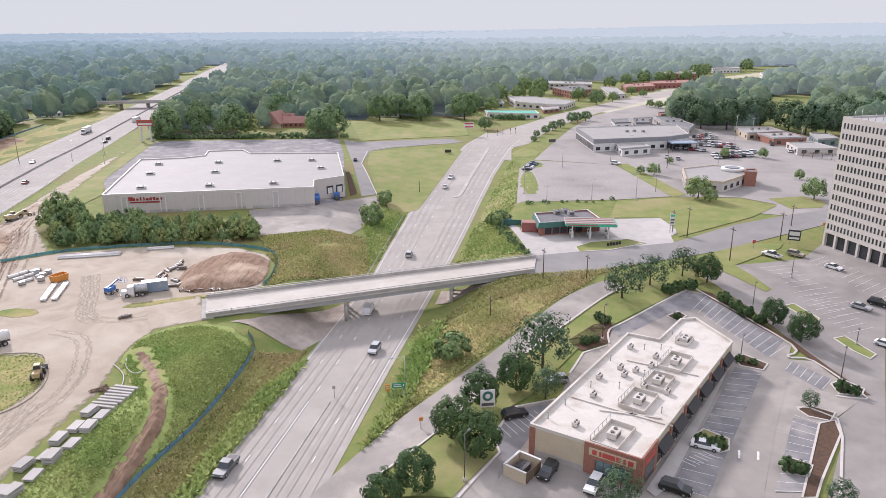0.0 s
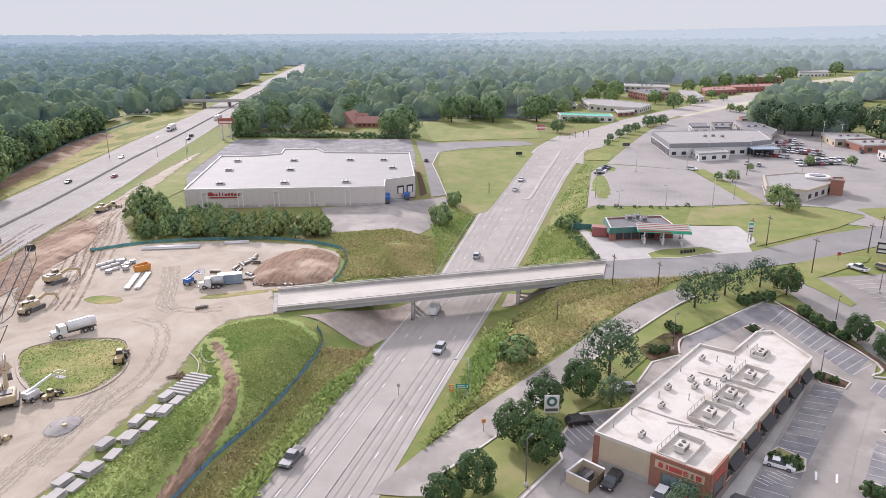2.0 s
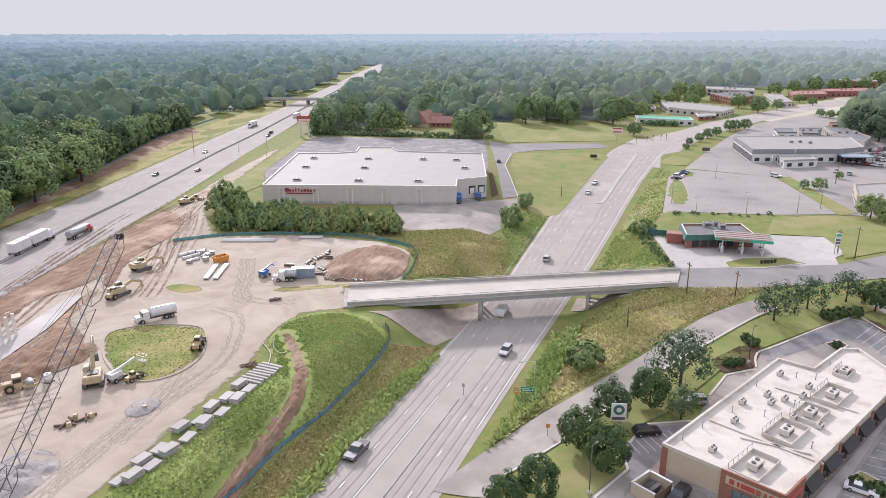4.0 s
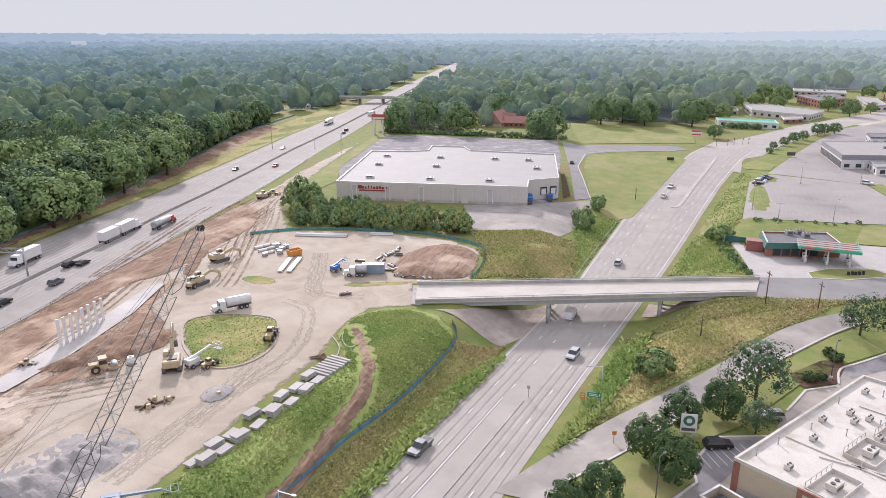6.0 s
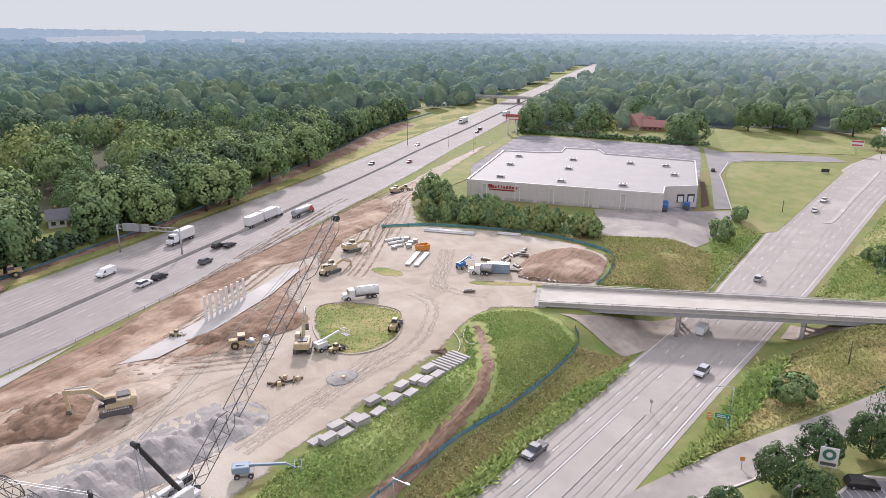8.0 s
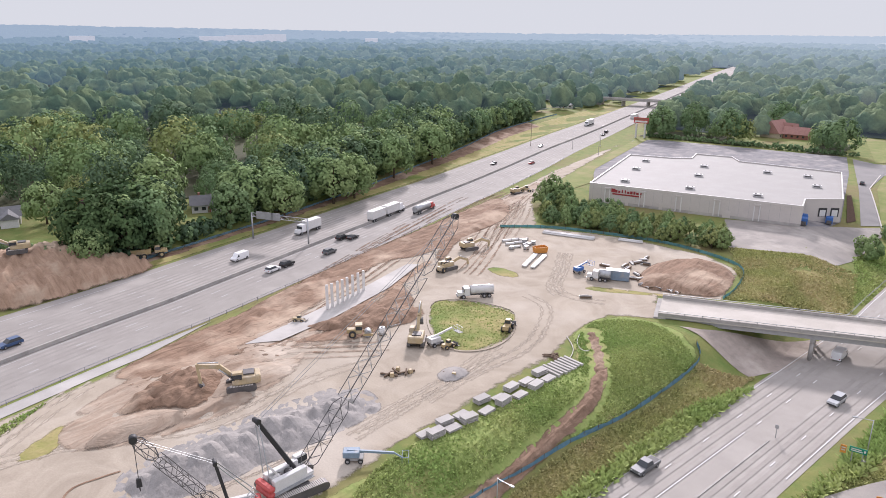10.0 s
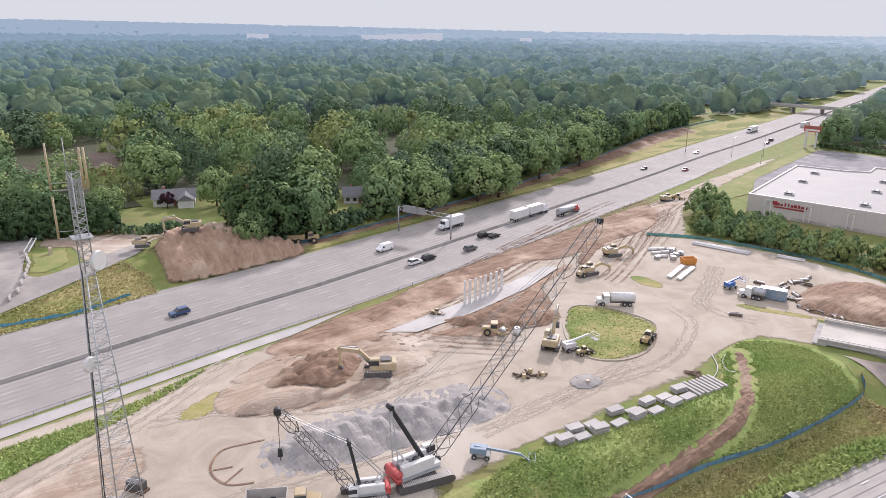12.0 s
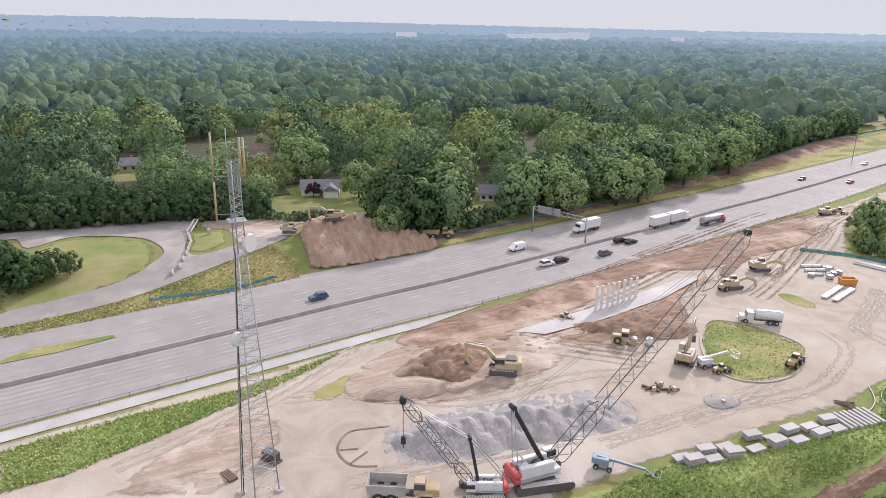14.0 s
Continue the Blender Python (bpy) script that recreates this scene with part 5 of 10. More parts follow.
ob = drape("stone_mound", smooth_line([(-90.0, 34.0), (-94.4, 38.0), (-95.0, 44.6), (-95.0, 52.5), (-93.7, 59.5), (-92.2, 68.1), (-90.2, 75.8), (-84.0, 79.2), (-77.6, 76.0), (-77.1, 68.6), (-78.0, 60.2), (-79.0, 52.4), (-80.4, 43.4), (-83.0, 35.5)], 3, True), 0.03, M["stone_heap"], "long grey crushed stone heap tipped in overlapping cones", "heap", 0.6, dumped)
heap("gravel_mound", [(-103.6, 36.2), (-107.1, 39.1), (-108.7, 44.8), (-107.3, 49.9), (-102.7, 53.5), (-99.4, 50.7), (-100.3, 43.4)], 2.2, 0.8, M["pale_dirt"], "pale gravel heap beside the haul road", rill=0.3)
heap("earth_mound", [(-110.1, 44.2), (-115.4, 50.0), (-118.8, 59.1), (-115.8, 65.5), (-108.6, 65.3), (-102.8, 59.5), (-102.3, 53.3), (-106.0, 50.5)], 2.6, 0.7, M["dirt"], "dark brown dug earth heap", rough=1.5, rill=0.6, cell=0.7)
heap("earth_mound", [(-104.3, 57.9), (-100.6, 61.9), (-98.9, 70.9), (-101.8, 76.8), (-109.0, 73.5), (-110.8, 66.6)], 0.9, 0.4, M["pale_dirt"], "flattened tan earth spread round a digger", rough=0.3)
heap("earth_mound", [(-115.5, 88.0), (-115.5, 97.3), (-116.9, 110.0), (-109.5, 110.1), (-104.8, 114.9), (-100.0, 112.5), (-99.3, 103.8), (-105.5, 93.9)], 1.8, 0.5, M["dirt"], "dark brown earth bank beside the grass oval", rough=0.9, cell=0.8)
heap("earth_mound", [(-71.5, 162.1), (-76.8, 178.3), (-72.4, 192.0), (-62.3, 194.6), (-54.6, 186.8), (-52.1, 170.5), (-57.3, 164.7)], 2.6, 0.5, M["dirt"], "broad brown spoil heap with weeds", rough=0.4)
heap("gravel_mound", [(-78.5, 90.6), (-79.8, 94.6), (-77.8, 97.2), (-74.4, 96.6), (-73.9, 92.6), (-75.9, 90.1)], 0.8, 0.5, M["stone_heap"], "low grey gravel heap")
heap("earth_mound", [(-180.5, 49.5), (-190, 50.5), (-204, 52.0), (-212, 60), (-210.8, 73.4), (-198, 84), (-188, 92), (-181.5, 88.0), (-179.5, 72.1), (-178.5, 59.7)], 4.8, 2.3, M["cut_earth"], "tall cut bank of brown earth with vertical scars", rough=0.8, rill=2.2, cell=0.8)
heap("earth_mound", [(-128.0, 147.3), (-142.1, 172.8), (-157.4, 220.5), (-142.4, 206.3), (-134.8, 190.4), (-132.3, 166.3), (-122.6, 145.9)], 1.6, 0.4, M["dirt"], "churned brown earth ridge", rough=0.6)
heap("earth_mound", [(-130.7, 78.2), (-137.0, 86.7), (-143.3, 106.4), (-146.2, 121.8), (-141.1, 121.6), (-132.7, 111.1), (-123.9, 87.8), (-120.2, 79.3)], 1.4, 0.4, M["dirt"], "red-brown earth bank of the cut", rough=0.8, rill=0.6)
heap("earth_mound", [(-127.1, 66.0), (-130.3, 75.0), (-125.5, 75.2), (-122.6, 67.8)], 0.9, 0.5, M["dirt"], "small weedy brown earth heap", rough=0.4)

def churned(x, y):
    """The ground with ruts and lumps."""
    n = noise.fractal((x * 0.22, y * 0.22, 7), 1.0, 2.0, 5)
    r = noise.noise((x * 0.75 + y * 0.12, y * 0.10 - x * 0.02, 1))
    return h(x, y) + 0.10 + 0.28 * n + 0.16 * r


drape("tan_earth", smooth_line([(-116.0, 38.5), (-122.6, 50.6), (-125.4, 65.1), (-126.8, 80.4), (-120.9, 91.9), (-110.3, 90.2), (-101.4, 77.8), (-96.9, 65.8), (-96.4, 50.3), (-102.1, 36.7), (-109.7, 34.1)], 3, True), 0.045, M["pale_dirt"], "tan churned earth with wheel tracks", "ground", 1.3, churned)
drape("tan_earth", [(inter_near(y) + 7, y) for y in range(78, 330, 9)] + [(-169.4, 282.5), (-149.2, 226.2), (-144.1, 197.0), (-131.8, 176.4), (-130.3, 156.3), (-142.0, 157.9), (-145.5, 129.1), (-118.1, 82.3), (-121.4, 74.2)], 0.045, M["pale_dirt"], "tan churned earth beside the interstate", "ground", 1.5, churned)
drape("dirt_cut", smooth_line([(-129.6, 52.8), (-135.4, 70.9), (-137.8, 88.1), (-144.2, 110.4), (-149.8, 135.4), (-154.1, 162.9), (-159.2, 195.4), (-162.3, 227.0), (-139.2, 203.4), (-137.0, 182.4), (-133.4, 165.2), (-130.9, 145.9), (-136.7, 134.3), (-127.3, 108.4), (-119.2, 83.8), (-117.7, 75.4), (-112.0, 86.3), (-111.8, 102.2), (-120.4, 123.8), (-107.0, 117.1), (-104.2, 108.9), (-101.3, 93.2), (-110.1, 82.0), (-116.4, 66.2), (-119.7, 54.8)], 3, True), 0.16, M["dirt"], "churned brown earth cut beside the interstate", "ground", 1.4, churned)
drape("tan_earth", [(-94.7, -5.9), (-103.8, 4.6), (-108.4, 16.8), (-104.0, 22.4), (-97.4, 21.7), (-92.5, 14.5), (-87.7, 8.9)], 0.06, M["pale_dirt"], "tan bare earth bank by the mast", "ground", 1.3, churned)
drape("grass_strip", [(-116.0, -19.3), (-117.7, -11.5), (-119.3, 1.5), (-119.9, 18.0), (-125.5, 34.6), (-127.4, 39.9), (-122.6, 33.7), (-114.8, 19.0), (-106.8, 0.8), (-102.5, -9.5), (-102.0, -17.9)], 0.07, M["field"], "rank green verge between slab and haul road", "ground", 2.5)
drape("grass_patch", smooth_line([(-110.3, 28.5), (-115.1, 35.9), (-114.8, 40.3), (-108.8, 36.0), (-106.2, 30.9)], 3, True), 0.09, M["weeds"], "weedy grass patch by the haul road", "ground", 2.0)
drape("grass_patch", smooth_line([(-109.5, 147.5), (-107.6, 151.2), (-101.1, 150.8), (-98.0, 147.2), (-103.5, 145.1)], 3, True), 0.07, M["weeds"], "weedy grass patch by the haul road", "ground", 2.0)
drape("grass_patch", [(-83.6, 151.4), (-80.5, 154.9), (-71.0, 159.0), (-50.9, 166.6), (-50.9, 165.2), (-64.5, 158.7), (-77.2, 151.6)], 0.06, M["weeds"], "dry grass strip beside the cross road", "ground", 2.0)
drape("new_slab", [(-118.3, 75.8), (-123.5, 112.4), (-128.7, 136.1), (-125.5, 138.1), (-118.5, 119.1), (-114.4, 97.7), (-113.3, 81.3)], 0.34, M["concrete"], "fresh pale concrete slab in the cut", "pavement", 3.0)
track_line = smooth_line([(-66.3, 128.9), (-57.4, 115.9), (-53.1, 106.1), (-52.4, 96.0), (-52.4, 85.2), (-52.7, 75.7), (-53.2, 69.0)])


def rutted(x, y):
    """The track's bed: two ruts, a hump between them and loose clods."""
    s = min(range(len(track_line)), key=lambda k: math.dist(track_line[k], (x, y)))
    p, q = track_line[max(s - 1, 0)], track_line[min(s + 1, len(track_line) - 1)]
    L = math.dist(p, q) or 1
    off = ((x - track_line[s][0]) * (q[1] - p[1]) - (y - track_line[s][1]) * (q[0] - p[0])) / L
    return h(x, y) + 0.22 + 0.16 * math.cos(off * 3.0 + 1.2 * noise.noise((x * 0.15, y * 0.15, 4))) + 0.22 * noise.fractal((x * 0.7, y * 0.7, 8), 1.0, 2.0, 4) - 0.05 * off * off


drape("earth_track", [(x + 0.5 * noise.noise((x * 0.4, y * 0.4, 1)), y) for x, y in shifted(track_line, -1.65)] + [(x + 0.6 * noise.noise((x * 0.4, y * 0.4, 2)), y) for x, y in shifted(track_line, 1.65)][::-1], 0.02, M["dirt"], "rutted brown earth track across the field", "track", 0.6, rutted)
drape("weedy_slope", [(-44.7, 135.3), (-35.4, 142.6), (-37.7, 129.3), (-42.2, 103.7), (-43.8, 81.0), (-51.8, 74.2), (-50.8, 82.6), (-49.3, 93.2), (-46.5, 108.4), (-44.6, 125.7)], 0.05, M["weeds"], "yellowing weedy slope above the highway", "ground", 2.5)
drape("weedy_slope", [(-8.3, 152.2), (3.8, 159.8), (19.9, 170.5), (35.6, 177.7), (31.6, 171.4), (21.7, 161.0), (9.7, 143.3), (3.3, 134.4), (-10.7, 115.6), (-17.7, 105.2), (-13.7, 125.1)], 0.05, M["weeds"], "yellowing weedy slope beside the slip road", "ground", 2.5)
drape("weedy_slope", [(-56.6, 193.9), (-45.1, 202.5), (-34.2, 221.3), (-29.6, 200.7), (-27.7, 192.6), (-49.7, 168.0), (-52.3, 183.7)], 0.05, M["weeds"], "dry weedy bank by the bridge", "ground", 3.0)
drape("bare_verge", [(inter_far(y) - 0.8, y) for y in range(84, 600, 12)] + [(inter_far(y) - 1.0 - 0.75 * fence_off(y), y) for y in range(588, 76, -12)], 0.06, M["weeds"], "dry grass verge beside the interstate", "ground", 3.0)
drape("bare_verge", [(inter_far(y) - 0.5 * fence_off(y), y) for y in range(84, 420, 8)] + [(inter_far(y) - 1.1 * fence_off(y), y) for y in range(412, 76, -8)], 0.09, M["dirt"], "bare brown graded verge below the fence", "ground", 2.5)
# loop ramp west of the interstate
drape("ramp_lawn", smooth_line([(-213.2, -21.3), (-223.3, -14.8), (-224.8, -4.5), (-218.2, 7.5), (-206.4, 12.3), (-193.7, 10.0), (-186.3, 2.6), (-181.6, -7.8), (-178.0, -17.3), (-175.1, -23.9), (-207.6, -26.1)], 6, True), 0.07, M["lawn"], "mown grass inside the loop ramp", "ground", 4.0)
drape("loop_ramp", smooth_line([(-178.1, -24.1), (-181.5, -12.6), (-186.8, 2.7), (-197.9, 12.6), (-208.9, 13.2), (-220.1, 7.6), (-228.1, -9.0), (-221.1, -20.3), (-231.6, -23.7), (-234.3, -28.2), (-249.4, -29.4), (-242.4, 2.3), (-235.1, 25.7), (-214.4, 21.6), (-200.3, 19.5), (-196.1, 25.0), (-210.1, 49.1), (-200.0, 46.6), (-184.8, 17.4), (-175.5, -3.2), (-170.7, -23.7)], 4, True), 0.11, M["drive"], "pale grey loop ramp and access road", "road", 4.0)
drape("ramp_island", [(-199.9, 20.2), (-216.9, 23.2), (-217.2, 33.3), (-202.9, 30.5), (-197.5, 24.4)], 0.15, M["lawn"], "small grass island beside the ramp", "ground", 3.0)
drape("bare_works", [(-223.0, 24.9), (-232.2, 28.8), (-223.2, 52.4), (-214.0, 61.1), (-207.6, 48.5), (-201.5, 33.7), (-217.2, 33.3)], 0.13, M["pale_dirt"], "bare tan earth by the ramp works", "ground", 3.0)
drape("weedy_slope", [(-164.7, -23.2), (-170.3, -23.7), (-174.7, -3.2), (-184.0, 17.3), (-197.4, 42.6), (-187.2, 46.5), (-175.3, 44.8), (-171.6, 25.0), (-168.8, 5.1)], 0.09, M["weeds"], "yellow weedy bank beside the interstate", "ground", 3.0)
drape("merge_island", [(-152.5, -22.2), (-156.1, -16.5), (-156.5, -1.5), (-155.0, -1.0), (-152.1, -12.3), (-151.1, -22.1)], 0.12, M["weeds"], "thin grass wedge between lanes", "ground", 3.0, flat_inter)


# ---------- fences ----------
def silt_fence(pts, material, label, tall=0.9, slack=0.12):
    pts = resample(pts, 1.6)
    ob = thing("silt_fence", *pts[0], h(*pts[0]), 0, label, "fence")
    ox, oy, oz = pts[0][0], pts[0][1], h(*pts[0])
    bm = B()
    rows = []
    for k, (x, y) in enumerate(pts):
        z, sag = h(x, y) - oz, slack * (k % 2) * random.uniform(0.3, 1.6)
        w = random.uniform(-0.12, 0.12)
        rows.append([bm.verts.new((x - ox + w, y - oy, z - 0.05)), bm.verts.new((x - ox, y - oy + w, z + tall * 0.55)), bm.verts.new((x - ox - w, y - oy, z + tall - sag))])
    for a, b in zip(rows, rows[1:]):
        for k in (0, 1):
            bm.faces.new((a[k], b[k], b[k + 1], a[k + 1]))
    bmesh.ops.solidify(bm, geom=bm.faces[:], thickness=0.05)
    part("fabric", bm, material, ob)
    post = mesh_of("post", box(B(), 0, 0, -0.2, 0.08, 0.08, tall + 0.4), M["wood"])
    for x, y in pts[::2]:
        p = new("post", post)
        p.parent = ob
        p.matrix_basis = pose(x - ox, y - oy, h(x, y) - oz)
    return ob


silt_fence(smooth_line([(-47.4, 140.2), (-45.1, 136.3), (-45.3, 125.8), (-47.3, 107.7), (-50.2, 92.8), (-51.8, 80.7), (-52.7, 75.7), (-53.6, 69.7)]), M["fence_blue"], "sagging blue fabric silt fence along the field")
silt_fence(smooth_line([(-131.4, 184.8), (-119.3, 194.5), (-103.2, 199.9), (-82.6, 203.5), (-64.0, 199.7), (-55.0, 192.5), (-51.7, 177.1), (-51.7, 167.7)]), M["fence_teal"], "sagging teal fabric silt fence round the yard")
silt_fence(smooth_line([(-174.2, 7.4), (-173.7, 15.8), (-173.1, 26.6), (-178.1, 39.4)]), M["fabric_blue"], "sagging blue fabric silt fence on a bank", 1.0, 0.4)
silt_fence([(inter_far(y) - fence_off(y), y) for y in range(84, 470, 8)], M["fence_blue"], "long blue fabric silt fence below the trees", 0.8)
silt_fence([(-191.1, 81.0), (-192.7, 91.4), (-194.1, 100.2)], M["fabric_blue"], "sagging blue fabric silt fence by the dump truck", 1.0, 0.3)


def wire_fence(name, pts, tall, gap, label, rails=2, ground=h, group="", mat_=None):
    pts = resample(pts, gap)
    ox, oy = pts[0]
    oz = ground(ox, oy)
    mat_ = mat_ or M["steel"]
    ob = thing(name, ox, oy, oz, 0, label, "fence", group)
    post = mesh_of("post", box(B(), 0, 0, -0.1, 0.09, 0.09, tall + 0.1), mat_)
    for x, y in pts:
        p = new("post", post)
        p.parent = ob
        p.matrix_basis = pose(x - ox, y - oy, ground(x, y) - oz)
    for r in range(rails):
        bm = B()
        for a, b in zip(pts, pts[1:]):
            z = tall * (r + 1) / rails - 0.05
            beam(bm, (a[0] - ox, a[1] - oy, ground(*a) - oz + z), (b[0] - ox, b[1] - oy, ground(*b) - oz + z), 0.06)
        part("rail", bm, mat_, ob)
    return ob


wire_fence("guard_rail", inter_line(inter_near, 0.6, -150, 320), 1.0, 4.0, "low grey steel railing along the interstate", 2, flat_inter, mat_=M["fascia_grey"])
wire_fence("guard_rail", [(hwy_left(y) - 1.2, y) for y in range(172, 262, 4)], 0.75, 3.0, "worn steel guard rail beside the highway", 2)

# ---------- site stores ----------
def slab_stack(x, y, turn, n, a=2.9, b=1.7):
    z = h(x, y) + 0.03
    ob = thing("slab_stack", x, y, z, turn, "stack of flat pale precast concrete panels on dunnage", "concrete panels", "precast panel stacks")
    for k in range(n):
        part("panel", box(B(), random.uniform(-0.06, 0.06), random.uniform(-0.06, 0.06), 0.1 + k * 0.25, a, b, 0.15, random.uniform(-1.5, 1.5), bevel=0.02), M["concrete"], ob)
        for s in (-1, 1):
            part("dunnage", box(B(), s * a * 0.3, 0, k * 0.25 if k == 0 else 0.1 + k * 0.25 - 0.1, 0.1, b * 0.9, 0.1), M["wood"], ob)


front_row = [(-65.1, 75.5), (-64.4, 78.8), (-63.9, 82.5), (-63.5, 86.9), (-63.0, 91.2), (-62.2, 95.2), (-61.9, 99.9), (-61.7, 103.9)]
back_row = [(-66.6, 74.6), (-66.5, 79.3), (-65.9, 83.0), (-66.2, 89.1), (-64.7, 92.3), (-64.9, 96.2), (-64.0, 99.9), (-64.2, 104.7)]
row_turn = math.degrees(math.atan2(front_row[-1][1] - front_row[0][1], front_row[-1][0] - front_row[0][0]))
for k, (x, y) in enumerate(front_row):
    slab_stack(x, y, row_turn + random.uniform(-8, 8), (5, 2, 5, 2, 5, 2, 4, 2)[k])
for k, (x, y) in enumerate(back_row):
    slab_stack(x, y, row_turn + random.uniform(-6, 6), (2, 4, 2, 4, 1, 4, 3, 4)[k])
px_, py_ = -62.5, 109.9
beams = thing("beam_stack", px_, py_, h(px_, py_) + 0.03, row_turn + 88, "row of long pale precast concrete beams", "concrete beams")
for k in range(8):
    part("beam", box(B(), random.uniform(-0.2, 0.2), -3.6 + k * 1.0, 0, 4.8, 0.55, 0.5, random.uniform(-2, 2), bevel=0.03), M["concrete"], beams)
qx, qy = -66.0, 112.9
for k in range(6):
    p = thing("scrap_bundle", qx + random.uniform(-1.6, 1.6), qy + random.uniform(-1.2, 1.2), h(qx, qy), random.uniform(0, 180), "dark rusty bundle of scrap timber and steel", "scrap", "scrap bundles")
    for j in range(5):
        part("bar", box(B(), 0, -0.4 + j * 0.2, random.uniform(0.0, 0.3), random.uniform(1.2, 2.2), 0.14, 0.14, random.uniform(-20, 20)), M["wood"], p)
columns = [(-119.5, 99.5), (-119.7, 101.2), (-120.1, 103.3), (-120.3, 105.0), (-120.9, 107.1), (-121.4, 109.3), (-121.8, 111.5), (-122.3, 113.8)]
for k, (x, y) in enumerate(columns):
    c = thing("concrete_column", x, y, h(x, y), 62, "slender pale concrete wall post standing upright", "post", "row of concrete posts")
    part("shaft", box(B(), 0, 0, -0.3, 0.6, 0.5, 6.7 - 0.12 * k, bevel=0.04), M["white"], c)
    part("footing", box(B(), 0, 0, -0.2, 1.0, 0.9, 0.4), M["old_concrete"], c)
for (x, y), turn, L, r in zip([(-120.0, 172.5), (-117.3, 170.5), (-118.9, 174.8), (-116.2, 173.4), (-116.8, 176.9), (-114.3, 169.2), (-113.0, 173.3)], (30, 28, 34, 30, 33, 26, 31), (3.0,) * 7, (0.42, 0.4, 0.42, 0.38, 0.4, 0.38, 0.4)):
    p = thing("concrete_pipe", x, y, h(x, y) + 0.03, turn + 30, "short pale concrete drain pipe lying on the ground", "pipe", "drain pipes")
    bm = B()
    tube(bm, (-L / 2, 0, r), (L / 2, 0, r), r, seg=14, caps=False)
    tube(bm, (L / 2, 0, r), (-L / 2, 0, r), r * 0.8, seg=14, caps=False)
    part("barrel", bm, M["white"], p)
    bm = B()
    tube(bm, (L / 2 - 0.25, 0, r), (L / 2 + 0.1, 0, r), r * 1.12, seg=14, caps=False)
    part("socket", bm, M["old_concrete"], p)
for (x, y), turn in zip([(-103.9, 161.2), (-101.4, 161.9)], (107, 106)):
    p = thing("concrete_beam", x, y, h(x, y) + 0.03, turn, "long flat white precast concrete beam", "concrete beam", "long precast beams")
    part("beam", box(B(), 0, 0, 0.15, 12.0, 1.3, 0.45, bevel=0.04), M["white"], p)
    part("dunnage", box(B(), -2.8, 0, 0, 0.2, 1.5, 0.15), M["wood"], p)
    part("dunnage", box(B(), 2.8, 0, 0, 0.2, 1.5, 0.15), M["wood"], p)
x, y = -106.2, 170.0
p = thing("skip", x, y, h(x, y) + 0.03, 60, "orange steel open-top skip", "skip")
bm = B()
box(bm, 0, 0, 0.15, 3.6, 2.2, 1.7, 0, 1.12)
bm.faces.ensure_lookup_table()
bmesh.ops.delete(bm, geom=[max(bm.faces, key=lambda f: f.calc_center_median().z)], context="FACES_ONLY")
bmesh.ops.solidify(bm, geom=bm.faces[:], thickness=0.12)
part("body", bm, M["orange"], p)
part("skid", box(B(), 0, 0.7, 0, 3.6, 0.2, 0.15), M["dark_steel"], p)
part("skid", box(B(), 0, -0.7, 0, 3.6, 0.2, 0.15), M["dark_steel"], p)
for k, (x, y) in enumerate([(-112.7, 173.5), (-112.3, 175.5), (-115.2, 175.0), (-114.3, 166.9), (-111.0, 169.9)]):
    p = thing("pallet_stack", x, y, h(x, y) + 0.03, 20 * k, "stack of grey steel forms on a pallet", "pallet", "pallets of forms")
    part("load", box(B(), 0, 0, 0.14, 1.4, 1.2, 0.8 + 0.2 * (k % 3), bevel=0.04), M["steel"], p)
    part("pallet", box(B(), 0, 0, 0, 1.4, 1.2, 0.14), M["wood"], p)
for n, a, b in ((5, (-117.0, 188.9), (-100.8, 193.0)), (3, (-94.7, 197.4), (-87.6, 199.4))):
    L = math.dist(a, b)
    p = thing("pipe_bundle", (a[0] + b[0]) / 2, (a[1] + b[1]) / 2, h(*a) + 0.03, math.degrees(math.atan2(b[1] - a[1], b[0] - a[0])), "bundle of long white plastic pipes" if n == 3 else "row of long pale panels wrapped in sheeting", "pipes")
    for k in range(n):
        part("pipe", tube(B(), (-L / 2, -n * 0.25 + k * 0.5, 0.25 + 0.3 * (k % 2)), (L / 2, -n * 0.25 + k * 0.5, 0.25 + 0.3 * (k % 2)), 0.25, seg=10), M["white"], p)
x, y = -78.0, 163.5
p = thing("storage_container", x, y, h(x, y) + 0.03, 22, "pale blue-grey steel storage container", "container")
part("body", box(B(), 0, 0, 0.15, 6.1, 2.44, 2.5, bevel=0.03), M["pale_blue"], p)
for k in range(14):
    for s in (-1, 1):
        part("rib", box(B(), -2.8 + k * 0.43, s * 1.23, 0.35, 0.18, 0.05, 2.1), M["pale_blue"], p)
part("roof", box(B(), 0, 0, 2.654, 6.0, 2.4, 0.05), M["white"], p)
for s in (-1, 1):
    part("door", box(B(), 3.07, s * 0.6, 0.25, 0.06, 1.15, 2.3), M["pale_blue"], p)
    part("skid", box(B(), 0, s * 0.9, 0, 6.1, 0.2, 0.15), M["dark_steel"], p)
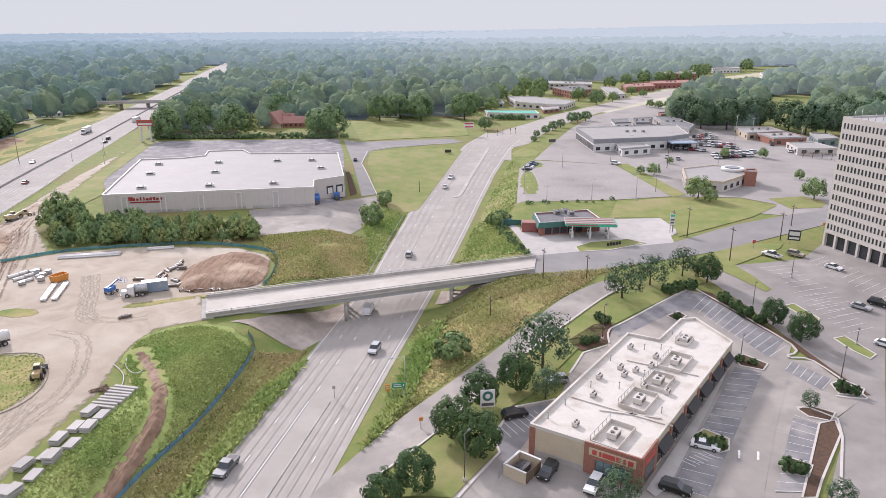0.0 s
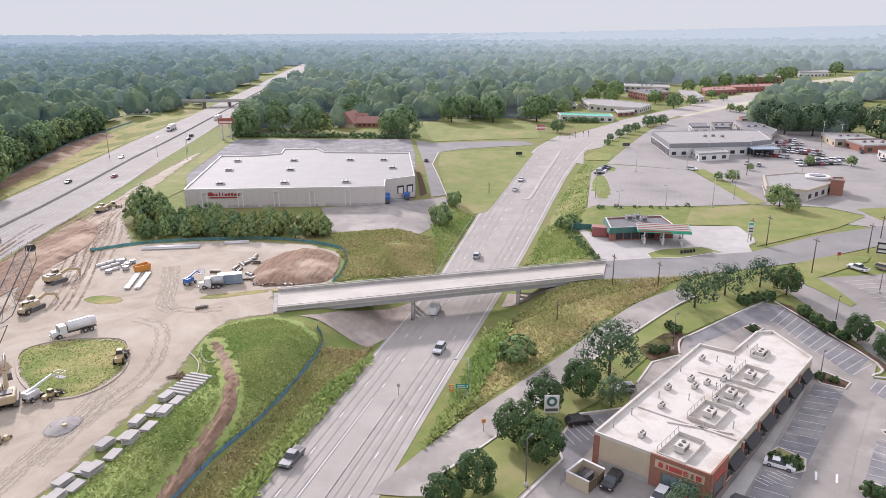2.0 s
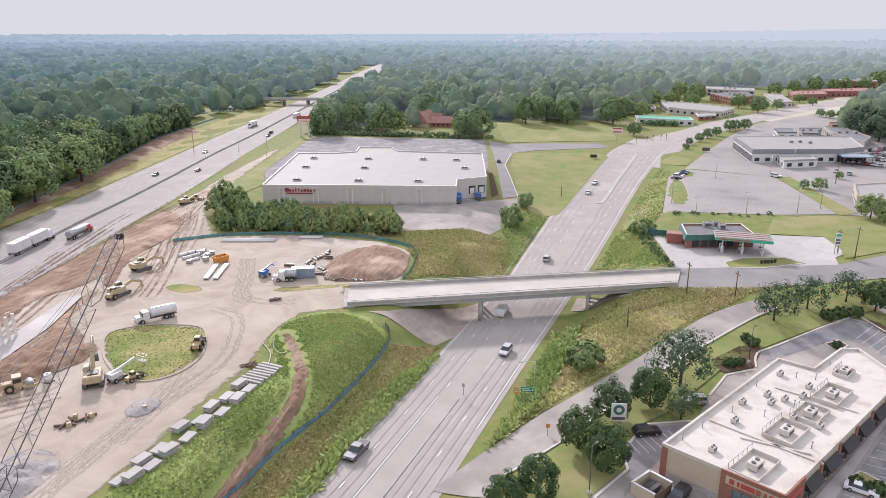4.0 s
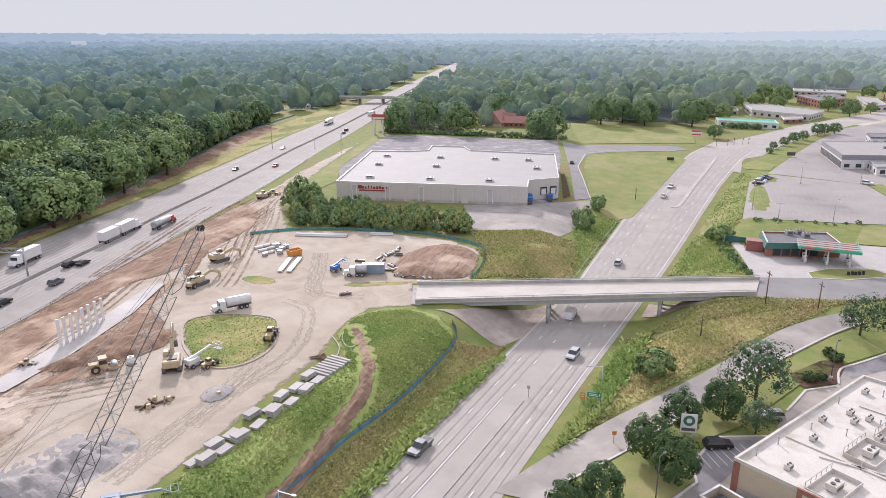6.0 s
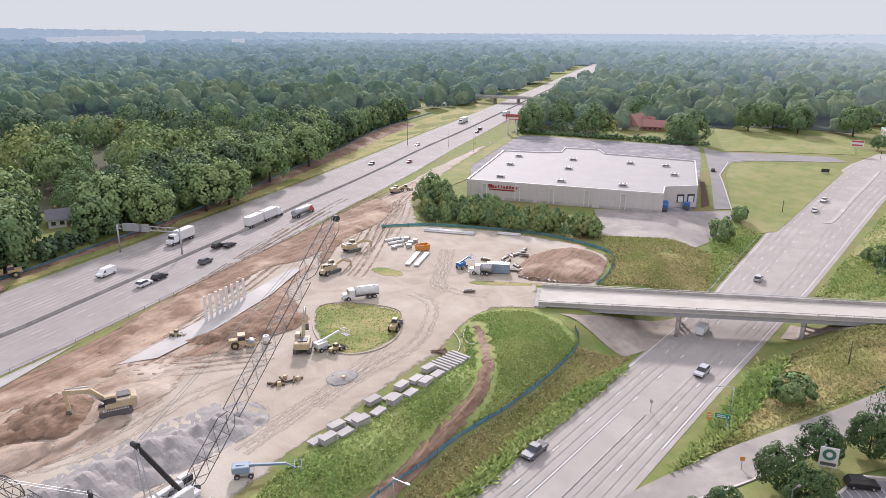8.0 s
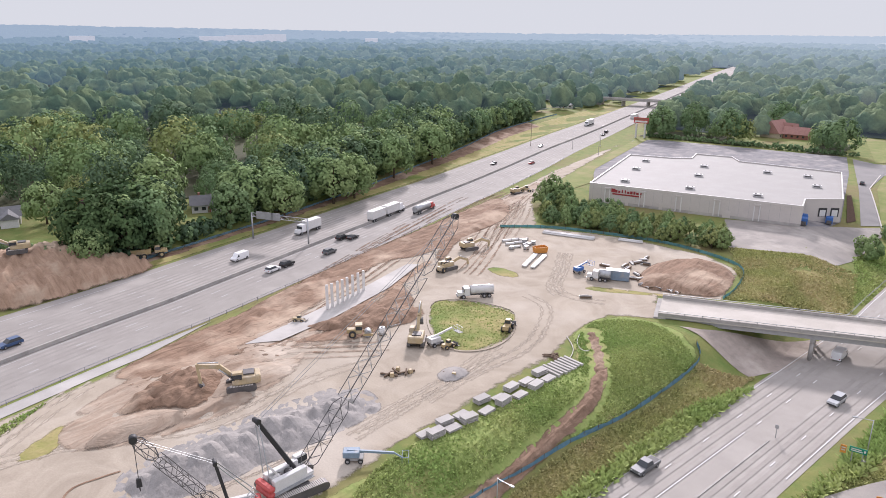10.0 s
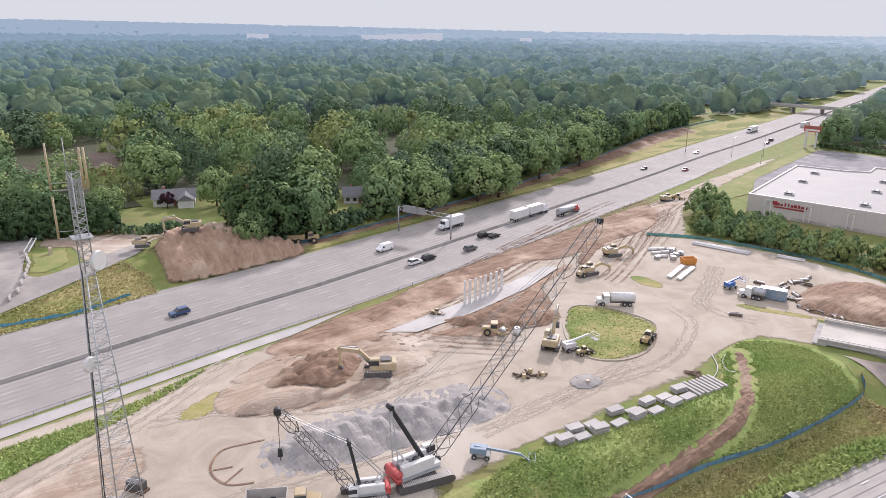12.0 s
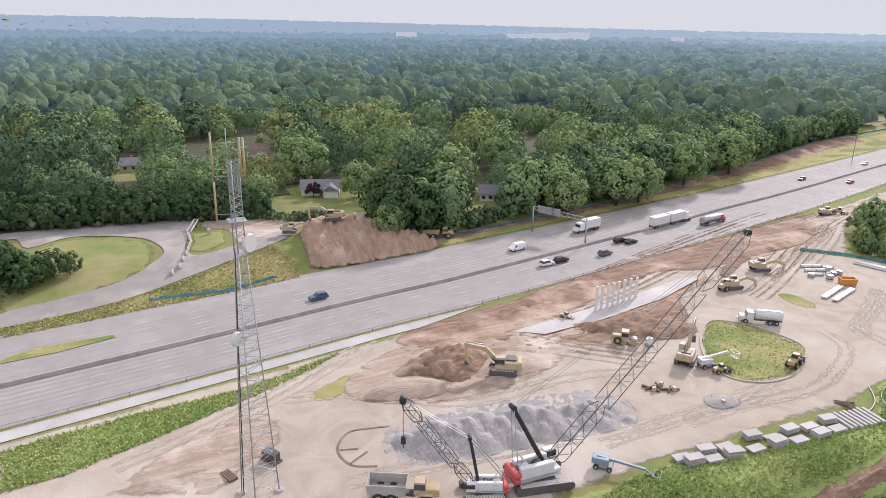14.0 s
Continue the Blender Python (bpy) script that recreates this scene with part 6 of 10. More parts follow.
for k, (x, y) in enumerate([(-82.7, 162.7), (-85.5, 171.1), (-81.5, 174.8), (-81.0, 178.4), (-79.9, 180.0), (-79.7, 183.0), (-80.1, 185.9), (-75.7, 170.5), (-73.3, 167.3), (-75.1, 166.6), (-70.8, 164.3), (-68.3, 163.3), (-66.6, 163.9), (-64.3, 164.3), (-62.1, 164.7), (-77.7, 146.2), (-77.5, 179.8), (-79.8, 173.3)]):
    p = thing("timber_stack", x, y, h(x, y) + 0.03, random.uniform(0, 180), "pile of weathered timber and steel sections", "timber", "timber stacks")
    for j in range(4):
        part("timber", box(B(), random.uniform(-0.2, 0.2), -0.5 + j * 0.3, 0.0, random.uniform(1.8, 3.0), 0.22, random.uniform(0.3, 0.7), random.uniform(-6, 6)), M[("wood", "old_concrete", "white", "dark_steel")[j]], p)


# ---------- machines ----------
def track_unit(ob, x, y, L, w, tall, pads=22):
    """A crawler track: rounded loop with shoes."""
    bm = B()
    r = tall / 2
    prof = [(-L / 2 + r - r * math.sin(a), r - r * math.cos(a)) for a in (math.pi * k / 5 for k in range(6))] + [(L / 2 - r + r * math.sin(a), r + r * math.cos(a)) for a in (math.pi * k / 5 for k in range(6))]
    lo = [bm.verts.new((x + u, y - w / 2, v)) for u, v in prof]
    hi = [bm.verts.new((x + u, y + w / 2, v)) for u, v in prof]
    bm.faces.new(lo)
    bm.faces.new(hi[::-1])
    for k in range(len(prof)):
        q = (k + 1) % len(prof)
        bm.faces.new((lo[q], lo[k], hi[k], hi[q]))
    t = part("track", bm, M["dark_steel"], ob)
    bm = B()
    for k in range(pads):
        box(bm, x - L / 2 + r + (L - 2 * r) * (k + 0.5) / pads, y, tall, (L - 2 * r) / pads * 0.7, w * 1.04, 0.07)
    tagged(part("track_shoe", bm, M["precast"], t), kind="stuff")
    return t


def wheel(ob, x, y, r, w, hub="grey"):
    t = part("wheel", tube(B(), (x, y - w / 2, r), (x, y + w / 2, r), r, seg=14), M["black"], ob)
    part("rim", tube(B(), (x, y - w / 2 - 0.02, r), (x, y + w / 2 + 0.02, r), r * 0.52, seg=10), M[hub], t)
    return t


def excavator(x, y, turn, up=40.0, size=1.0, paint="pale_yellow", swing=0.0, z=None, bucket_down=True):
    ob = thing("excavator", x, y, h(x, y) + 0.05 if z is None else z, turn, "dusty yellow tracked excavator on the building site", "excavator", "excavators")
    s = size
    for k in (-1, 1):
        track_unit(ob, 0, k * 1.25 * s, 4.4 * s, 0.65 * s, 1.0 * s, 16)
    part("undercarriage", box(B(), 0, 0, 0.4 * s, 2.4 * s, 1.8 * s, 0.6 * s), M["dark_steel"], ob)
    c, sn = math.cos(radians(swing)), math.sin(radians(swing))

    def at(u, v):
        return u * c - v * sn, u * sn + v * c

    part("house", box(B(), *at(-0.8 * s, 0), 1.1 * s, 3.6 * s, 2.7 * s, 1.2 * s, swing, bevel=0.12 * s), M[paint], ob)
    part("counterweight", box(B(), *at(-2.4 * s, 0), 1.1 * s, 0.9 * s, 2.6 * s, 1.3 * s, swing, bevel=0.2 * s), M[paint], ob)
    cab = part("cab", box(B(), *at(0.5 * s, 0.85 * s), 1.2 * s, 1.6 * s, 0.95 * s, 1.9 * s, swing, 0.92, bevel=0.06), M[paint], ob)
    part("window", box(B(), *at(0.6 * s, 0.85 * s), 2.0 * s, 1.5 * s, 1.0 * s, 0.8 * s, swing), M["dark_glass"], cab)
    part("engine_cover", box(B(), *at(-1.2 * s, -0.2 * s), 2.3 * s, 1.6 * s, 1.6 * s, 0.25 * s, swing), M["dark_steel"], ob)
    a = radians(up)
    p0 = Vector((0.9 * s, -0.1 * s, 1.8 * s))
    p1 = p0 + Vector((math.cos(a) * 3.0 * s, 0, math.sin(a) * 3.0 * s))
    a2 = a - radians(38)
    p2 = p1 + Vector((math.cos(a2) * 2.9 * s, 0, math.sin(a2) * 2.9 * s))
    p3 = p2 + Vector((-0.2 * s, 0, -2.9 * s)) if bucket_down else p2 + Vector((1.0 * s, 0, -2.5 * s))

    def R(v):
        return Vector((*at(v.x, v.y), v.z))

    part("boom", beam(beam(B(), R(p0), R(p1), 0.5 * s, 0.75 * s), R(p1), R(p2), 0.45 * s, 0.6 * s), M[paint], ob)
    part("stick", beam(B(), R(p2 + Vector((0.1, 0, 0.4)) * s), R(p3), 0.36 * s, 0.45 * s), M[paint], ob)
    part("ram", tube(tube(B(), R(p0 + Vector((0.5, 0.3, 0.2)) * s), R(p1 + Vector((0, 0.3, -0.4)) * s), 0.11 * s), R(p1 + Vector((0, 0, 0.6)) * s), R(p2 + Vector((0, 0, 0.5)) * s), 0.1 * s), M["steel"], ob)
    bm = B()
    prof = [(0.3, 0.2), (-0.2, 0.1), (-0.5, -0.5), (-0.4, -1.0), (0.1, -1.25), (0.5, -1.1), (0.15, -0.8), (0.1, -0.4)]
    lo = [bm.verts.new(R(p3 + Vector((u, -0.55, v)) * s)) for u, v in prof]
    hi = [bm.verts.new(R(p3 + Vector((u, 0.55, v)) * s)) for u, v in prof]
    bm.faces.new(lo[::-1])
    bm.faces.new(hi)
    for k in range(len(prof)):
        q = (k + 1) % len(prof)
        bm.faces.new((lo[k], lo[q], hi[q], hi[k]))
    part("bucket", bm, M["dark_steel"], ob)
    return ob


excavator(-91.2, 99.5, 125, 66, 1.15)
excavator(-102.5, 64.3, 238, 46, 1.22)
excavator(-116.9, 140.6, 80, 15, 1.0, bucket_down=False)
excavator(-123.7, 158.5, 70, 15, 1.05)
excavator(-159.7, 235.5, 70, 12, 1.0)
mx, my = -200.6, 62.6
excavator(mx, my, 250, 34, 1.15, z=h(mx, my) + 4.4)
mx, my = -203.9, 49.8
excavator(mx, my, 70, 24, 0.95, z=h(mx, my) + 0.9)



def roller(x, y, turn):
    ob = thing("soil_compactor", x, y, h(x, y) + 0.05, turn, "yellow single-drum soil compactor with a cab", "compactor")
    part("drum", tube(B(), (1.9, -1.0, 0.75), (1.9, 1.0, 0.75), 0.75, seg=20), M["steel"], ob)
    part("drum_frame", box(box(B(), 1.9, -1.15, 0.5, 2.2, 0.16, 0.5), 1.9, 1.15, 0.5, 2.2, 0.16, 0.5), M["yellow"], ob)
    for s in (-1, 1):
        wheel(ob, -1.4, s * 0.85, 0.8, 0.5, "yellow")
    part("hood", box(B(), -1.6, 0, 1.0, 2.0, 1.5, 0.9, bevel=0.1), M["yellow"], ob)
    part("cab", box(B(), 0, 0, 0.9, 1.3, 1.6, 1.9, 0, 0.9), M["pale_yellow"], ob)
    part("window", box(B(), 0, 0, 1.7, 1.36, 1.66, 0.8, 0, 0.95), M["dark_glass"], ob)
    part("roof", box(B(), 0, 0, 2.8, 1.5, 1.8, 0.12), M["pale_yellow"], ob)


roller(-102.9, 94.0, 48)


def loader(x, y, turn, name="wheel_loader", label="yellow wheeled loader with a front bucket", s=1.0, paint="yellow"):
    ob = thing(name, x, y, h(x, y) + 0.05, turn, label, "loader", "loaders")
    for u in (-1.5, 1.5):
        for v in (-1, 1):
            wheel(ob, u * s, v * 1.0 * s, 0.75 * s, 0.55 * s, "yellow")
    part("body", box(B(), -1.3 * s, 0, 0.9 * s, 2.8 * s, 1.5 * s, 1.1 * s, bevel=0.12 * s), M[paint], ob)
    part("front_frame", box(B(), 1.2 * s, 0, 0.7 * s, 1.8 * s, 1.0 * s, 0.8 * s), M[paint], ob)
    cab = part("cab", box(B(), 0.1 * s, 0, 1.3 * s, 1.4 * s, 1.4 * s, 1.8 * s, 0, 0.9), M[paint], ob)
    part("window", box(B(), 0.1 * s, 0, 2.1 * s, 1.42 * s, 1.42 * s, 0.8 * s, 0, 0.95), M["dark_glass"], cab)
    part("arm", beam(beam(B(), (0.9 * s, -0.5 * s, 1.5 * s), (3.0 * s, -0.5 * s, 0.7 * s), 0.2 * s, 0.4 * s), (0.9 * s, 0.5 * s, 1.5 * s), (3.0 * s, 0.5 * s, 0.7 * s), 0.2 * s, 0.4 * s), M[paint], ob)
    bm = B()
    prof = [(0, 0.1), (1.2, 0.05), (1.2, 0.15), (0.25, 0.3), (0.15, 0.9), (0.55, 1.3), (0.45, 1.35), (0.0, 0.95)]
    lo = [bm.verts.new(((3.0 + u) * s, -1.35 * s, v * s)) for u, v in prof]
    hi = [bm.verts.new(((3.0 + u) * s, 1.35 * s, v * s)) for u, v in prof]
    bm.faces.new(lo)
    bm.faces.new(hi[::-1])
    for k in range(len(prof)):
        q = (k + 1) % len(prof)
        bm.faces.new((lo[q], lo[k], hi[k], hi[q]))
    part("bucket", bm, M["dark_steel"], ob)
    return ob


loader(-80.7, 117.5, 110, s=0.85)
loader(-84.8, 102.1, 80, "skid_loader", "small yellow skid loader parked on gravel", 0.6)
loader(-119.2, 90.9, 30, "skid_loader", "small pale skid loader on the slab", 0.55, "pale_yellow")
loader(-116.8, 138.3, 100, "bulldozer", "dusty yellow bulldozer beside the haul road", 0.9, "pale_yellow")
loader(-158.2, 239.9, 40, "bulldozer", "dusty yellow bulldozer on bare earth", 0.9, "pale_yellow")


def boom_lift(x, y, turn, s=1.0, reach=7.0, up=8.0, paint="pale_blue"):
    ob = thing("boom_lift", x, y, h(x, y) + 0.05, turn, "blue wheeled boom lift with a folded work platform", "boom lift", "boom lifts")
    for u in (-1.1, 1.1):
        for v in (-1, 1):
            wheel(ob, u * s, v * s, 0.45 * s, 0.35 * s)
    part("chassis", box(B(), 0, 0, 0.4 * s, 3.0 * s, 1.7 * s, 0.5 * s, bevel=0.06), M["grey"], ob)
    part("turntable", box(B(), -0.5 * s, 0, 0.95 * s, 2.8 * s, 1.9 * s, 1.1 * s, bevel=0.1), M[paint], ob)
    a = radians(up)
    p0, p1 = Vector((-1.2 * s, 0, 2.0 * s)), Vector((-1.2 * s + math.cos(a) * reach, 0, 2.0 * s - math.sin(a) * reach * 0.5 + 0.6))
    part("boom", beam(B(), p0, p1, 0.35 * s, 0.4 * s), M[paint], ob)
    part("jib", beam(B(), p1, p1 + Vector((1.3, 0, -0.9)), 0.2, 0.2), M[paint], ob)
    q = p1 + Vector((1.7, 0, -1.3))
    bas = part("platform", box(B(), q.x, q.y, q.z - 0.1, 1.0, 1.9, 0.1), M["grey"], ob)
    bm = B()
    for u in (-0.5, 0.5):
        for v in (-0.95, 0.95):
            beam(bm, (q.x + u, v, q.z), (q.x + u, v, q.z + 1.1), 0.06)
    for v in (-0.95, 0.95):
        beam(bm, (q.x - 0.5, v, q.z + 1.1), (q.x + 0.5, v, q.z + 1.1), 0.06)
    for u in (-0.5, 0.5):
        beam(bm, (q.x + u, -0.95, q.z + 1.1), (q.x + u, 0.95, q.z + 1.1), 0.06)
    part("guard", bm, M[paint], bas)
    return ob


boom_lift(-70.1, 62.3, 42, 0.9, 7.5, 18)
boom_lift(-87.7, 101.5, 78, 0.95, 5.5, -6, "white")
x, y = -88.2, 161.6
boom_lift(x, y, 80, 0.9, 4.0, -5, "blue")


def lattice(bm, p, q, w, cells, r=0.06, ends=0.35, chords=True, lacing=True):
    """A square lattice boom from p to q, tapering at both ends: its corner chords, its lacing, or both."""
    p, q = Vector(p), Vector(q)
    ax = (q - p).normalized()
    side = ax.cross(Vector((0, 0, 1))).normalized()
    up = side.cross(ax)
    rings = []
    for k in range(cells + 1):
        t = k / cells
        ww = w * min(1.0, ends + (1 - ends) * min(t / 0.12, (1 - t) / 0.12))
        c = p.lerp(q, t)
        rings.append([c + side * a * ww / 2 + up * b * ww / 2 for a, b in ((-1, -1), (1, -1), (1, 1), (-1, 1))])
    for k in range(cells):
        a, b = rings[k], rings[k + 1]
        for j in range(4):
            if chords:
                beam(bm, a[j], b[j], r * 1.6)
            i = (j + 1) % 4
            if lacing:
                beam(bm, a[j], b[i], r) if (k + j) % 2 else beam(bm, a[i], b[j], r)
        if k % 3 == 0 and lacing:
            for j in range(4):
                beam(bm, a[j], a[(j + 1) % 4], r)
    return bm


def crawler_crane(x, y, turn, tip, mast_tip, s=1.0, label="", hook=None, slew=0.0):
    """The crane's own turn is that of its tracks; tip and mast_tip are in the world."""
    z = h(x, y) + 0.05
    ob = thing("crawler_crane", x, y, z, 0, label, "crane", "crawler cranes")
    rot = Matrix.Rotation(radians(turn), 4, "Z")
    for v in (-1, 1):
        t = track_unit(ob, 0, v * 2.6 * s, 8.8 * s, 1.25 * s, 1.3 * s, 26)
        t.data.transform(rot)
        for c in t.children:
            c.data.transform(rot)
    car = part("carbody", box(B(), 0, 0, 0.7 * s, 3.6 * s, 4.4 * s, 0.8 * s), M["dark_steel"], ob)
    car.data.transform(rot)
    tip, mast_tip = Vector(tip) - Vector((x, y, z)), Vector(mast_tip) - Vector((x, y, z))
    d = Vector((tip.x, tip.y, 0)).normalized()
    yaw = math.degrees(math.atan2(d.y, d.x)) + slew
    f = Vector((math.cos(radians(yaw)), math.sin(radians(yaw)), 0))
    l = Vector((-f.y, f.x, 0))

    def at(u, v):
        p = f * u + l * v
        return p.x, p.y

    part("turntable", tube(B(), (0, 0, 1.5 * s), (0, 0, 1.8 * s), 1.3 * s, seg=16), M["dark_steel"], ob)
    part("deck", box(B(), *at(-0.8 * s, 0), 1.8 * s, 7.2 * s, 2.9 * s, 0.5 * s, yaw), M["white"], ob)
    for v in (-1, 1):
        part("machinery_house", box(B(), *at(-1.0 * s, v * 1.1 * s), 2.3 * s, 5.4 * s, 0.9 * s, 1.3 * s, yaw, bevel=0.08), M["white"], ob, "white machinery housing")
    part("winch", tube(B(), (*at(-0.4 * s, -0.6 * s), 2.8 * s), (*at(-0.4 * s, 0.6 * s), 2.8 * s), 0.5 * s, seg=12), M["dark_steel"], ob)
    part("winch", tube(B(), (*at(-1.8 * s, -0.6 * s), 2.8 * s), (*at(-1.8 * s, 0.6 * s), 2.8 * s), 0.5 * s, seg=12), M["dark_steel"], ob)
    cab = part("cab", box(B(), *at(2.4 * s, 1.6 * s), 1.9 * s, 1.9 * s, 1.0 * s, 1.9 * s, yaw, 0.92, bevel=0.06), M["white"], ob)
    part("window", box(B(), *at(2.6 * s, 1.6 * s), 2.6 * s, 1.85 * s, 1.04 * s, 0.9 * s, yaw), M["dark_glass"], cab)
    for k in range(2):
        part("counterweight", box(B(), *at(-4.3 * s, 0), 1.3 * s + k * 0.9 * s, 1.1 * s, 3.7 * s, 0.86 * s, yaw, bevel=0.25 * s), M["red"], ob, "faded red counterweight slab")
    for v in (-1.75, 1.75):
        part("walkway", box(B(), *at(-0.8 * s, v * s), 1.7 * s, 6.6 * s, 0.6 * s, 0.12 * s, yaw), M["steel"], ob)
    for u, v, a, b, c in ((-2.6, 0, 1.6, 1.0, 1.0), (0.6, 0.2, 1.2, 0.9, 0.8)):
        part("engine", box(B(), *at(u * s, v * s), 2.31 * s, a * s, b * s, c * s, yaw, bevel=0.08 * s), M["grey"], ob)
    foot = f * 2.2 * s + Vector((0, 0, 2.4 * s))
    L = (tip - foot).length
    n = 4
    for k in range(n):
        a, b = foot.lerp(tip, k / n), foot.lerp(tip, (k + 1) / n)
        args = (a, b, (1.85 if s > 0.8 else 1.3), max(4, int(L / n / 1.3)), 0.055, 0.45 if k in (0, n - 1) else 0.97)
        sec = part("boom_section", lattice(B(), *args, lacing=False), M["dark_steel"], ob, "dark lattice boom section")
        part("lacing", lattice(B(), *args, chords=False), M["dark_steel" if k == 0 or s < 0.8 else "grey"], sec, "thin grey lattice lacing" if k and s > 0.8 else "")["kind"] = "stuff"
    part("boom_head", tube(B(), tip - l * 0.45, tip + l * 0.45, 0.5, seg=12), M["black"], ob)
    mf = f * 0.9 * s + Vector((0, 0, 2.4 * s))
    for v in (-0.45, 0.45):
        part("mast", beam(B(), mf + l * v, mast_tip + l * v * 0.6, 0.35 * s, 0.5 * s), M["black"], ob, "black mast strut")
    part("mast_head", tube(B(), mast_tip - l * 0.6, mast_tip + l * 0.6, 0.4 * s, seg=10), M["black"], ob)
    back = f * -4.0 * s + Vector((0, 0, 4.2 * s))
    part("back_stay", beam(beam(B(), mast_tip + l * 0.4, back + l * 0.8, 0.12), mast_tip - l * 0.4, back - l * 0.8, 0.12), M["steel"], ob)
    gan = f * -3.4 * s + Vector((0, 0, 5.2 * s))
    part("gantry", beam(beam(B(), f * -1.6 * s + l * 0.7 + Vector((0, 0, 2.4 * s)), gan + l * 0.4, 0.2 * s), f * -1.6 * s - l * 0.7 + Vector((0, 0, 2.4 * s)), gan - l * 0.4, 0.2 * s), M["white"], ob)
    part("pendant", beam(beam(B(), mast_tip + l * 0.3, tip + l * 0.3, 0.045), mast_tip - l * 0.3, tip - l * 0.3, 0.045), M["steel"], ob, "thin steel pendant ropes")
    if hook:
        hz_ = Vector((0, 0, -hook))
        part("hoist_rope", beam(beam(B(), tip + l * 0.2, tip + l * 0.2 + hz_, 0.05), tip - l * 0.2, tip - l * 0.2 + hz_, 0.05), M["dark_steel"], ob)
        blk = part("hook_block", box(B(), tip.x, tip.y, tip.z - hook - 1.2, 0.7, 0.45, 1.2, yaw, 0.8, bevel=0.05), M["black"], ob)
        part("hook", tube(B(), tip + hz_ + Vector((0, 0, -1.2)), tip + hz_ + Vector((0.1, 0, -1.8)), 0.12, 0.06), M["dark_steel"], blk)
    return ob


crawler_crane(-71.8, 51.8, 77, (-69.8, 85.5, 40.0), (-74.5, 48.6, 17.4), 1.0, "large white and red crawler crane with a long lattice boom")
crawler_crane(-72.4, 42.9, 70, (-77.3, 32.9, 20.9), (-73.0, 40.9, 15.4), 0.72, "smaller white and red crawler crane with a hook hanging", 5.6)

# articulated dump trucks
def dump_truck(x, y, turn, label="dusty yellow articulated dump truck", bed="old_concrete"):
    ob = thing("dump_truck", x, y, h(x, y) + 0.05, turn, label, "dump truck", "articulated dump trucks")
    for u in (-3.4, -1.6, 3.2):
        for v in (-1, 1):
            wheel(ob, u, v * 1.2, 0.85, 0.65, "yellow")
    part("rear_frame", box(B(), -1.6, 0, 0.8, 6.4, 1.0, 0.5), M["dark_steel"], ob)
    bm = B()
    box(bm, -2.3, 0, 1.4, 5.2, 2.9, 1.6, 0, 1.08)
    bm.faces.ensure_lookup_table()
    bmesh.ops.delete(bm, geom=[max(bm.faces, key=lambda f: f.calc_center_median().z)], context="FACES_ONLY")
    bmesh.ops.solidify(bm, geom=bm.faces[:], thickness=0.14)
    part("dump_body", bm, M[bed], ob, "scuffed open steel dump body")
    part("hitch", tube(B(), (0.8, 0, 1.1), (2.0, 0, 1.1), 0.4, seg=10), M["dark_steel"], ob)
    part("hood", box(B(), 3.9, 0, 1.2, 2.2, 2.0, 1.1, 0, 0.9, bevel=0.12), M["yellow"], ob)
    cab = part("cab", box(B(), 2.2, 0, 1.3, 1.6, 1.9, 2.0, 0, 0.92, bevel=0.06), M["pale_yellow"], ob)
    part("window", box(B(), 2.25, 0, 2.2, 1.6, 1.94, 0.85, 0, 0.95), M["dark_glass"], cab)
    part("fender", box(box(B(), 3.2, -1.3, 1.75, 1.9, 0.7, 0.12), 3.2, 1.3, 1.75, 1.9, 0.7, 0.12), M["yellow"], ob)
    return ob


dump_truck(-76.2, 32.5, 60)
dump_truck(-192.3, 94.2, 68, bed="yellow")

# water tanker lorry on the site
def tank_truck(x, y, z, turn, label, tank="white", cabc="white", L=9.0, group="tank lorries"):
    ob = thing("tank_truck", x, y, z, turn, label, "lorry", group)
    for u in (L / 2 - 1.2, -L / 2 + 2.6, -L / 2 + 1.3):
        for v in (-1, 1):
            wheel(ob, u, v * 1.0, 0.52, 0.4)
    part("frame", box(B(), 0, 0, 0.6, L, 0.9, 0.3), M["dark_steel"], ob)
    bm = B()
    tube(bm, (-L / 2 + 0.1, 0, 1.95), (L / 2 - 3.1, 0, 1.95), 1.08, seg=18)
    part("tank", bm, M[tank], ob, "long rounded steel tank")
    part("walkway", box(B(), -1.4, 0, 3.0, L * 0.5, 0.5, 0.08), M["steel"], ob)
    cab = part("cab", box(B(), L / 2 - 2.1, 0, 0.7, 1.6, 2.2, 2.0, 0, 0.95, bevel=0.08), M[cabc], ob)
    part("windscreen", box(B(), L / 2 - 1.5, 0, 1.7, 0.5, 2.1, 0.75), M["dark_glass"], cab)
    part("hood", box(B(), L / 2 - 0.6, 0, 0.7, 1.5, 1.8, 1.0, bevel=0.1), M[cabc], ob)
    part("bumper", box(B(), L / 2 + 0.2, 0, 0.45, 0.15, 2.2, 0.35), M["steel"], ob)
    return ob


x, y = -98.4, 128.9
tank_truck(x, y, h(x, y) + 0.05, 232, "white water tanker lorry parked on gravel")
x, y = -81.3, 159.8
tank_truck(x, y, h(x, y) + 0.05, 200, "small grey service lorry beside a container", "steel", "white", 6.0)

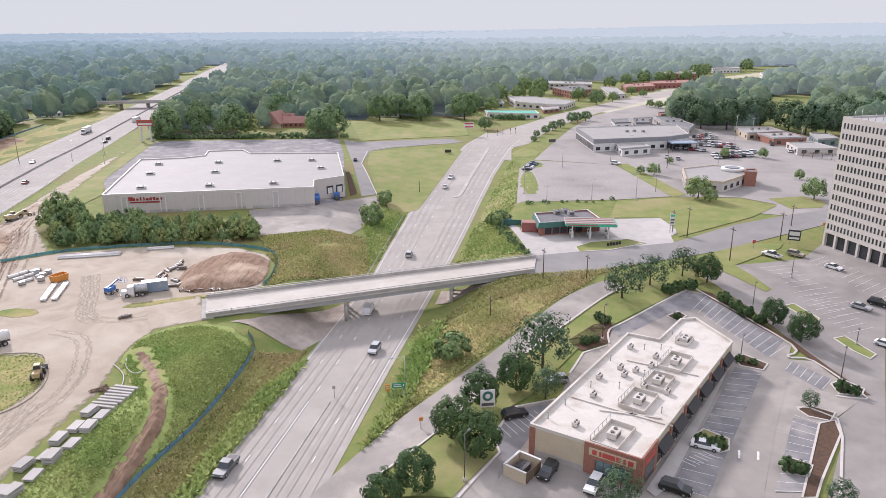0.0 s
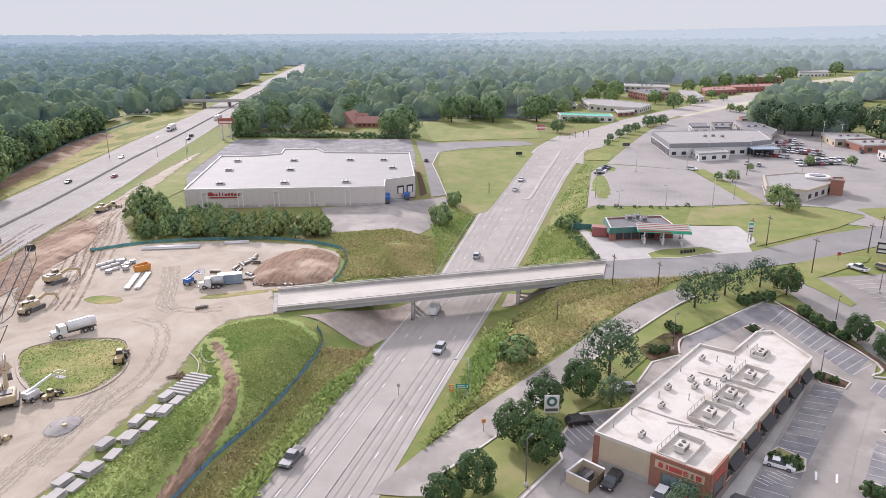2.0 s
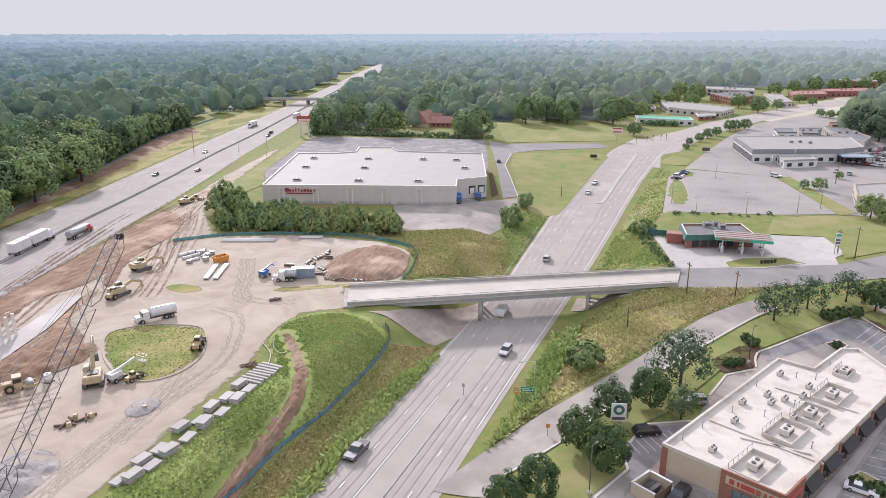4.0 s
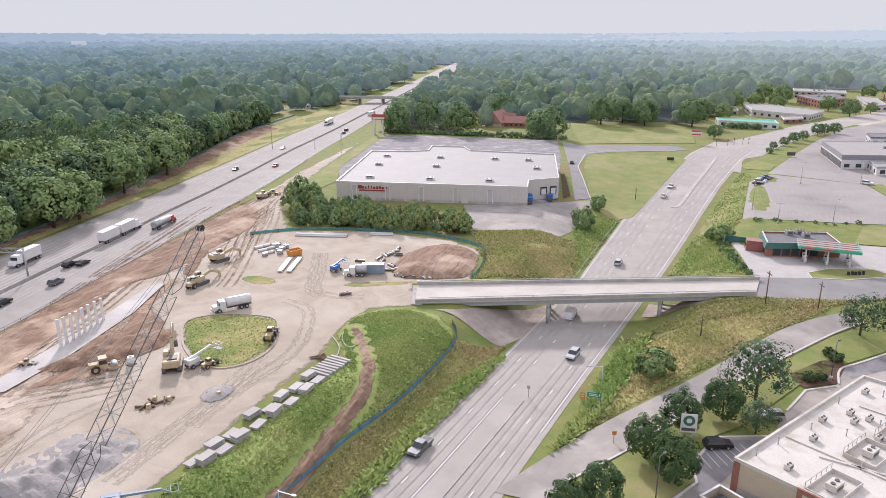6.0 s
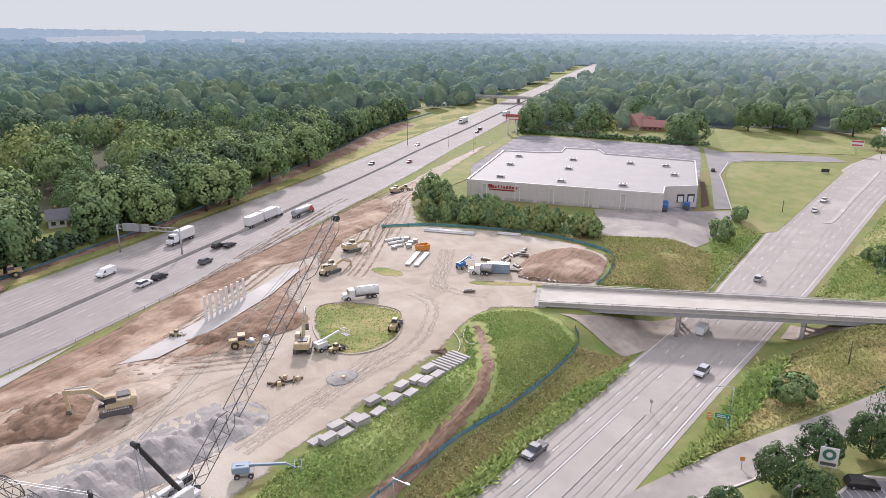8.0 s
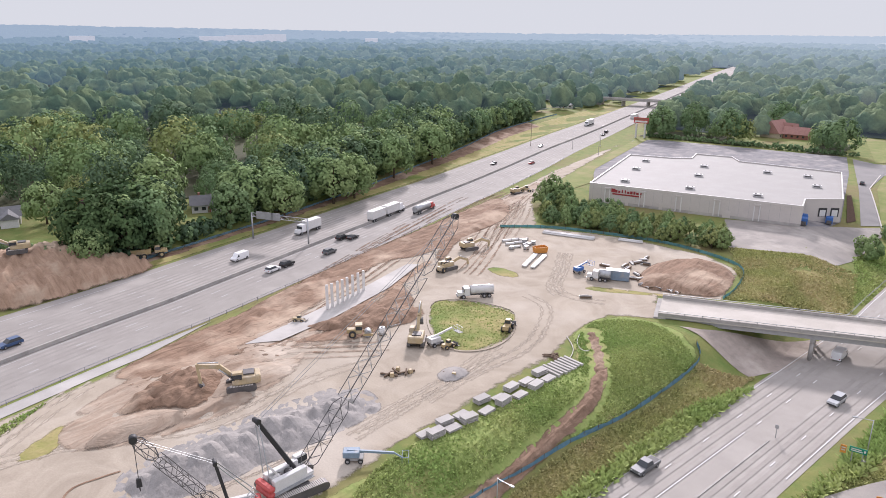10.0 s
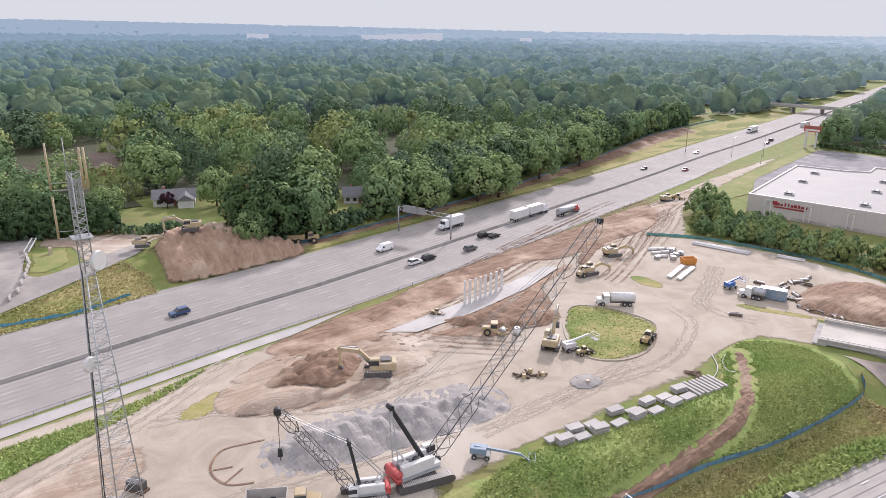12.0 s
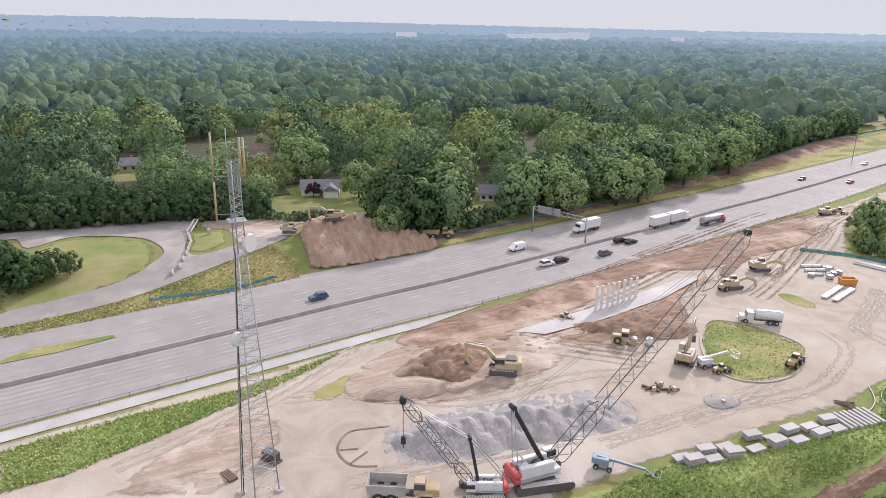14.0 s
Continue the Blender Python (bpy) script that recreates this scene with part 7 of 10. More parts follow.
# odd plant on the gravel
for (x, y), turn in zip([(-85.5, 85.2), (-83.6, 88.2), (-76.8, 93.2), (-85.5, 87.2)], (20, 60, 10, 100)):
    p = thing("attachment", x, y, h(x, y) + 0.03, turn, "rusty machine attachment lying on gravel", "machine part", "loose machine parts")
    part("frame", beam(beam(B(), (-1.6, 0, 0.3), (1.8, 0.3, 0.2), 0.3), (-0.4, -0.9, 0.2), (0.3, 0.9, 0.5), 0.3), M["wood"], p)
    part("head", box(B(), 0.8, 0, 0.0, 0.9, 0.8, 0.8, 25, 0.8, bevel=0.06), M["yellow"], p)
    part("plate", box(B(), -1.0, 0.2, 0.0, 1.2, 0.6, 0.25, -15), M["dark_steel"], p)
x, y = -99.9, 97.9
p = thing("water_tank", x, y, h(x, y) + 0.03, 0, "white upright plastic site tank", "tank")
part("tank", tube(B(), (0, 0, 0.1), (0, 0, 1.7), 0.7, seg=16), M["white"], p)
part("cap", tube(B(), (0, 0, 1.7), (0, 0, 1.85), 0.25, seg=10), M["grey"], p)
part("base", box(B(), 0, 0, 0, 1.5, 1.5, 0.1), M["wood"], p)

# ---------- lattice mast ----------
TX, TY = -85.0, 14.4
tower = thing("radio_mast", TX, TY, h(TX, TY), 0, "tall three-legged steel lattice radio mast with aerials", "radio mast")
TH, TB, TT = 47.5, 3.0, 0.8


def leg(k, z):
    r = TB + (TT - TB) * min(1, z / 36.0)
    a = radians(100 + 120 * k)
    return Vector((r * math.cos(a), r * math.sin(a), z))


for k in range(3):
    part("leg", tube(tube(B(), leg(k, -0.3), leg(k, 36), 0.1, 0.08, 6), leg(k, 36), leg(k, TH), 0.08, 0.06, 6), M["steel"], tower)
levels = [0]
while levels[-1] < TH - 1:
    levels.append(levels[-1] + max(1.1, 3.4 - levels[-1] * 0.055))
for a, b in zip(levels, levels[1:]):
    b = min(b, TH)
    for k in range(3):
        q = (k + 1) % 3
        part("brace", beam(B(), leg(k, a), leg(q, (a + b) / 2), 0.06), M["steel"], tower)
        part("brace", beam(B(), leg(q, (a + b) / 2), leg(k, b), 0.06), M["steel"], tower)
        part("strut", beam(B(), leg(k, b), leg(q, b), 0.05), M["steel"], tower)
bm = B()
for k in range(5):
    tube(bm, leg(1, 0) * 0.9 + Vector((0.12 * k, 0, 0)), leg(1, 36) * 0.9 + Vector((0.1 * k, 0, 36 * 0.1)) , 0.045, seg=5)
part("cable_run", bm, M["black"], tower, "black bundle of feeder cables")
for z, arm, up, rad in ((45.5, (-2.9, -2.2), 5.2, 0.13), (45.5, (1.0, 0.9), 4.6, 0.15), (45.5, (1.7, 1.3), 4.6, 0.15), (40.0, (-2.9, -2.2), 4.8, 0.13), (46.0, (-0.7, -0.5), 5.2, 0.05)):
    a = Vector((arm[0] * 0.25, arm[1], z))
    part("arm", beam(B(), (0, 0, z), a, 0.08), M["steel"], tower)
    part("arm", beam(B(), (0, 0, z + 0.8), a + Vector((0, 0, 0.8)), 0.06), M["steel"], tower)
    part("whip_aerial", tube(B(), a, a + Vector((0, 0, up)), rad, rad * 0.8, 8), M["pale_yellow"] if rad > 0.1 else M["steel"], tower, "pale yellow whip aerial")
for z, d, r in ((37.0, (0.5, 1.9), 1.25), (24.5, (0.4, -2.2), 1.0)):
    v = Vector((d[0], d[1], 0))
    dish = part("dish", tube(B(), Vector((0, v.y * 0.6, z)), Vector((0.35, v.y * 0.6 + 0.3, z)), r, r * 0.9, 20), M["white"], tower, "white drum dish aerial")
    part("bracket", beam(B(), (0, 0, z), (0, v.y * 0.6, z), 0.12), M["steel"], dish)
part("platform", box(B(), 0, 0, 40.0, 2.2, 2.2, 0.08), M["steel"], tower)
bm = B()
for k in range(10):
    a = radians(36 * k)
    beam(bm, (0.6 * math.cos(a), 0.6 * math.sin(a), 43.5), (0.6 * math.cos(a), 0.6 * math.sin(a), 46.8), 0.09)
tagged(part("aerial_frame", bm, M["steel"], tower), kind="stuff")
for k in range(3):
    part("footing", tube(B(), leg(k, -0.4), leg(k, 0) + Vector((0, 0, 0.35)), 0.6, seg=12), M["concrete"], tower)

x, y = -93.2, 18.0
p = thing("generator", x, y, h(x, y) + 0.02, 30, "dark generator and pallets beside the mast", "generator")
part("casing", box(B(), 0, 0, 0.3, 2.6, 1.4, 1.3, bevel=0.06), M["dark_steel"], p)
part("frame", box(B(), 0, 0, 0, 3.2, 1.6, 0.3), M["wood"], p)
part("exhaust", tube(B(), (0.8, 0.3, 1.6), (0.8, 0.3, 2.2), 0.08), M["steel"], p)
x, y = -91.7, 11.5
p = thing("timber_stack", x, y, h(x, y) + 0.02, 20, "stack of old dark planks on bare earth", "timber")
for k in range(4):
    part("plank", box(B(), 0, -0.5 + 0.35 * k, 0, 2.8, 0.3, 0.4), M["wood"], p)

# ---------- sign gantry over the interstate ----------
gl, gr = Vector((-187.3, 126.6)), Vector((-168.1, 133.6))
gant = thing("sign_gantry", *gl, 0, 0, "steel sign gantry over the far carriageway", "sign gantry")
gz = 12.6
dx = gr - gl
for p, zz in ((Vector((0, 0)), h(*gl)), (dx, INTER_Z)):
    part("leg", tube(B(), (p.x, p.y, zz - 0.2), (p.x, p.y, gz), 0.28, 0.24, 10), M["steel"], gant)
bm = B()
for k in range(16):
    a, b = dx * (k / 16), dx * ((k + 1) / 16)
    for v in (0, 1.2):
        beam(bm, (a.x, a.y, gz - v), (b.x, b.y, gz - v), 0.16)
    beam(bm, (a.x, a.y, gz - (1.2 if k % 2 else 0)), (b.x, b.y, gz - (0 if k % 2 else 1.2)), 0.1)
part("truss", bm, M["steel"], gant)
nx = Vector((dx.y, -dx.x)).normalized()
for k in (0.18, 0.33, 0.45):
    c = dx * k + nx * 0.35
    part("sign_panel", box(B(), c.x, c.y, gz - 1.6, 3.2, 0.12, 2.4, math.degrees(math.atan2(dx.y, dx.x))), M["steel"], gant, "grey back of a road sign panel")

# ---------- wheel tracks ----------
def wheel_tracks(pts, pairs, material, label, gap=2.2, wide=0.5, over=h, lift=0.06):
    """Broken, wandering pairs of ruts along a line."""
    lift += random.uniform(-0.02, 0.0)
    pts = resample(smooth_line(pts, 5), 1.5)
    bm = B()
    rim = bm.verts.layers.float.new("rim")
    for k in range(pairs):
        off, ph = (k - (pairs - 1) / 2) * 1.9 + random.uniform(-1.2, 1.2), random.uniform(0, 50)
        a = int(random.uniform(0, 0.35) * len(pts))
        b = int(random.uniform(0.6, 1.0) * len(pts))
        run = pts[a:b]
        if len(run) < 4:
            continue
        run = [(x + 1.3 * noise.noise((i * 0.06, ph, 0)), y + 1.3 * noise.noise((i * 0.06, ph, 5))) for i, (x, y) in enumerate(run)]
        for s in (-gap / 2, gap / 2):
            w = wide * random.uniform(0.8, 1.5)
            rows = []
            for p, c, q in zip(shifted(run, off + s - w), shifted(run, off + s), shifted(run, off + s + w)):
                rows.append([bm.verts.new((*o, over(*o) + lift + 0.0021 * k)) for o in (p, c, q)])
                for v, f in zip(rows[-1], (0.0, 0.42, 0.0)):
                    v[rim] = f
            for a_, b_ in zip(rows, rows[1:]):
                for j in (0, 1):
                    bm.faces.new((a_[j], a_[j + 1], b_[j + 1], b_[j]))
    if material not in SOFT:
        SOFT[material] = soft_edge(material)
    return setting("wheel_track", bm, SOFT[material], label, "track")


for pts, n, key, label, over, lift in (
    ([(-120.5, 42.4), (-124.9, 59.4), (-123.3, 78.3), (-132.4, 107.3), (-148.6, 153.3), (-161.9, 199.9), (-168.9, 237.9)], 8, "dirt", "dark wheel ruts along the haul road", churned, 0.03),
    ([(-116.0, 38.5), (-118.4, 53.8), (-119.8, 73.2), (-110.0, 84.1), (-101.1, 90.3)], 6, "dirt", "brown wheel ruts across bare earth", churned, 0.03),
    ([(-122.7, 64.2), (-111.5, 78.5), (-101.1, 89.8), (-94.7, 96.5)], 6, "pale_dirt", "tan wheel ruts across bare earth", h, 0.09),
    ([(-153.4, 220.1), (-134.2, 186.7), (-119.6, 157.2), (-113.0, 142.5), (-110.5, 132.4)], 4, "dirt", "brown crawler ruts down the cut", h, 0.12),
    ([(-153.6, 231.9), (-138.2, 204.0), (-127.9, 182.8), (-120.0, 164.6), (-113.2, 149.0)], 4, "pale_dirt", "tan crawler ruts down the cut", h, 0.14),
    ([(-116.7, 78.5), (-118.1, 85.5), (-118.1, 98.6), (-122.3, 121.4), (-125.3, 137.7)], 6, "dirt", "red-brown wheel ruts in the cut", h, 0.10),
    ([(-142.0, 165.9), (-144.2, 186.3), (-146.7, 210.3), (-159.2, 245.3)], 5, "dirt", "brown crawler ruts beside the interstate", h, 0.12),
    ([(-90.5, 138.1), (-81.7, 134.3), (-75.9, 122.2), (-73.0, 110.8), (-74.5, 93.7), (-75.0, 76.0), (-74.6, 62.3)], 2, "worn_track", "faint wheel tracks on pale gravel", h, 0.04),
    ([(-76.0, 59.6), (-75.3, 76.0), (-76.0, 100.5), (-78.4, 127.0)], 2, "worn_track", "faint wheel tracks on pale gravel", h, 0.04),
    ([(-82.9, 25.3), (-82.6, 33.9), (-79.7, 51.6), (-75.9, 70.7)], 2, "worn_track", "faint wheel tracks on pale gravel", h, 0.04),
    ([(-112.7, 24.6), (-107.8, 37.8), (-97.7, 54.4), (-97.5, 75.0), (-92.4, 91.4)], 2, "worn_track", "faint wheel tracks on pale gravel", h, 0.04),
    ([(-98.1, -9.4), (-103.8, 4.6), (-113.8, 22.8), (-127.7, 42.5), (-137.2, 65.2)], 2, "worn_track", "faint wheel tracks on the haul road", h, 0.04),
    ([(-104.4, 182.9), (-93.7, 163.6), (-86.3, 147.2), (-76.8, 144.5), (-61.6, 151.5)], 2, "worn_track", "faint wheel tracks in the yard", h, 0.04),
):
    wheel_tracks(pts, n, M[key], label, 2.2, 0.75 if key == "worn_track" else 0.55, over, lift)
bm = B()
strip(bm, smooth_line([(-84.9, 31.9), (-86.6, 28.7), (-90.2, 27.7), (-93.2, 28.7), (-95.5, 31.3), (-95.0, 35.0), (-94.3, 37.7)]), 0.35, 0.1)
strip(bm, [(-87.2, 28.4), (-89.1, 31.9)], 0.3, 0.1)
strip(bm, [(-91.3, 28.2), (-90.4, 30.9)], 0.3, 0.1)
setting("wheel_track", bm, M["dirt"], "curved tyre marks on pale gravel", "track")

# graded tan strips along the cut, the rim of the oval and loose hoses
for pts, w, key in (([(-125.2, 73.5), (-130.9, 89.3), (-137.1, 110.9), (-142.2, 136.6), (-145.9, 164.4), (-150.4, 196.9)], 2.6, "pale_dirt"), ([(-125.0, 69.1), (-133.4, 89.3), (-140.2, 117.0), (-145.0, 145.4), (-151.8, 188.2)], 1.6, "worn_track"), ([(-116.2, 40.8), (-121.9, 52.8), (-123.3, 68.2), (-119.9, 85.0), (-114.0, 93.0)], 2.4, "pale_dirt"), ([(-115.5, 73.5), (-113.5, 83.6), (-113.4, 94.1), (-116.1, 107.7), (-119.9, 125.3), (-125.7, 142.9)], 2.0, "cut_earth")):
    line = resample(smooth_line(pts), 1.5)
    drape("tan_earth", shifted(line, -w) + shifted(line, w)[::-1], 0.13, M[key], "pale graded strip along the earth cut", "ground", 1.2, churned)
oval = smooth_line([(-103.8, 119.6), (-98.4, 125.5), (-86.9, 127.5), (-81.2, 121.2), (-78.0, 113.7), (-78.4, 106.5), (-82.9, 102.1), (-90.4, 104.2), (-98.1, 110.7)], 4, True)
setting("oval_rim", strip(B(), resample(oval + oval[:1], 1.5), 0.45, 0.06, 0.16), M["gravel"], "low pale gravel rim round the grass oval", "ground")
for pts in ([(-69.2, 123.1), (-66.5, 120.5), (-64.6, 118.0), (-63.4, 114.9), (-63.4, 113.4)], [(-67.5, 125.6), (-66.2, 122.3), (-64.3, 120.0), (-62.7, 119.2), (-62.0, 120.3)]):
    hose = thing("hose", *pts[0], 0, 0, "pale yellow hose lying loose in the grass", "hose", "loose hoses")
    bm = strip(B(), resample(smooth_line(pts), 0.5), 0.13, 0.12, 0.1)
    bm.transform(Matrix.Translation((-pts[0][0], -pts[0][1], 0)))
    part("pipe", bm, M["precast"], hose)

# ---------- vehicles ----------
for key, col in (("white", (0.75, 0.75, 0.75)), ("silver", (0.45, 0.46, 0.47)), ("black", (0.018, 0.018, 0.02)), ("red", (0.32, 0.03, 0.028)), ("blue", (0.04, 0.08, 0.17)), ("grey", (0.15, 0.155, 0.16)), ("tan", (0.36, 0.30, 0.22))):
    M["car", key] = mat("car_paint", col, tuple(c * 0.93 for c in col), 1.0, 5.0, 0.28, 0.25 if key in ("silver", "grey") else 0.0, bump=0, spread=0.04)
M["lamp_red"] = mat("lamp_red", (0.35, 0.02, 0.02), None, 1.0, 5.0, 0.3, bump=0)
M["lamp_clear"] = mat("lamp_clear", (0.7, 0.7, 0.68), None, 1.0, 5.0, 0.2, bump=0)


def lathe_sides(bm, prof, wide, pinch=1.0, top_from=1e9):
    """A body of a side outline (x, z), as wide as given; points above top_from draw in by pinch."""
    lo = [bm.verts.new((x, -wide / 2 * (pinch if z > top_from else 1), z)) for x, z in prof]
    hi = [bm.verts.new((x, wide / 2 * (pinch if z > top_from else 1), z)) for x, z in prof]
    bm.faces.new(lo)
    bm.faces.new(hi[::-1])
    for k in range(len(prof)):
        q = (k + 1) % len(prof)
        bm.faces.new((lo[q], lo[k], hi[k], hi[q]))
    bmesh.ops.recalc_face_normals(bm, faces=bm.faces[:])
    return bm


CARS = {}


def car_kind(shape, key):
    if (shape, key) in CARS:
        return CARS[shape, key]
    words = {"sedan": "saloon car", "suv": "sport utility car", "pickup": "pickup truck", "van": "panel van"}
    ob = thing({"sedan": "car", "suv": "suv", "pickup": "pickup_truck", "van": "van"}[shape], 0, 0, -900, 0, f"{key} {words[shape]} with dark tinted windows", "car")
    paint = M["car", key]
    L, W_ = {"sedan": (4.7, 1.82), "suv": (4.7, 1.9), "pickup": (5.7, 2.0), "van": (5.6, 2.0)}[shape]
    a = L / 2
    if shape == "sedan":
        body = [(-a, 0.35), (-a + 0.05, 0.85), (-a + 0.5, 0.95), (a - 1.5, 0.92), (a - 0.2, 0.75), (a, 0.55), (a - 0.05, 0.3)]
        glass = [(-a + 0.55, 0.93), (-a + 1.25, 1.38), (a - 2.35, 1.40), (a - 1.45, 0.92)]
    elif shape == "suv":
        body = [(-a, 0.4), (-a, 1.0), (-a + 0.2, 1.08), (a - 1.3, 1.06), (a - 0.1, 0.92), (a, 0.6), (a - 0.05, 0.35)]
        glass = [(-a + 0.1, 1.07), (-a + 0.5, 1.66), (a - 2.1, 1.68), (a - 1.3, 1.05)]
    elif shape == "pickup":
        body = [(-a, 0.5), (-a, 1.1), (-a + 2.0, 1.12), (a - 1.6, 1.14), (a - 0.1, 1.02), (a, 0.7), (a - 0.05, 0.42)]
        glass = [(-a + 1.95, 1.13), (-a + 2.15, 1.80), (a - 2.25, 1.82), (a - 1.55, 1.13)]
    else:
        body = [(-a, 0.4), (-a, 2.1), (-a + 0.2, 2.25), (a - 1.7, 2.25), (a - 0.9, 1.25), (a - 0.1, 1.0), (a, 0.6), (a - 0.05, 0.35)]
        glass = [(a - 1.95, 1.3), (a - 1.72, 2.0), (a - 1.55, 2.0), (a - 0.95, 1.27)]
    b = part("body", lathe_sides(B(), body, W_), paint, ob)
    part("glazing", lathe_sides(B(), glass, W_ * 0.97 if shape != "van" else W_ + 0.02, 0.8 if shape != "van" else 1.0, 1.3), M["dark_glass"], ob)
    if shape != "van":
        z = max(p[1] for p in glass)
        part("roof", box(B(), (glass[1][0] + glass[2][0]) / 2, 0, z - 0.01, (glass[2][0] - glass[1][0]) * 1.02, W_ * 0.79, 0.05), paint, ob)
    if shape == "pickup":
        part("bed", box(B(), -a + 1.0, 0, 1.085, 1.75, W_ * 0.8, 0.04), M["black"], ob)
    for u in (-a + 0.9, a - 0.95):
        for v in (-1, 1):
            wheel(ob, u, v * (W_ / 2 - 0.1), 0.34 if shape in ("sedan", "suv") else 0.4, 0.24, "steel")
    for v in (-1, 1):
        part("headlight", box(B(), a - 0.08, v * W_ * 0.36, body[-2][1] + 0.02, 0.2, 0.35, 0.14), M["lamp_clear"], ob)
        part("tail_light", box(B(), -a + 0.02, v * W_ * 0.40, 0.72, 0.1, 0.22, 0.2), M["lamp_red"], ob)
    part("bumper", box(B(), a - 0.02, 0, 0.35, 0.14, W_ * 0.9, 0.2), M["black"], ob)
    CARS[shape, key] = ob
    return ob


def park(shape, key, x, y, turn, z=None, group="cars on the roads"):
    z = h(x, y) + 0.07 if z is None else z
    ob = copy_thing(car_kind(shape, key), pose(x, y, z, 0, 0, turn))
    ob["group"] = group


def lorry(x, y, z, turn, label, L=16.0, cabc="white", double=False, group="lorries on the interstate"):
    """A box-trailer lorry facing +x."""
    ob = thing("lorry", x, y, z, turn, label, "lorry", group)
    boxes = [(-L / 2, L / 2 - 4.0)] if not double else [(-L / 2, -L / 2 + 8.2), (-L / 2 + 9.4, L / 2 - 3.6)]
    for a, b in boxes:
        t = part("trailer", box(B(), (a + b) / 2, 0, 1.15, b - a, 2.55, 2.8, bevel=0.04), M["white"], ob)
        part("side_rail", box(B(), (a + b) / 2, 0, 1.02, b - a, 2.45, 0.12), M["grey"], t)
        for u in (a + 0.9, a + 2.1):
            for v in (-1, 1):
                wheel(ob, u, v * 1.05, 0.5, 0.45)
    for u in (L / 2 - 4.0, L / 2 - 1.0):
        for v in (-1, 1):
            wheel(ob, u, v * 1.05, 0.5, 0.45)
    part("chassis", box(B(), L / 2 - 2.4, 0, 0.6, 5.0, 0.9, 0.35), M["dark_steel"], ob)
    cab = part("cab", box(B(), L / 2 - 2.4, 0, 0.8, 2.2, 2.4, 2.5, 0, 0.93, bevel=0.1), M["car", cabc], ob)
    part("windscreen", box(B(), L / 2 - 1.45, 0, 1.9, 0.4, 2.1, 0.9), M["dark_glass"], cab)
    part("hood", box(B(), L / 2 - 0.6, 0, 0.7, 1.5, 2.0, 1.2, 0, 0.92, bevel=0.1), M["car", cabc], ob)
    part("bumper", box(B(), L / 2 + 0.2, 0, 0.4, 0.15, 2.3, 0.4), M["steel"], ob)
    return ob


def inter_turn(y):
    return math.degrees(math.atan2(20, inter_far(y + 10) - inter_far(y - 10)))


IZ = INTER_Z + 0.03
for shape, key, (x, y), back in (("sedan", "black", (-163.3, 147.8), 0), ("suv", "grey", (-157.0, 132.5), 0), ("suv", "white", (-156.2, 111.1), 0), ("sedan", "black", (-207.4, 284.2), 1), ("sedan", "red", (-194.2, 298.8), 0), ("sedan", "white", (-220.0, 347.2), 1), ("suv", "black", (-219.6, 425.9), 0), ("sedan", "black", (-215.2, 413.2), 0), ("suv", "blue", (-158.3, 44.9), 1), ("van", "white", (-172.0, 111.1), 1), ("suv", "black", (-157.1, 116.7), 0), ("suv", "black", (-165.5, 145.2), 0), ("sedan", "white", (-245.2, 532.0), 0), ("suv", "silver", (-287.5, 710.8), 1), ("sedan", "white", (-326.8, 866.3), 0)):
    park(shape, key, x, y, inter_turn(y) + 180 * back, IZ)
x, y = -175.3, 175.5
lorry(x, y, IZ, inter_turn(y), "white double-trailer lorry on the interstate", 21, "white", True)
x, y = -170.0, 189.8
tank_truck(x, y, IZ, inter_turn(y), "white fuel tanker lorry with a red cab", "steel", "red", 13.0, "lorries on the interstate")
x, y = -180.5, 143.5
lorry(x, y, IZ, inter_turn(y) + 180, "white box lorry on the far carriageway", 11)
x, y = -247.3, 452.5
lorry(x, y, IZ, inter_turn(y) + 180, "white box-trailer lorry in the distance", 15)
x, y = -239.5, 508.7
lorry(x, y, IZ, inter_turn(y), "white box-trailer lorry with a red cab", 15, "red")

for shape, key, x, y, turn in (("pickup", "grey", -38.8, 97.7, -100), ("suv", "silver", -20.1, 142.4, -100), ("van", "white", -24.4, 164.8, 86), ("suv", "silver", -17.7, 211.2, 86), ("sedan", "white", -9.0, 301.4, 84), ("sedan", "white", -6.8, 318.0, -103)):
    park(shape, key, x, y, turn)
for shape, key, x, y, turn in (("suv", "black", 9.0, 111.3, 22), ("suv", "silver", 17.9, 123.9, -165), ("suv", "black", 13.1, 94.7, -119), ("suv", "white", 19.7, 91.5, -119), ("sedan", "white", 39.9, 102.5, -23), ("suv", "black", 31.8, 91.1, -29), ("pickup", "white", 87.1, 193.2, 121), ("suv", "tan", 94.2, 194.1, -45), ("sedan", "white", 99.5, 182.9, -60), ("sedan", "silver", 94.3, 158.8, -45), ("suv", "black", 99.4, 160.6, -43), ("sedan", "white", 90.3, 140.6, -48), ("suv", "black", 25.3, 216.9, 23), ("suv", "blue", 14.8, 229.7, -84), ("suv", "white", 71.3, 334.3, -22), ("sedan", "black", -54.8, 344.4, 100)):
    park(shape, key, x, y, turn, None, "parked cars")
for k, (x, y) in enumerate([(28.2, 322.4), (29.9, 327.9), (31.4, 332.7), (29.2, 325.6), (32.6, 336.5)]):
    park(("sedan", "suv")[k % 2], ("black", "silver", "blue", "white", "grey")[k], x, y, 5, None, "parked cars")
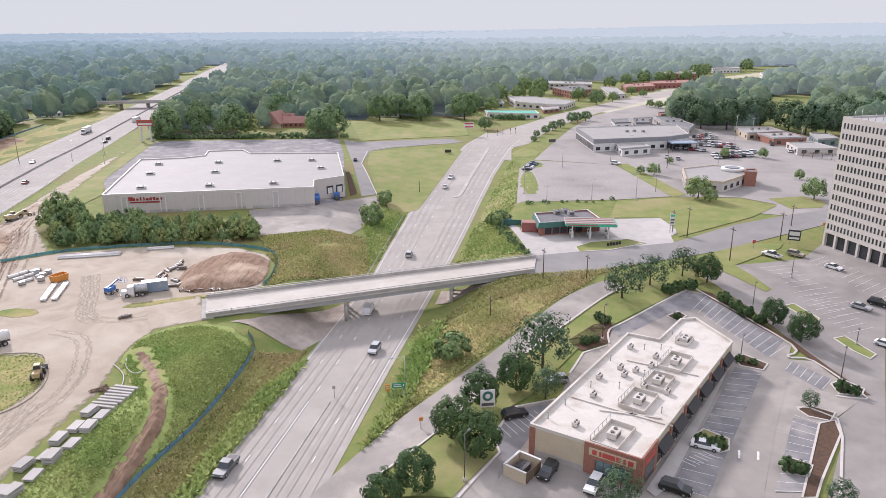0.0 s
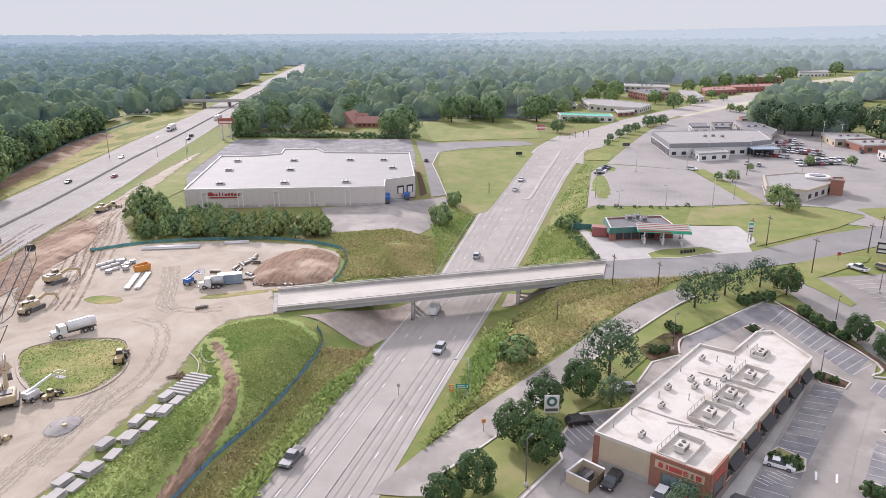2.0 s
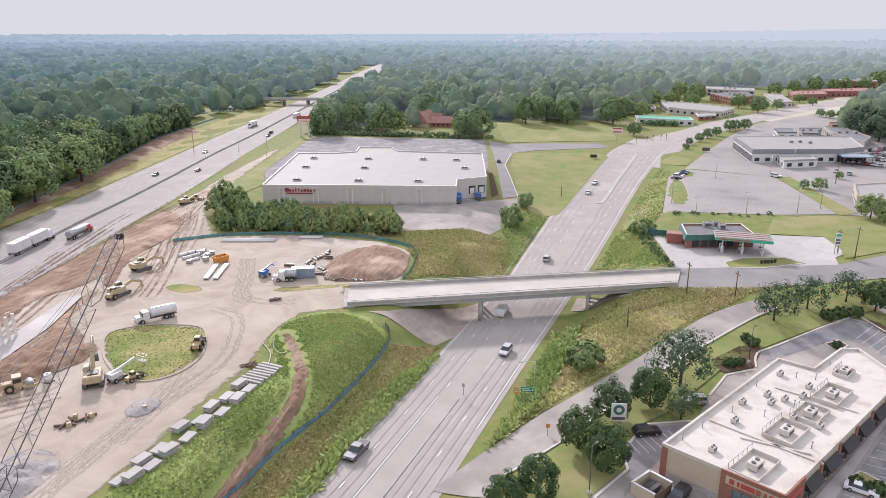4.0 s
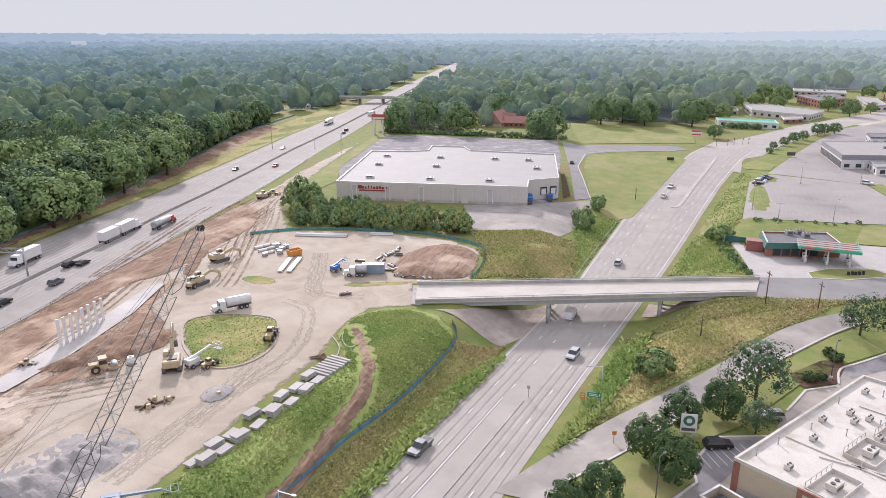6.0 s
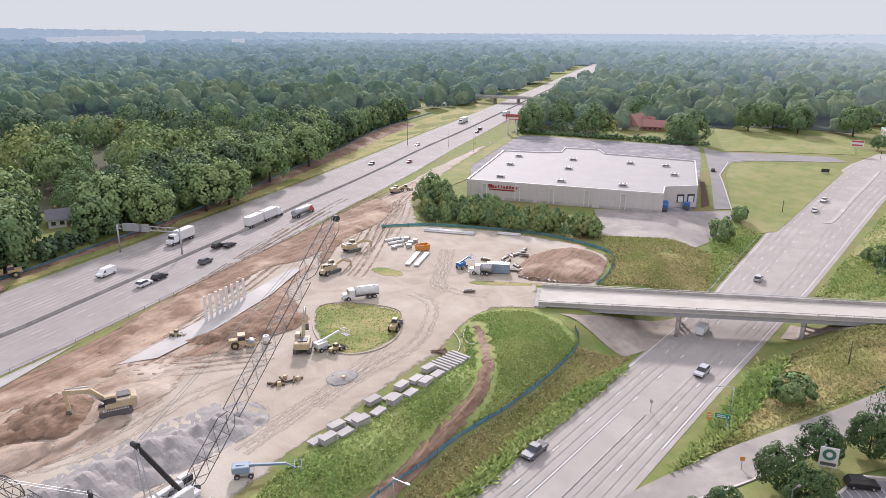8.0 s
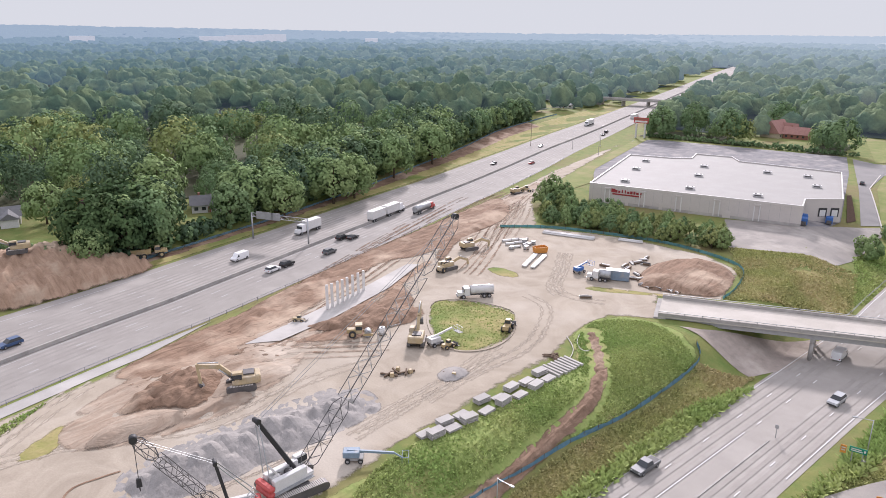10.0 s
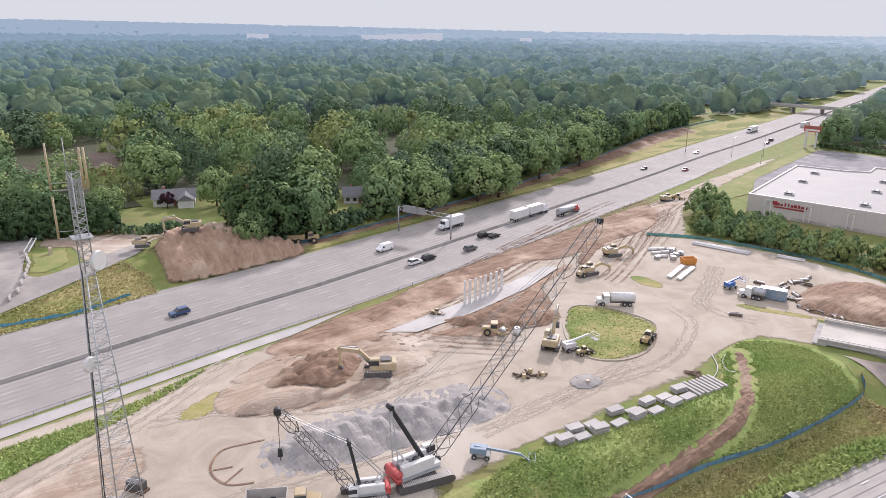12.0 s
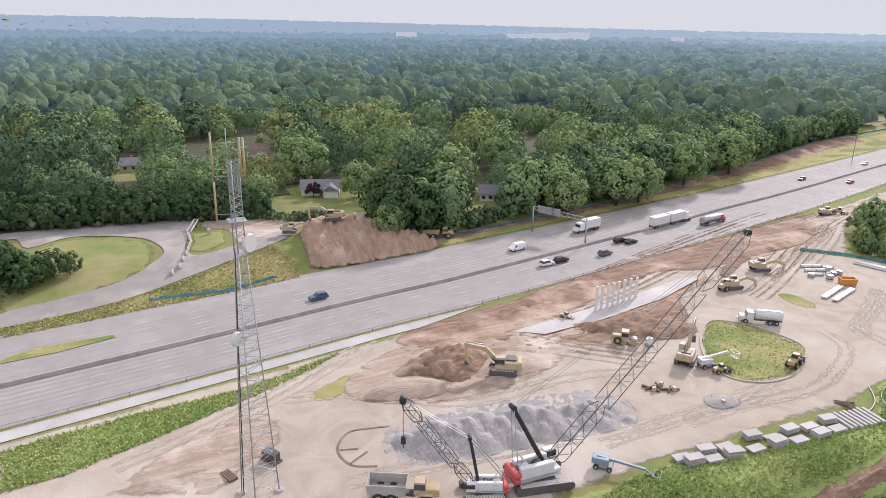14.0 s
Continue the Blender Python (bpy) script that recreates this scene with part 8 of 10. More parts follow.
rows_ = [([(134.5, 420.2), (146.7, 429.3)], 5), ([(133.1, 411.4), (146.2, 415.8)], 6), ([(131.2, 401.0), (147.1, 389.3)], 11), ([(129.3, 391.0), (144.9, 379.9)], 10), ([(119.2, 376.0), (125.2, 372.5)], 5), ([(125.4, 358.8), (149.4, 367.5)], 12), ([(124.4, 350.8), (144.1, 357.4)], 10), ([(113.0, 381.4), (120.3, 379.6)], 4), ([(168.1, 391.4), (170.5, 391.4)], 1), ([(168.4, 369.4), (168.6, 366.0)], 1), ([(100.3, 352.1), (104.6, 347.4)], 2)]
for (a, b), n in rows_:
    for k in range(n):
        x, y = a[0] + (b[0] - a[0]) * k / max(1, n - 1), a[1] + (b[1] - a[1]) * k / max(1, n - 1)
        park(random.choice(("sedan", "suv", "suv")), random.choice(("white", "white", "silver", "black", "grey", "white", "silver", "red")), x, y, random.choice((70, 72, 250)), None, "cars on the dealer's lot")
for k in CARS.values():
    done_ = [*k.children_recursive, k]
    for o in done_:
        bpy.data.objects.remove(o)

# ---------- kerbs, walks and painted bays ----------
def kerb(pts, label="pale concrete kerb", closed=False, wide=0.42, tall=0.14, lift=0.05):
    pts = resample(pts + pts[:1] if closed else pts, 3.0)
    return setting("kerb", strip(B(), pts, wide, lift, tall), M["precast"], label, "kerb")


kerb([(-0.9, 88.8), (5.8, 100.2), (5.1, 105.1), (8.7, 114.4), (17.8, 117.8)])
kerb([(21.0, 127.6), (25.1, 136.4), (30.8, 139.8)])
kerb(smooth_line([(31.4, 140.8), (32.6, 147.0), (37.6, 151.8), (55.9, 168.2), (59.6, 166.3), (70.5, 141.2), (67.4, 135.7), (72.0, 133.9), (75.1, 120.5), (73.6, 119.2), (69.8, 120.0)]))
kerb([(55.8, 90.2), (64.0, 106.1), (66.1, 112.0), (62.7, 115.7), (60.6, 115.7)])
kerb(smooth_line(side_right)[::-1])
kerb([(-52.6, 372.6), (-50.6, 337.4), (-36.5, 283.7)])
kerb([(-51.6, 376.3), (-42.1, 387.9), (-7.9, 402.8)])
drape("shop_walk", [(27.5, 91.2), (28.5, 89.6), (31.2, 92.1), (53.4, 130.1), (55.4, 133.5)], 0.19, M["concrete"], "pale concrete walk in front of the shops", "pavement", 3.0)
for poly in ([(55.0, 131.2), (59.6, 129.0), (36.4, 90.0), (31.2, 91.6)], [(33.5, 147.8), (55.7, 167.5), (59.4, 165.7), (70.4, 143.7), (63.5, 135.1), (55.7, 157.8), (48.3, 155.3), (33.9, 143.5)], [(58.4, 112.2), (62.7, 109.7), (52.3, 91.3), (46.7, 91.2)], [(5.8, 100.2), (5.3, 104.8), (8.8, 113.6), (17.1, 116.6), (11.5, 105.6), (5.2, 93.0)], [(67.4, 133.8), (72.2, 126.6), (68.2, 122.0), (64.5, 130.1)]):
    drape("bay_surface", poly, 0.07, M["bay_asphalt"], "darker patched asphalt under the parking bays", "pavement", 3.0)
drape("shop_drive", [(60.5, 130.2), (65.4, 129.2), (60.3, 120.1), (53.8, 108.4), (44.4, 89.9), (37.0, 89.8)], 0.075, M["drive"], "worn pale drive between the parking rows", "pavement", 4.0)


def bays(a, b, c, d, n, name="parking_marking", label="worn white parking bay lines", wide=0.1):
    """n lines from the edge a-b to the edge c-d."""
    bm = B()
    for k in range(n):
        t = k / (n - 1)
        p = (a[0] + (b[0] - a[0]) * t, a[1] + (b[1] - a[1]) * t)
        q = (c[0] + (d[0] - c[0]) * t, c[1] + (d[1] - c[1]) * t)
        strip(bm, resample([p, q], 2.0), wide, 0.10)
    return setting(name, bm, M["white_line"], label, "marking")


bays(*[(53.8, 128.9), (31.7, 92.1)], *[(58.9, 128.1), (36.1, 90.0)], 17)
bays(*[(59.0, 113.1), (46.8, 91.5)], *[(62.5, 110.1), (52.0, 91.3)], 11)
bays(*[(59.8, 164.8), (69.3, 140.6)], *[(54.3, 157.7), (63.7, 135.6)], 13)
bays(*[(67.6, 133.8), (72.0, 126.5)], *[(64.8, 130.3), (68.4, 122.5)], 6)
bays(*[(5.8, 108.7), (12.6, 113.3)], *[(8.0, 104.7), (15.3, 109.6)], 7)
bays(*[(80.0, 183.2), (86.8, 154.9)], *[(87.9, 185.7), (94.5, 157.3)], 12)
bays(*[(95.2, 188.3), (101.4, 160.9)], *[(102.3, 193.5), (108.3, 165.6)], 12)
bays(*[(81.3, 166.7), (85.3, 146.7)], *[(88.1, 169.4), (92.4, 149.6)], 10)
bm = B()
for q in [(34.9, 98.9), (35.7, 99.4), (36.5, 99.9), (37.4, 100.4), (38.2, 100.9), (39.2, 101.4)]:
    strip(bm, [(q[0], q[1]), (q[0] + 1.8, q[1] - 1.7)], 0.14, 0.1)
for a, b in zip([(44.4, 99.6), (48.2, 101.6)], [(45.2, 101.9), (47.3, 99.3)]):
    strip(bm, [a, b], 0.35, 0.1)
setting("parking_marking", bm, M["white_line"], "white hatched bay and arrows on the drive", "marking")
bm = B()
for r in range(4):
    a, b = [(21.2, 268.3), (70.8, 266.1)][0], [(21.2, 268.3), (70.8, 266.1)][1]
    for k in range(24):
        x, y = a[0] + (b[0] - a[0]) * k / 23 + r * 2, a[1] + r * 13 + (b[1] - a[1]) * k / 23
        strip(bm, [(x, y), (x, y + 4.5)], 0.1, 0.09)
setting("parking_marking", bm, M["faded_line"], "faded bay lines on the empty car park", "marking")

beds = [("mulch", [(23.4, 142.7), (29.5, 149.7), (33.6, 151.2), (33.7, 148.4), (31.0, 140.8), (25.0, 137.2), (23.2, 139.6)]), ("mulch", [(47.3, 154.2), (50.6, 156.5), (51.9, 154.3), (49.2, 151.5)]), ("mulch", [(56.0, 135.4), (58.6, 136.4), (62.1, 132.5), (60.2, 130.0), (56.3, 131.7)]), ("lawn", [(38.7, 105.5), (41.4, 108.1), (44.7, 105.1), (43.5, 101.8), (41.6, 101.0)]), ("mulch", [(50.1, 98.3), (52.8, 99.9), (55.3, 98.0), (53.3, 95.0), (50.6, 95.9)]), ("mulch", [(60.4, 115.1), (63.0, 116.5), (66.6, 113.9), (64.5, 111.2), (61.3, 112.6)]), ("mulch", [(62.2, 110.4), (65.4, 111.4), (64.2, 107.0), (55.1, 94.4), (52.3, 90.1), (50.2, 90.1)]), ("mulch", [(71.1, 124.7), (74.2, 126.6), (76.4, 122.7), (74.8, 120.5), (70.8, 120.8)]), ("lawn", [(80.9, 144.0), (83.9, 145.1), (86.3, 137.0), (84.1, 135.1), (82.3, 138.4)]), ("lawn", [(76.8, 159.9), (79.6, 161.1), (82.2, 153.5), (80.7, 151.5), (78.9, 154.8)]), ("lawn", [(32.8, 201.3), (38.2, 206.6), (50.0, 209.8), (54.5, 205.7), (42.6, 198.7), (33.3, 196.9)]), ("lawn", [(71.5, 196.6), (86.8, 207.0), (95.7, 206.0), (92.9, 201.4), (74.0, 185.4), (77.4, 169.2), (75.4, 167.6), (69.0, 179.7)]), ("mulch", [(58.3, 168.9), (61.7, 166.4), (71.4, 143.2), (76.4, 120.5), (75.1, 120.5), (70.0, 142.2), (60.2, 163.8)]), ("lawn", [(24.1, 371.7), (31.3, 387.4), (39.1, 372.7), (36.0, 356.1), (25.1, 362.8)]), ("lawn", [(71.4, 333.6), (77.4, 336.6), (86.2, 271.1), (79.4, 266.2)]), ("lawn", [(56.3, 258.5), (79.4, 266.2), (104.6, 264.8), (113.6, 253.4), (98.3, 237.1), (66.3, 212.6), (68.2, 222.3), (66.8, 235.8), (49.8, 235.5)]), ("lawn", [(115.2, 264.9), (129.7, 268.9), (134.4, 259.8), (128.8, 251.1), (116.9, 249.2)]), ("lawn", [(-82.3, 498.1), (-1.9, 501.2), (1.9, 433.8), (-60.7, 407.8)]), ("lawn", [(-51.1, 372.6), (-7.6, 387.6), (-1.9, 377.7), (-18.6, 267.8), (-26.7, 260.1), (-36.5, 283.7), (-47.9, 338.0)]), ("lawn", [(23.1, 353.5), (26.9, 347.2), (19.0, 261.3), (5.4, 246.8), (-0.6, 206.6), (-3.0, 204.5), (5.6, 258.0), (14.1, 309.3)]), ("mulch", [(-54.9, 316.3), (-53.8, 319.1), (-44.8, 283.1), (-46.6, 277.1)]), ("lawn", [(-185.9, 396.7), (-180.2, 402.7), (-158.2, 298.4), (-144.2, 268.9), (-143.7, 246.1), (-160.4, 272.3)]), ("lawn", [(33.0, 161.2), (41.0, 169.2), (53.7, 178.5), (62.4, 173.0), (55.4, 168.8), (33.2, 149.0), (24.6, 138.9), (17.9, 128.0), (12.6, 119.0), (8.6, 114.8), (4.7, 105.5), (5.5, 100.5), (-1.7, 88.8), (-12.9, 90.1), (-9.4, 99.8), (-2.1, 109.5), (8.9, 128.3), (17.2, 141.0)])]
for key, poly in beds:
    drape("planting_bed" if key == "mulch" else "lawn", poly, 0.11, M[key], "brown mulched planting bed" if key == "mulch" else "mown green grass plot with dry patches", "ground", 2.5)
for key, poly in beds[1:11]:
    kerb(poly, closed=True, wide=0.36, lift=0.06)


# ---------- poles, lamps and signs ----------
def lamp_post(x, y, tall, turn=0.0, heads=1, label="slim dark lamp post with a flat shoebox lamp", mat_="dark_steel", arm=0.9, group="car park lamps"):
    ob = thing("street_lamp", x, y, h(x, y), turn, label, "street lamp", group)
    part("base", tube(B(), (0, 0, -0.2), (0, 0, 0.7), 0.3, 0.28, 10), M["concrete"], ob)
    part("pole", tube(B(), (0, 0, 0.7), (0, 0, tall), 0.1, 0.07, 8), M[mat_], ob)
    for k in range(heads):
        s = 1 if k == 0 else -1
        part("arm", beam(B(), (0, 0, tall - 0.1), (s * arm, 0, tall), 0.09), M[mat_], ob)
        part("lamp_head", box(B(), s * (arm + 0.3), 0, tall - 0.08, 0.75, 0.4, 0.18, bevel=0.03), M[mat_], ob)
    return ob


for x, y, tall in ((0.1, 92.6, 8.4), (30.2, 142.4, 8.0), (68.9, 158.9, 6.2), (73.5, 125.9, 6.9), (56.9, 133.6, 5.6), (85.3, 176.1, 5.8), (84.5, 141.4, 3.3)):
    lamp_post(x, y, tall, 60)
for x, y, tall in ((23.1, 273.2, 10.2), (30.0, 254.6, 6.8), (47.5, 260.2, 8.2), (64.3, 261.4, 11.3), (45.2, 327.6, 9.0), (69.3, 336.5, 9.5), (75.4, 275.9, 11.3), (108.7, 377.7, 9.0), (85.8, 368.6, 8.8), (115.6, 323.0, 7.8), (167.3, 418.2, 11.5), (180.2, 345.2, 11.0), (153.6, 407.3, 14.4), (177.3, 378.3, 11.9), (74.1, 505.3, 8.7)):
    lamp_post(x, y, tall, 40, 2, "pale lamp post with two flat lamps", "steel", 0.8, "car park lamps by the shops")
for x, y, tall, turn in ((-11.6, 122.5, 8.3, 200), (-50.6, 72.5, 5.4, -5), (-179.6, 341.1, 11.2, 90), (-202.9, 353.6, 10.2, 90), (-195.0, 371.8, 12.0, 90)):
    lamp_post(x, y, tall, turn, 1, "tall grey street lamp with a long arm", "steel", 2.4, "highway lamps")


def utility_pole(x, y, tall, turn=20):
    ob = thing("utility_pole", x, y, h(x, y), turn, "weathered timber utility pole with a crossarm", "utility pole", "utility poles")
    part("pole", tube(B(), (0, 0, -0.3), (0, 0, tall), 0.16, 0.11, 8), M["wood"], ob)
    part("crossarm", box(B(), 0, 0, tall - 0.9, 0.14, 2.2, 0.16), M["wood"], ob)
    for s in (-0.95, -0.4, 0.4, 0.95):
        part("insulator", tube(B(), (0, s, tall - 0.74), (0, s, tall - 0.5), 0.06, seg=6), M["grey"], ob)
    return ob


for x, y, tall in ((20.4, 174.3, 8.4), (31.8, 174.5, 6.8), (6.0, 153.8, 4.3), (74.0, 189.4, 9.9), (96.6, 210.1, 8.9), (69.5, 213.9, 9.5), (66.3, 219.0, 7.1), (-19.8, 294.6, 4.4), (93.2, 325.4, 9.5), (107.0, 226.4, 7.3), (-226.3, 346.3, 22.9), (-338.5, 643.9, 14.5), (-338.2, 626.7, 15.3), (-338.9, 661.8, 13.7)):
    utility_pole(x, y, max(5.0, min(tall, 13)))


def post_sign(name, x, y, wide, tall, z, turn, key, label, legs=1, extra=()):
    ob = thing(name, x, y, h(x, y), turn, label, "sign")
    for k in range(legs):
        u = 0 if legs == 1 else (-0.3 + 0.6 * k) * wide
        part("post", box(B(), u, 0.1, -0.2, 0.18 if z > 2 else 0.12, 0.18 if z > 2 else 0.12, z + tall + 0.1), M["steel"], ob)
    face = part("panel", box(B(), 0, 0, z, wide, 0.14, tall, bevel=0.02), M[key], ob)
    for u, v, w, hh, kk in extra:
        part("sign_bar", box(B(), u, -0.09, z + v, w, 0.03, hh), M[kk], face)
    return ob


x, y = -12.7, 121.3
post_sign("road_sign", x, y, 2.6, 0.95, 2.4, 5, "green_sign", "green highway direction sign with pale writing bars", 2, ((-0.3, 0.55, 1.5, 0.16, "white"), (-0.2, 0.22, 1.7, 0.16, "white"), (0.95, 0.3, 0.25, 0.4, "white")))
x, y = -15.0, 122.4
post_sign("road_sign", x, y, 0.9, 1.5, 1.2, 5, "orange", "orange-red roadside marker sign", 1, ((0, 0.5, 0.6, 0.2, "white"), (0, 0.95, 0.6, 0.2, "white")))
x, y = -25.4, 121.7
post_sign("road_sign", x, y, 0.6, 0.75, 1.9, 0, "grey", "small grey-backed sign on the median nose")
x, y = -7.6, 108.6
post_sign("road_sign", x, y, 0.75, 0.75, 1.6, 20, "orange", "small orange sign by the slip road")
sx0, sy0 = 4.1, 110.5
pyl = post_sign("pylon_sign", sx0, sy0, 2.6, 3.4, 2.4, 10, "white", "white pylon sign with a round dark green emblem", 2)
part("emblem", tube(B(), (0, -0.07, 4.6), (0, -0.12, 4.6), 0.95, seg=24), M["roof_green"], pyl, "round dark green emblem")
part("emblem_ring", tube(B(), (0, -0.12, 4.6), (0, -0.14, 4.6), 0.45, seg=20), M["white"], pyl)
part("sign_bar", box(B(), 0, -0.1, 2.7, 2.2, 0.05, 0.55), M["dark_steel"], pyl)
x, y = -187.9, 408.8
big = post_sign("pylon_sign", x, y, 9.0, 3.4, 9.0, 10, "red", "tall red-topped pylon sign on two white legs", 2, ((0, 0.5, 7.6, 1.0, "white"), (0, 2.0, 7.6, 0.9, "brick")))
for s in (-1, 1):
    part("leg", box(B(), s * 2.7, 0.15, -0.3, 1.0, 0.8, 9.2), M["white"], big)
x, y = 1.9, 433.8
post_sign("pylon_sign", x, y, 6.0, 3.4, 4.5, 5, "white", "white and red shopping pylon sign", 1, ((0, 2.3, 5.6, 0.9, "red"), (0, 0.4, 5.0, 0.8, "red")))
x, y = 97.7, 203.7
post_sign("pylon_sign", x, y, 3.4, 3.2, 1.8, -20, "black", "black framed pylon sign with white panel", 2, ((0, 1.5, 2.8, 1.2, "white"), (0, 0.4, 2.8, 0.6, "white")))
x, y = 65.6, 217.6
post_sign("price_sign", x, y, 1.6, 3.6, 2.6, 0, "white", "tall white fuel price sign with green band", 2, ((0, 2.7, 1.4, 0.7, "mint"), (0, 1.4, 1.2, 0.5, "dark_steel"), (0, 0.5, 1.2, 0.5, "dark_steel")))
for k, (x, y) in enumerate([(-9.4, 371.4), (48.6, 398.3), (85.1, 201.2), (115.0, 221.2)]):
    post_sign("road_sign", x, y, (3.4, 4.0, 1.0, 1.0)[k], (1.6, 1.8, 1.0, 1.0)[k], (0.5, 0.6, 1.6, 1.6)[k], 10, ("black", "dark_steel", "red", "orange")[k], ("black low monument sign", "dark framed low monument sign", "red roadside warning sign", "orange roadside warning sign")[k] + " on a post")
for k, (x, y) in enumerate([(13.2, 427.1), (19.2, 431.7), (22.8, 436.5), (27.5, 438.9), (30.8, 441.4)]):
    ob = thing("traffic_signal", x, y, h(x, y) + 0.04, 0, "small dark traffic signal on a short post", "traffic signal", "signals at the junction")
    part("post", tube(B(), (0, 0, -0.2), (0, 0, 2.6), 0.09, seg=6), M["dark_steel"], ob)
    part("head", box(B(), 0, 0, 2.6, 0.4, 0.35, 1.1), M["black"], ob)

# bollard-like jersey barriers along the ramp works
line = resample([(-219.4, 22.2), (-208.1, 21.7), (-197.6, 19.2), (-190.1, 16.5), (-187.4, 14.3)], 3.2)
for x, y in line:
    ob = thing("jersey_barrier", x, y, h(x, y) + 0.11, math.degrees(math.atan2(line[-1][1] - line[0][1], line[-1][0] - line[0][0])), "pale concrete jersey barrier section", "barrier", "barrier sections on the ramp")
    part("block", box(box(B(), 0, 0, 0, 2.9, 0.6, 0.25), 0, 0, 0.25, 2.9, 0.34, 0.55, 0, 0.85), M["concrete"], ob)
    part("foot", box(B(), 0, 0, 0.0, 2.95, 0.62, 0.08), M["old_concrete"], ob)
x, y = -221.0, 24.6
ob = thing("message_board", x, y, h(x, y) + 0.1, 150, "slanted white site trailer with a raised ramp", "trailer")
part("frame", beam(beam(B(), (-3, 0, 0.4), (3.2, 0, 2.6), 0.25), (-3, 1.2, 0.4), (3.2, 1.2, 2.6), 0.25), M["white"], ob)
bm = B()
for k in range(9):
    beam(bm, (-3 + k * 0.75, 0, 0.4 + k * 0.265), (-3 + k * 0.75, 1.2, 0.4 + k * 0.265), 0.12)
part("rungs", bm, M["steel"], ob)
part("support", beam(B(), (2.6, 0.6, 0), (2.6, 0.6, 2.3), 0.2), M["dark_steel"], ob)
x, y = -214.2, 27.9
ob = thing("signal_cabinet", x, y, h(x, y) + 0.1, 0, "small tan roadside cabinet", "cabinet")
tagged(ob, "small tan steel roadside cabinet")
part("casing", box(B(), 0, 0, 0.1, 1.3, 0.8, 1.7, bevel=0.04), M["tan_wall"], ob)
part("plinth", box(B(), 0, 0, -0.1, 1.5, 1.0, 0.2), M["concrete"], ob)

# overpass over the interstate
oy = 585.0
oa, ob_ = inter_far(oy) - 26, inter_near(oy) + 26
over = thing("overpass", (oa + ob_) / 2, oy, INTER_Z, 8, "grey concrete road overpass across the interstate", "bridge")
OLn = ob_ - oa
part("deck", box(B(), 0, 0, 6.2, OLn, 10, 0.9), M["concrete"], over)
for s in (-1, 1):
    part("parapet", box(B(), 0, s * 4.9, 7.104, OLn, 0.3, 0.8), M["old_concrete"], over)
for u in (-0.26, 0.0, 0.26):
    part("pier", box(B(), u * OLn, 0, -0.1, 0.9, 8, 6.2), M["old_concrete"], over)
for s in (-1, 1):
    part("abutment", box(B(), s * (OLn / 2 + 3), 0, -0.5, 8, 10.5, 7.2), M["old_concrete"], over)


# ---------- trees and woods ----------
rng = np.random.default_rng(7)


def leaf_cloud(rg, wide, tall, lobes, per, leaf, low=0.0, point=0.0, ruffle=0.36):
    """A crown of leaf clumps: rounded lobes set over an uneven dome, each covered with small tilted leaves. Returns four corners to a leaf, then the way each faces."""
    out = []
    lean = rg.uniform(0, 6.28, 3)
    mid = low + (tall - low) * 0.42
    for k in range(lobes):
        ct = min(0.98, max(-0.8, 1 - 1.7 * (k + 0.5) / lobes + rg.uniform(-0.1, 0.1)))
        a = 2.39996 * k + rg.uniform(-0.35, 0.35)
        st = math.sqrt(1 - ct * ct)
        swell = 1 + 0.10 * math.cos(a - lean[0]) + 0.09 * math.cos(2 * a - lean[1]) + 0.07 * math.cos(3 * a + 4 * ct - lean[2])
        dome = np.array([st * math.cos(a), st * math.sin(a), ct])
        c = dome * np.array([wide * 0.5, wide * 0.5, tall - mid if ct > 0 else mid - low]) * swell * rg.uniform(0.68, 0.86)
        c[2] += mid
        r = wide * rg.uniform(0.105, 0.165)
        d = rg.normal(size=(per, 3)) + 0.9 * dome
        d /= np.linalg.norm(d, axis=1)[:, None]
        rad = r * (0.84 + 0.26 * rg.random(per))
        inner = rg.random(per) < 0.1
        rad[inner] *= 0.2
        ctr = c + d * rad[:, None]
        nrm = 0.75 * d + 0.65 * dome + ruffle * rg.normal(size=(per, 3)) + np.array([0, 0, 0.15])
        nrm /= np.linalg.norm(nrm, axis=1)[:, None]
        t1 = np.cross(nrm, rg.normal(size=(per, 3)))
        t1 /= np.linalg.norm(t1, axis=1)[:, None]
        t2 = np.cross(nrm, t1)
        s = leaf * rg.uniform(0.65, 1.35, per)
        s[inner] *= 2.2
        quad = []
        for u, v in ((-1, -0.25), (0.15, -1), (1, 0.3), (-0.2, 1)):
            w = rg.uniform(0.7, 1.2, (per, 1))
            quad.append(ctr + (t1 * u + t2 * v) * s[:, None] * w)
        face = 0.75 * d + 0.6 * dome + 0.16 * rg.normal(size=(per, 3))
        quad += [face / np.linalg.norm(face, axis=1)[:, None]] * 4
        out.append(np.stack(quad, 1))
    q = np.concatenate(out)
    q[:, :4, :2] *= 1.0 + point * (0.35 - q[:, :4, 2:] / tall)
    q[:, :4, 2] = np.clip(q[:, :4, 2], 0.15 + low * 0.6, tall * 1.04)
    return q


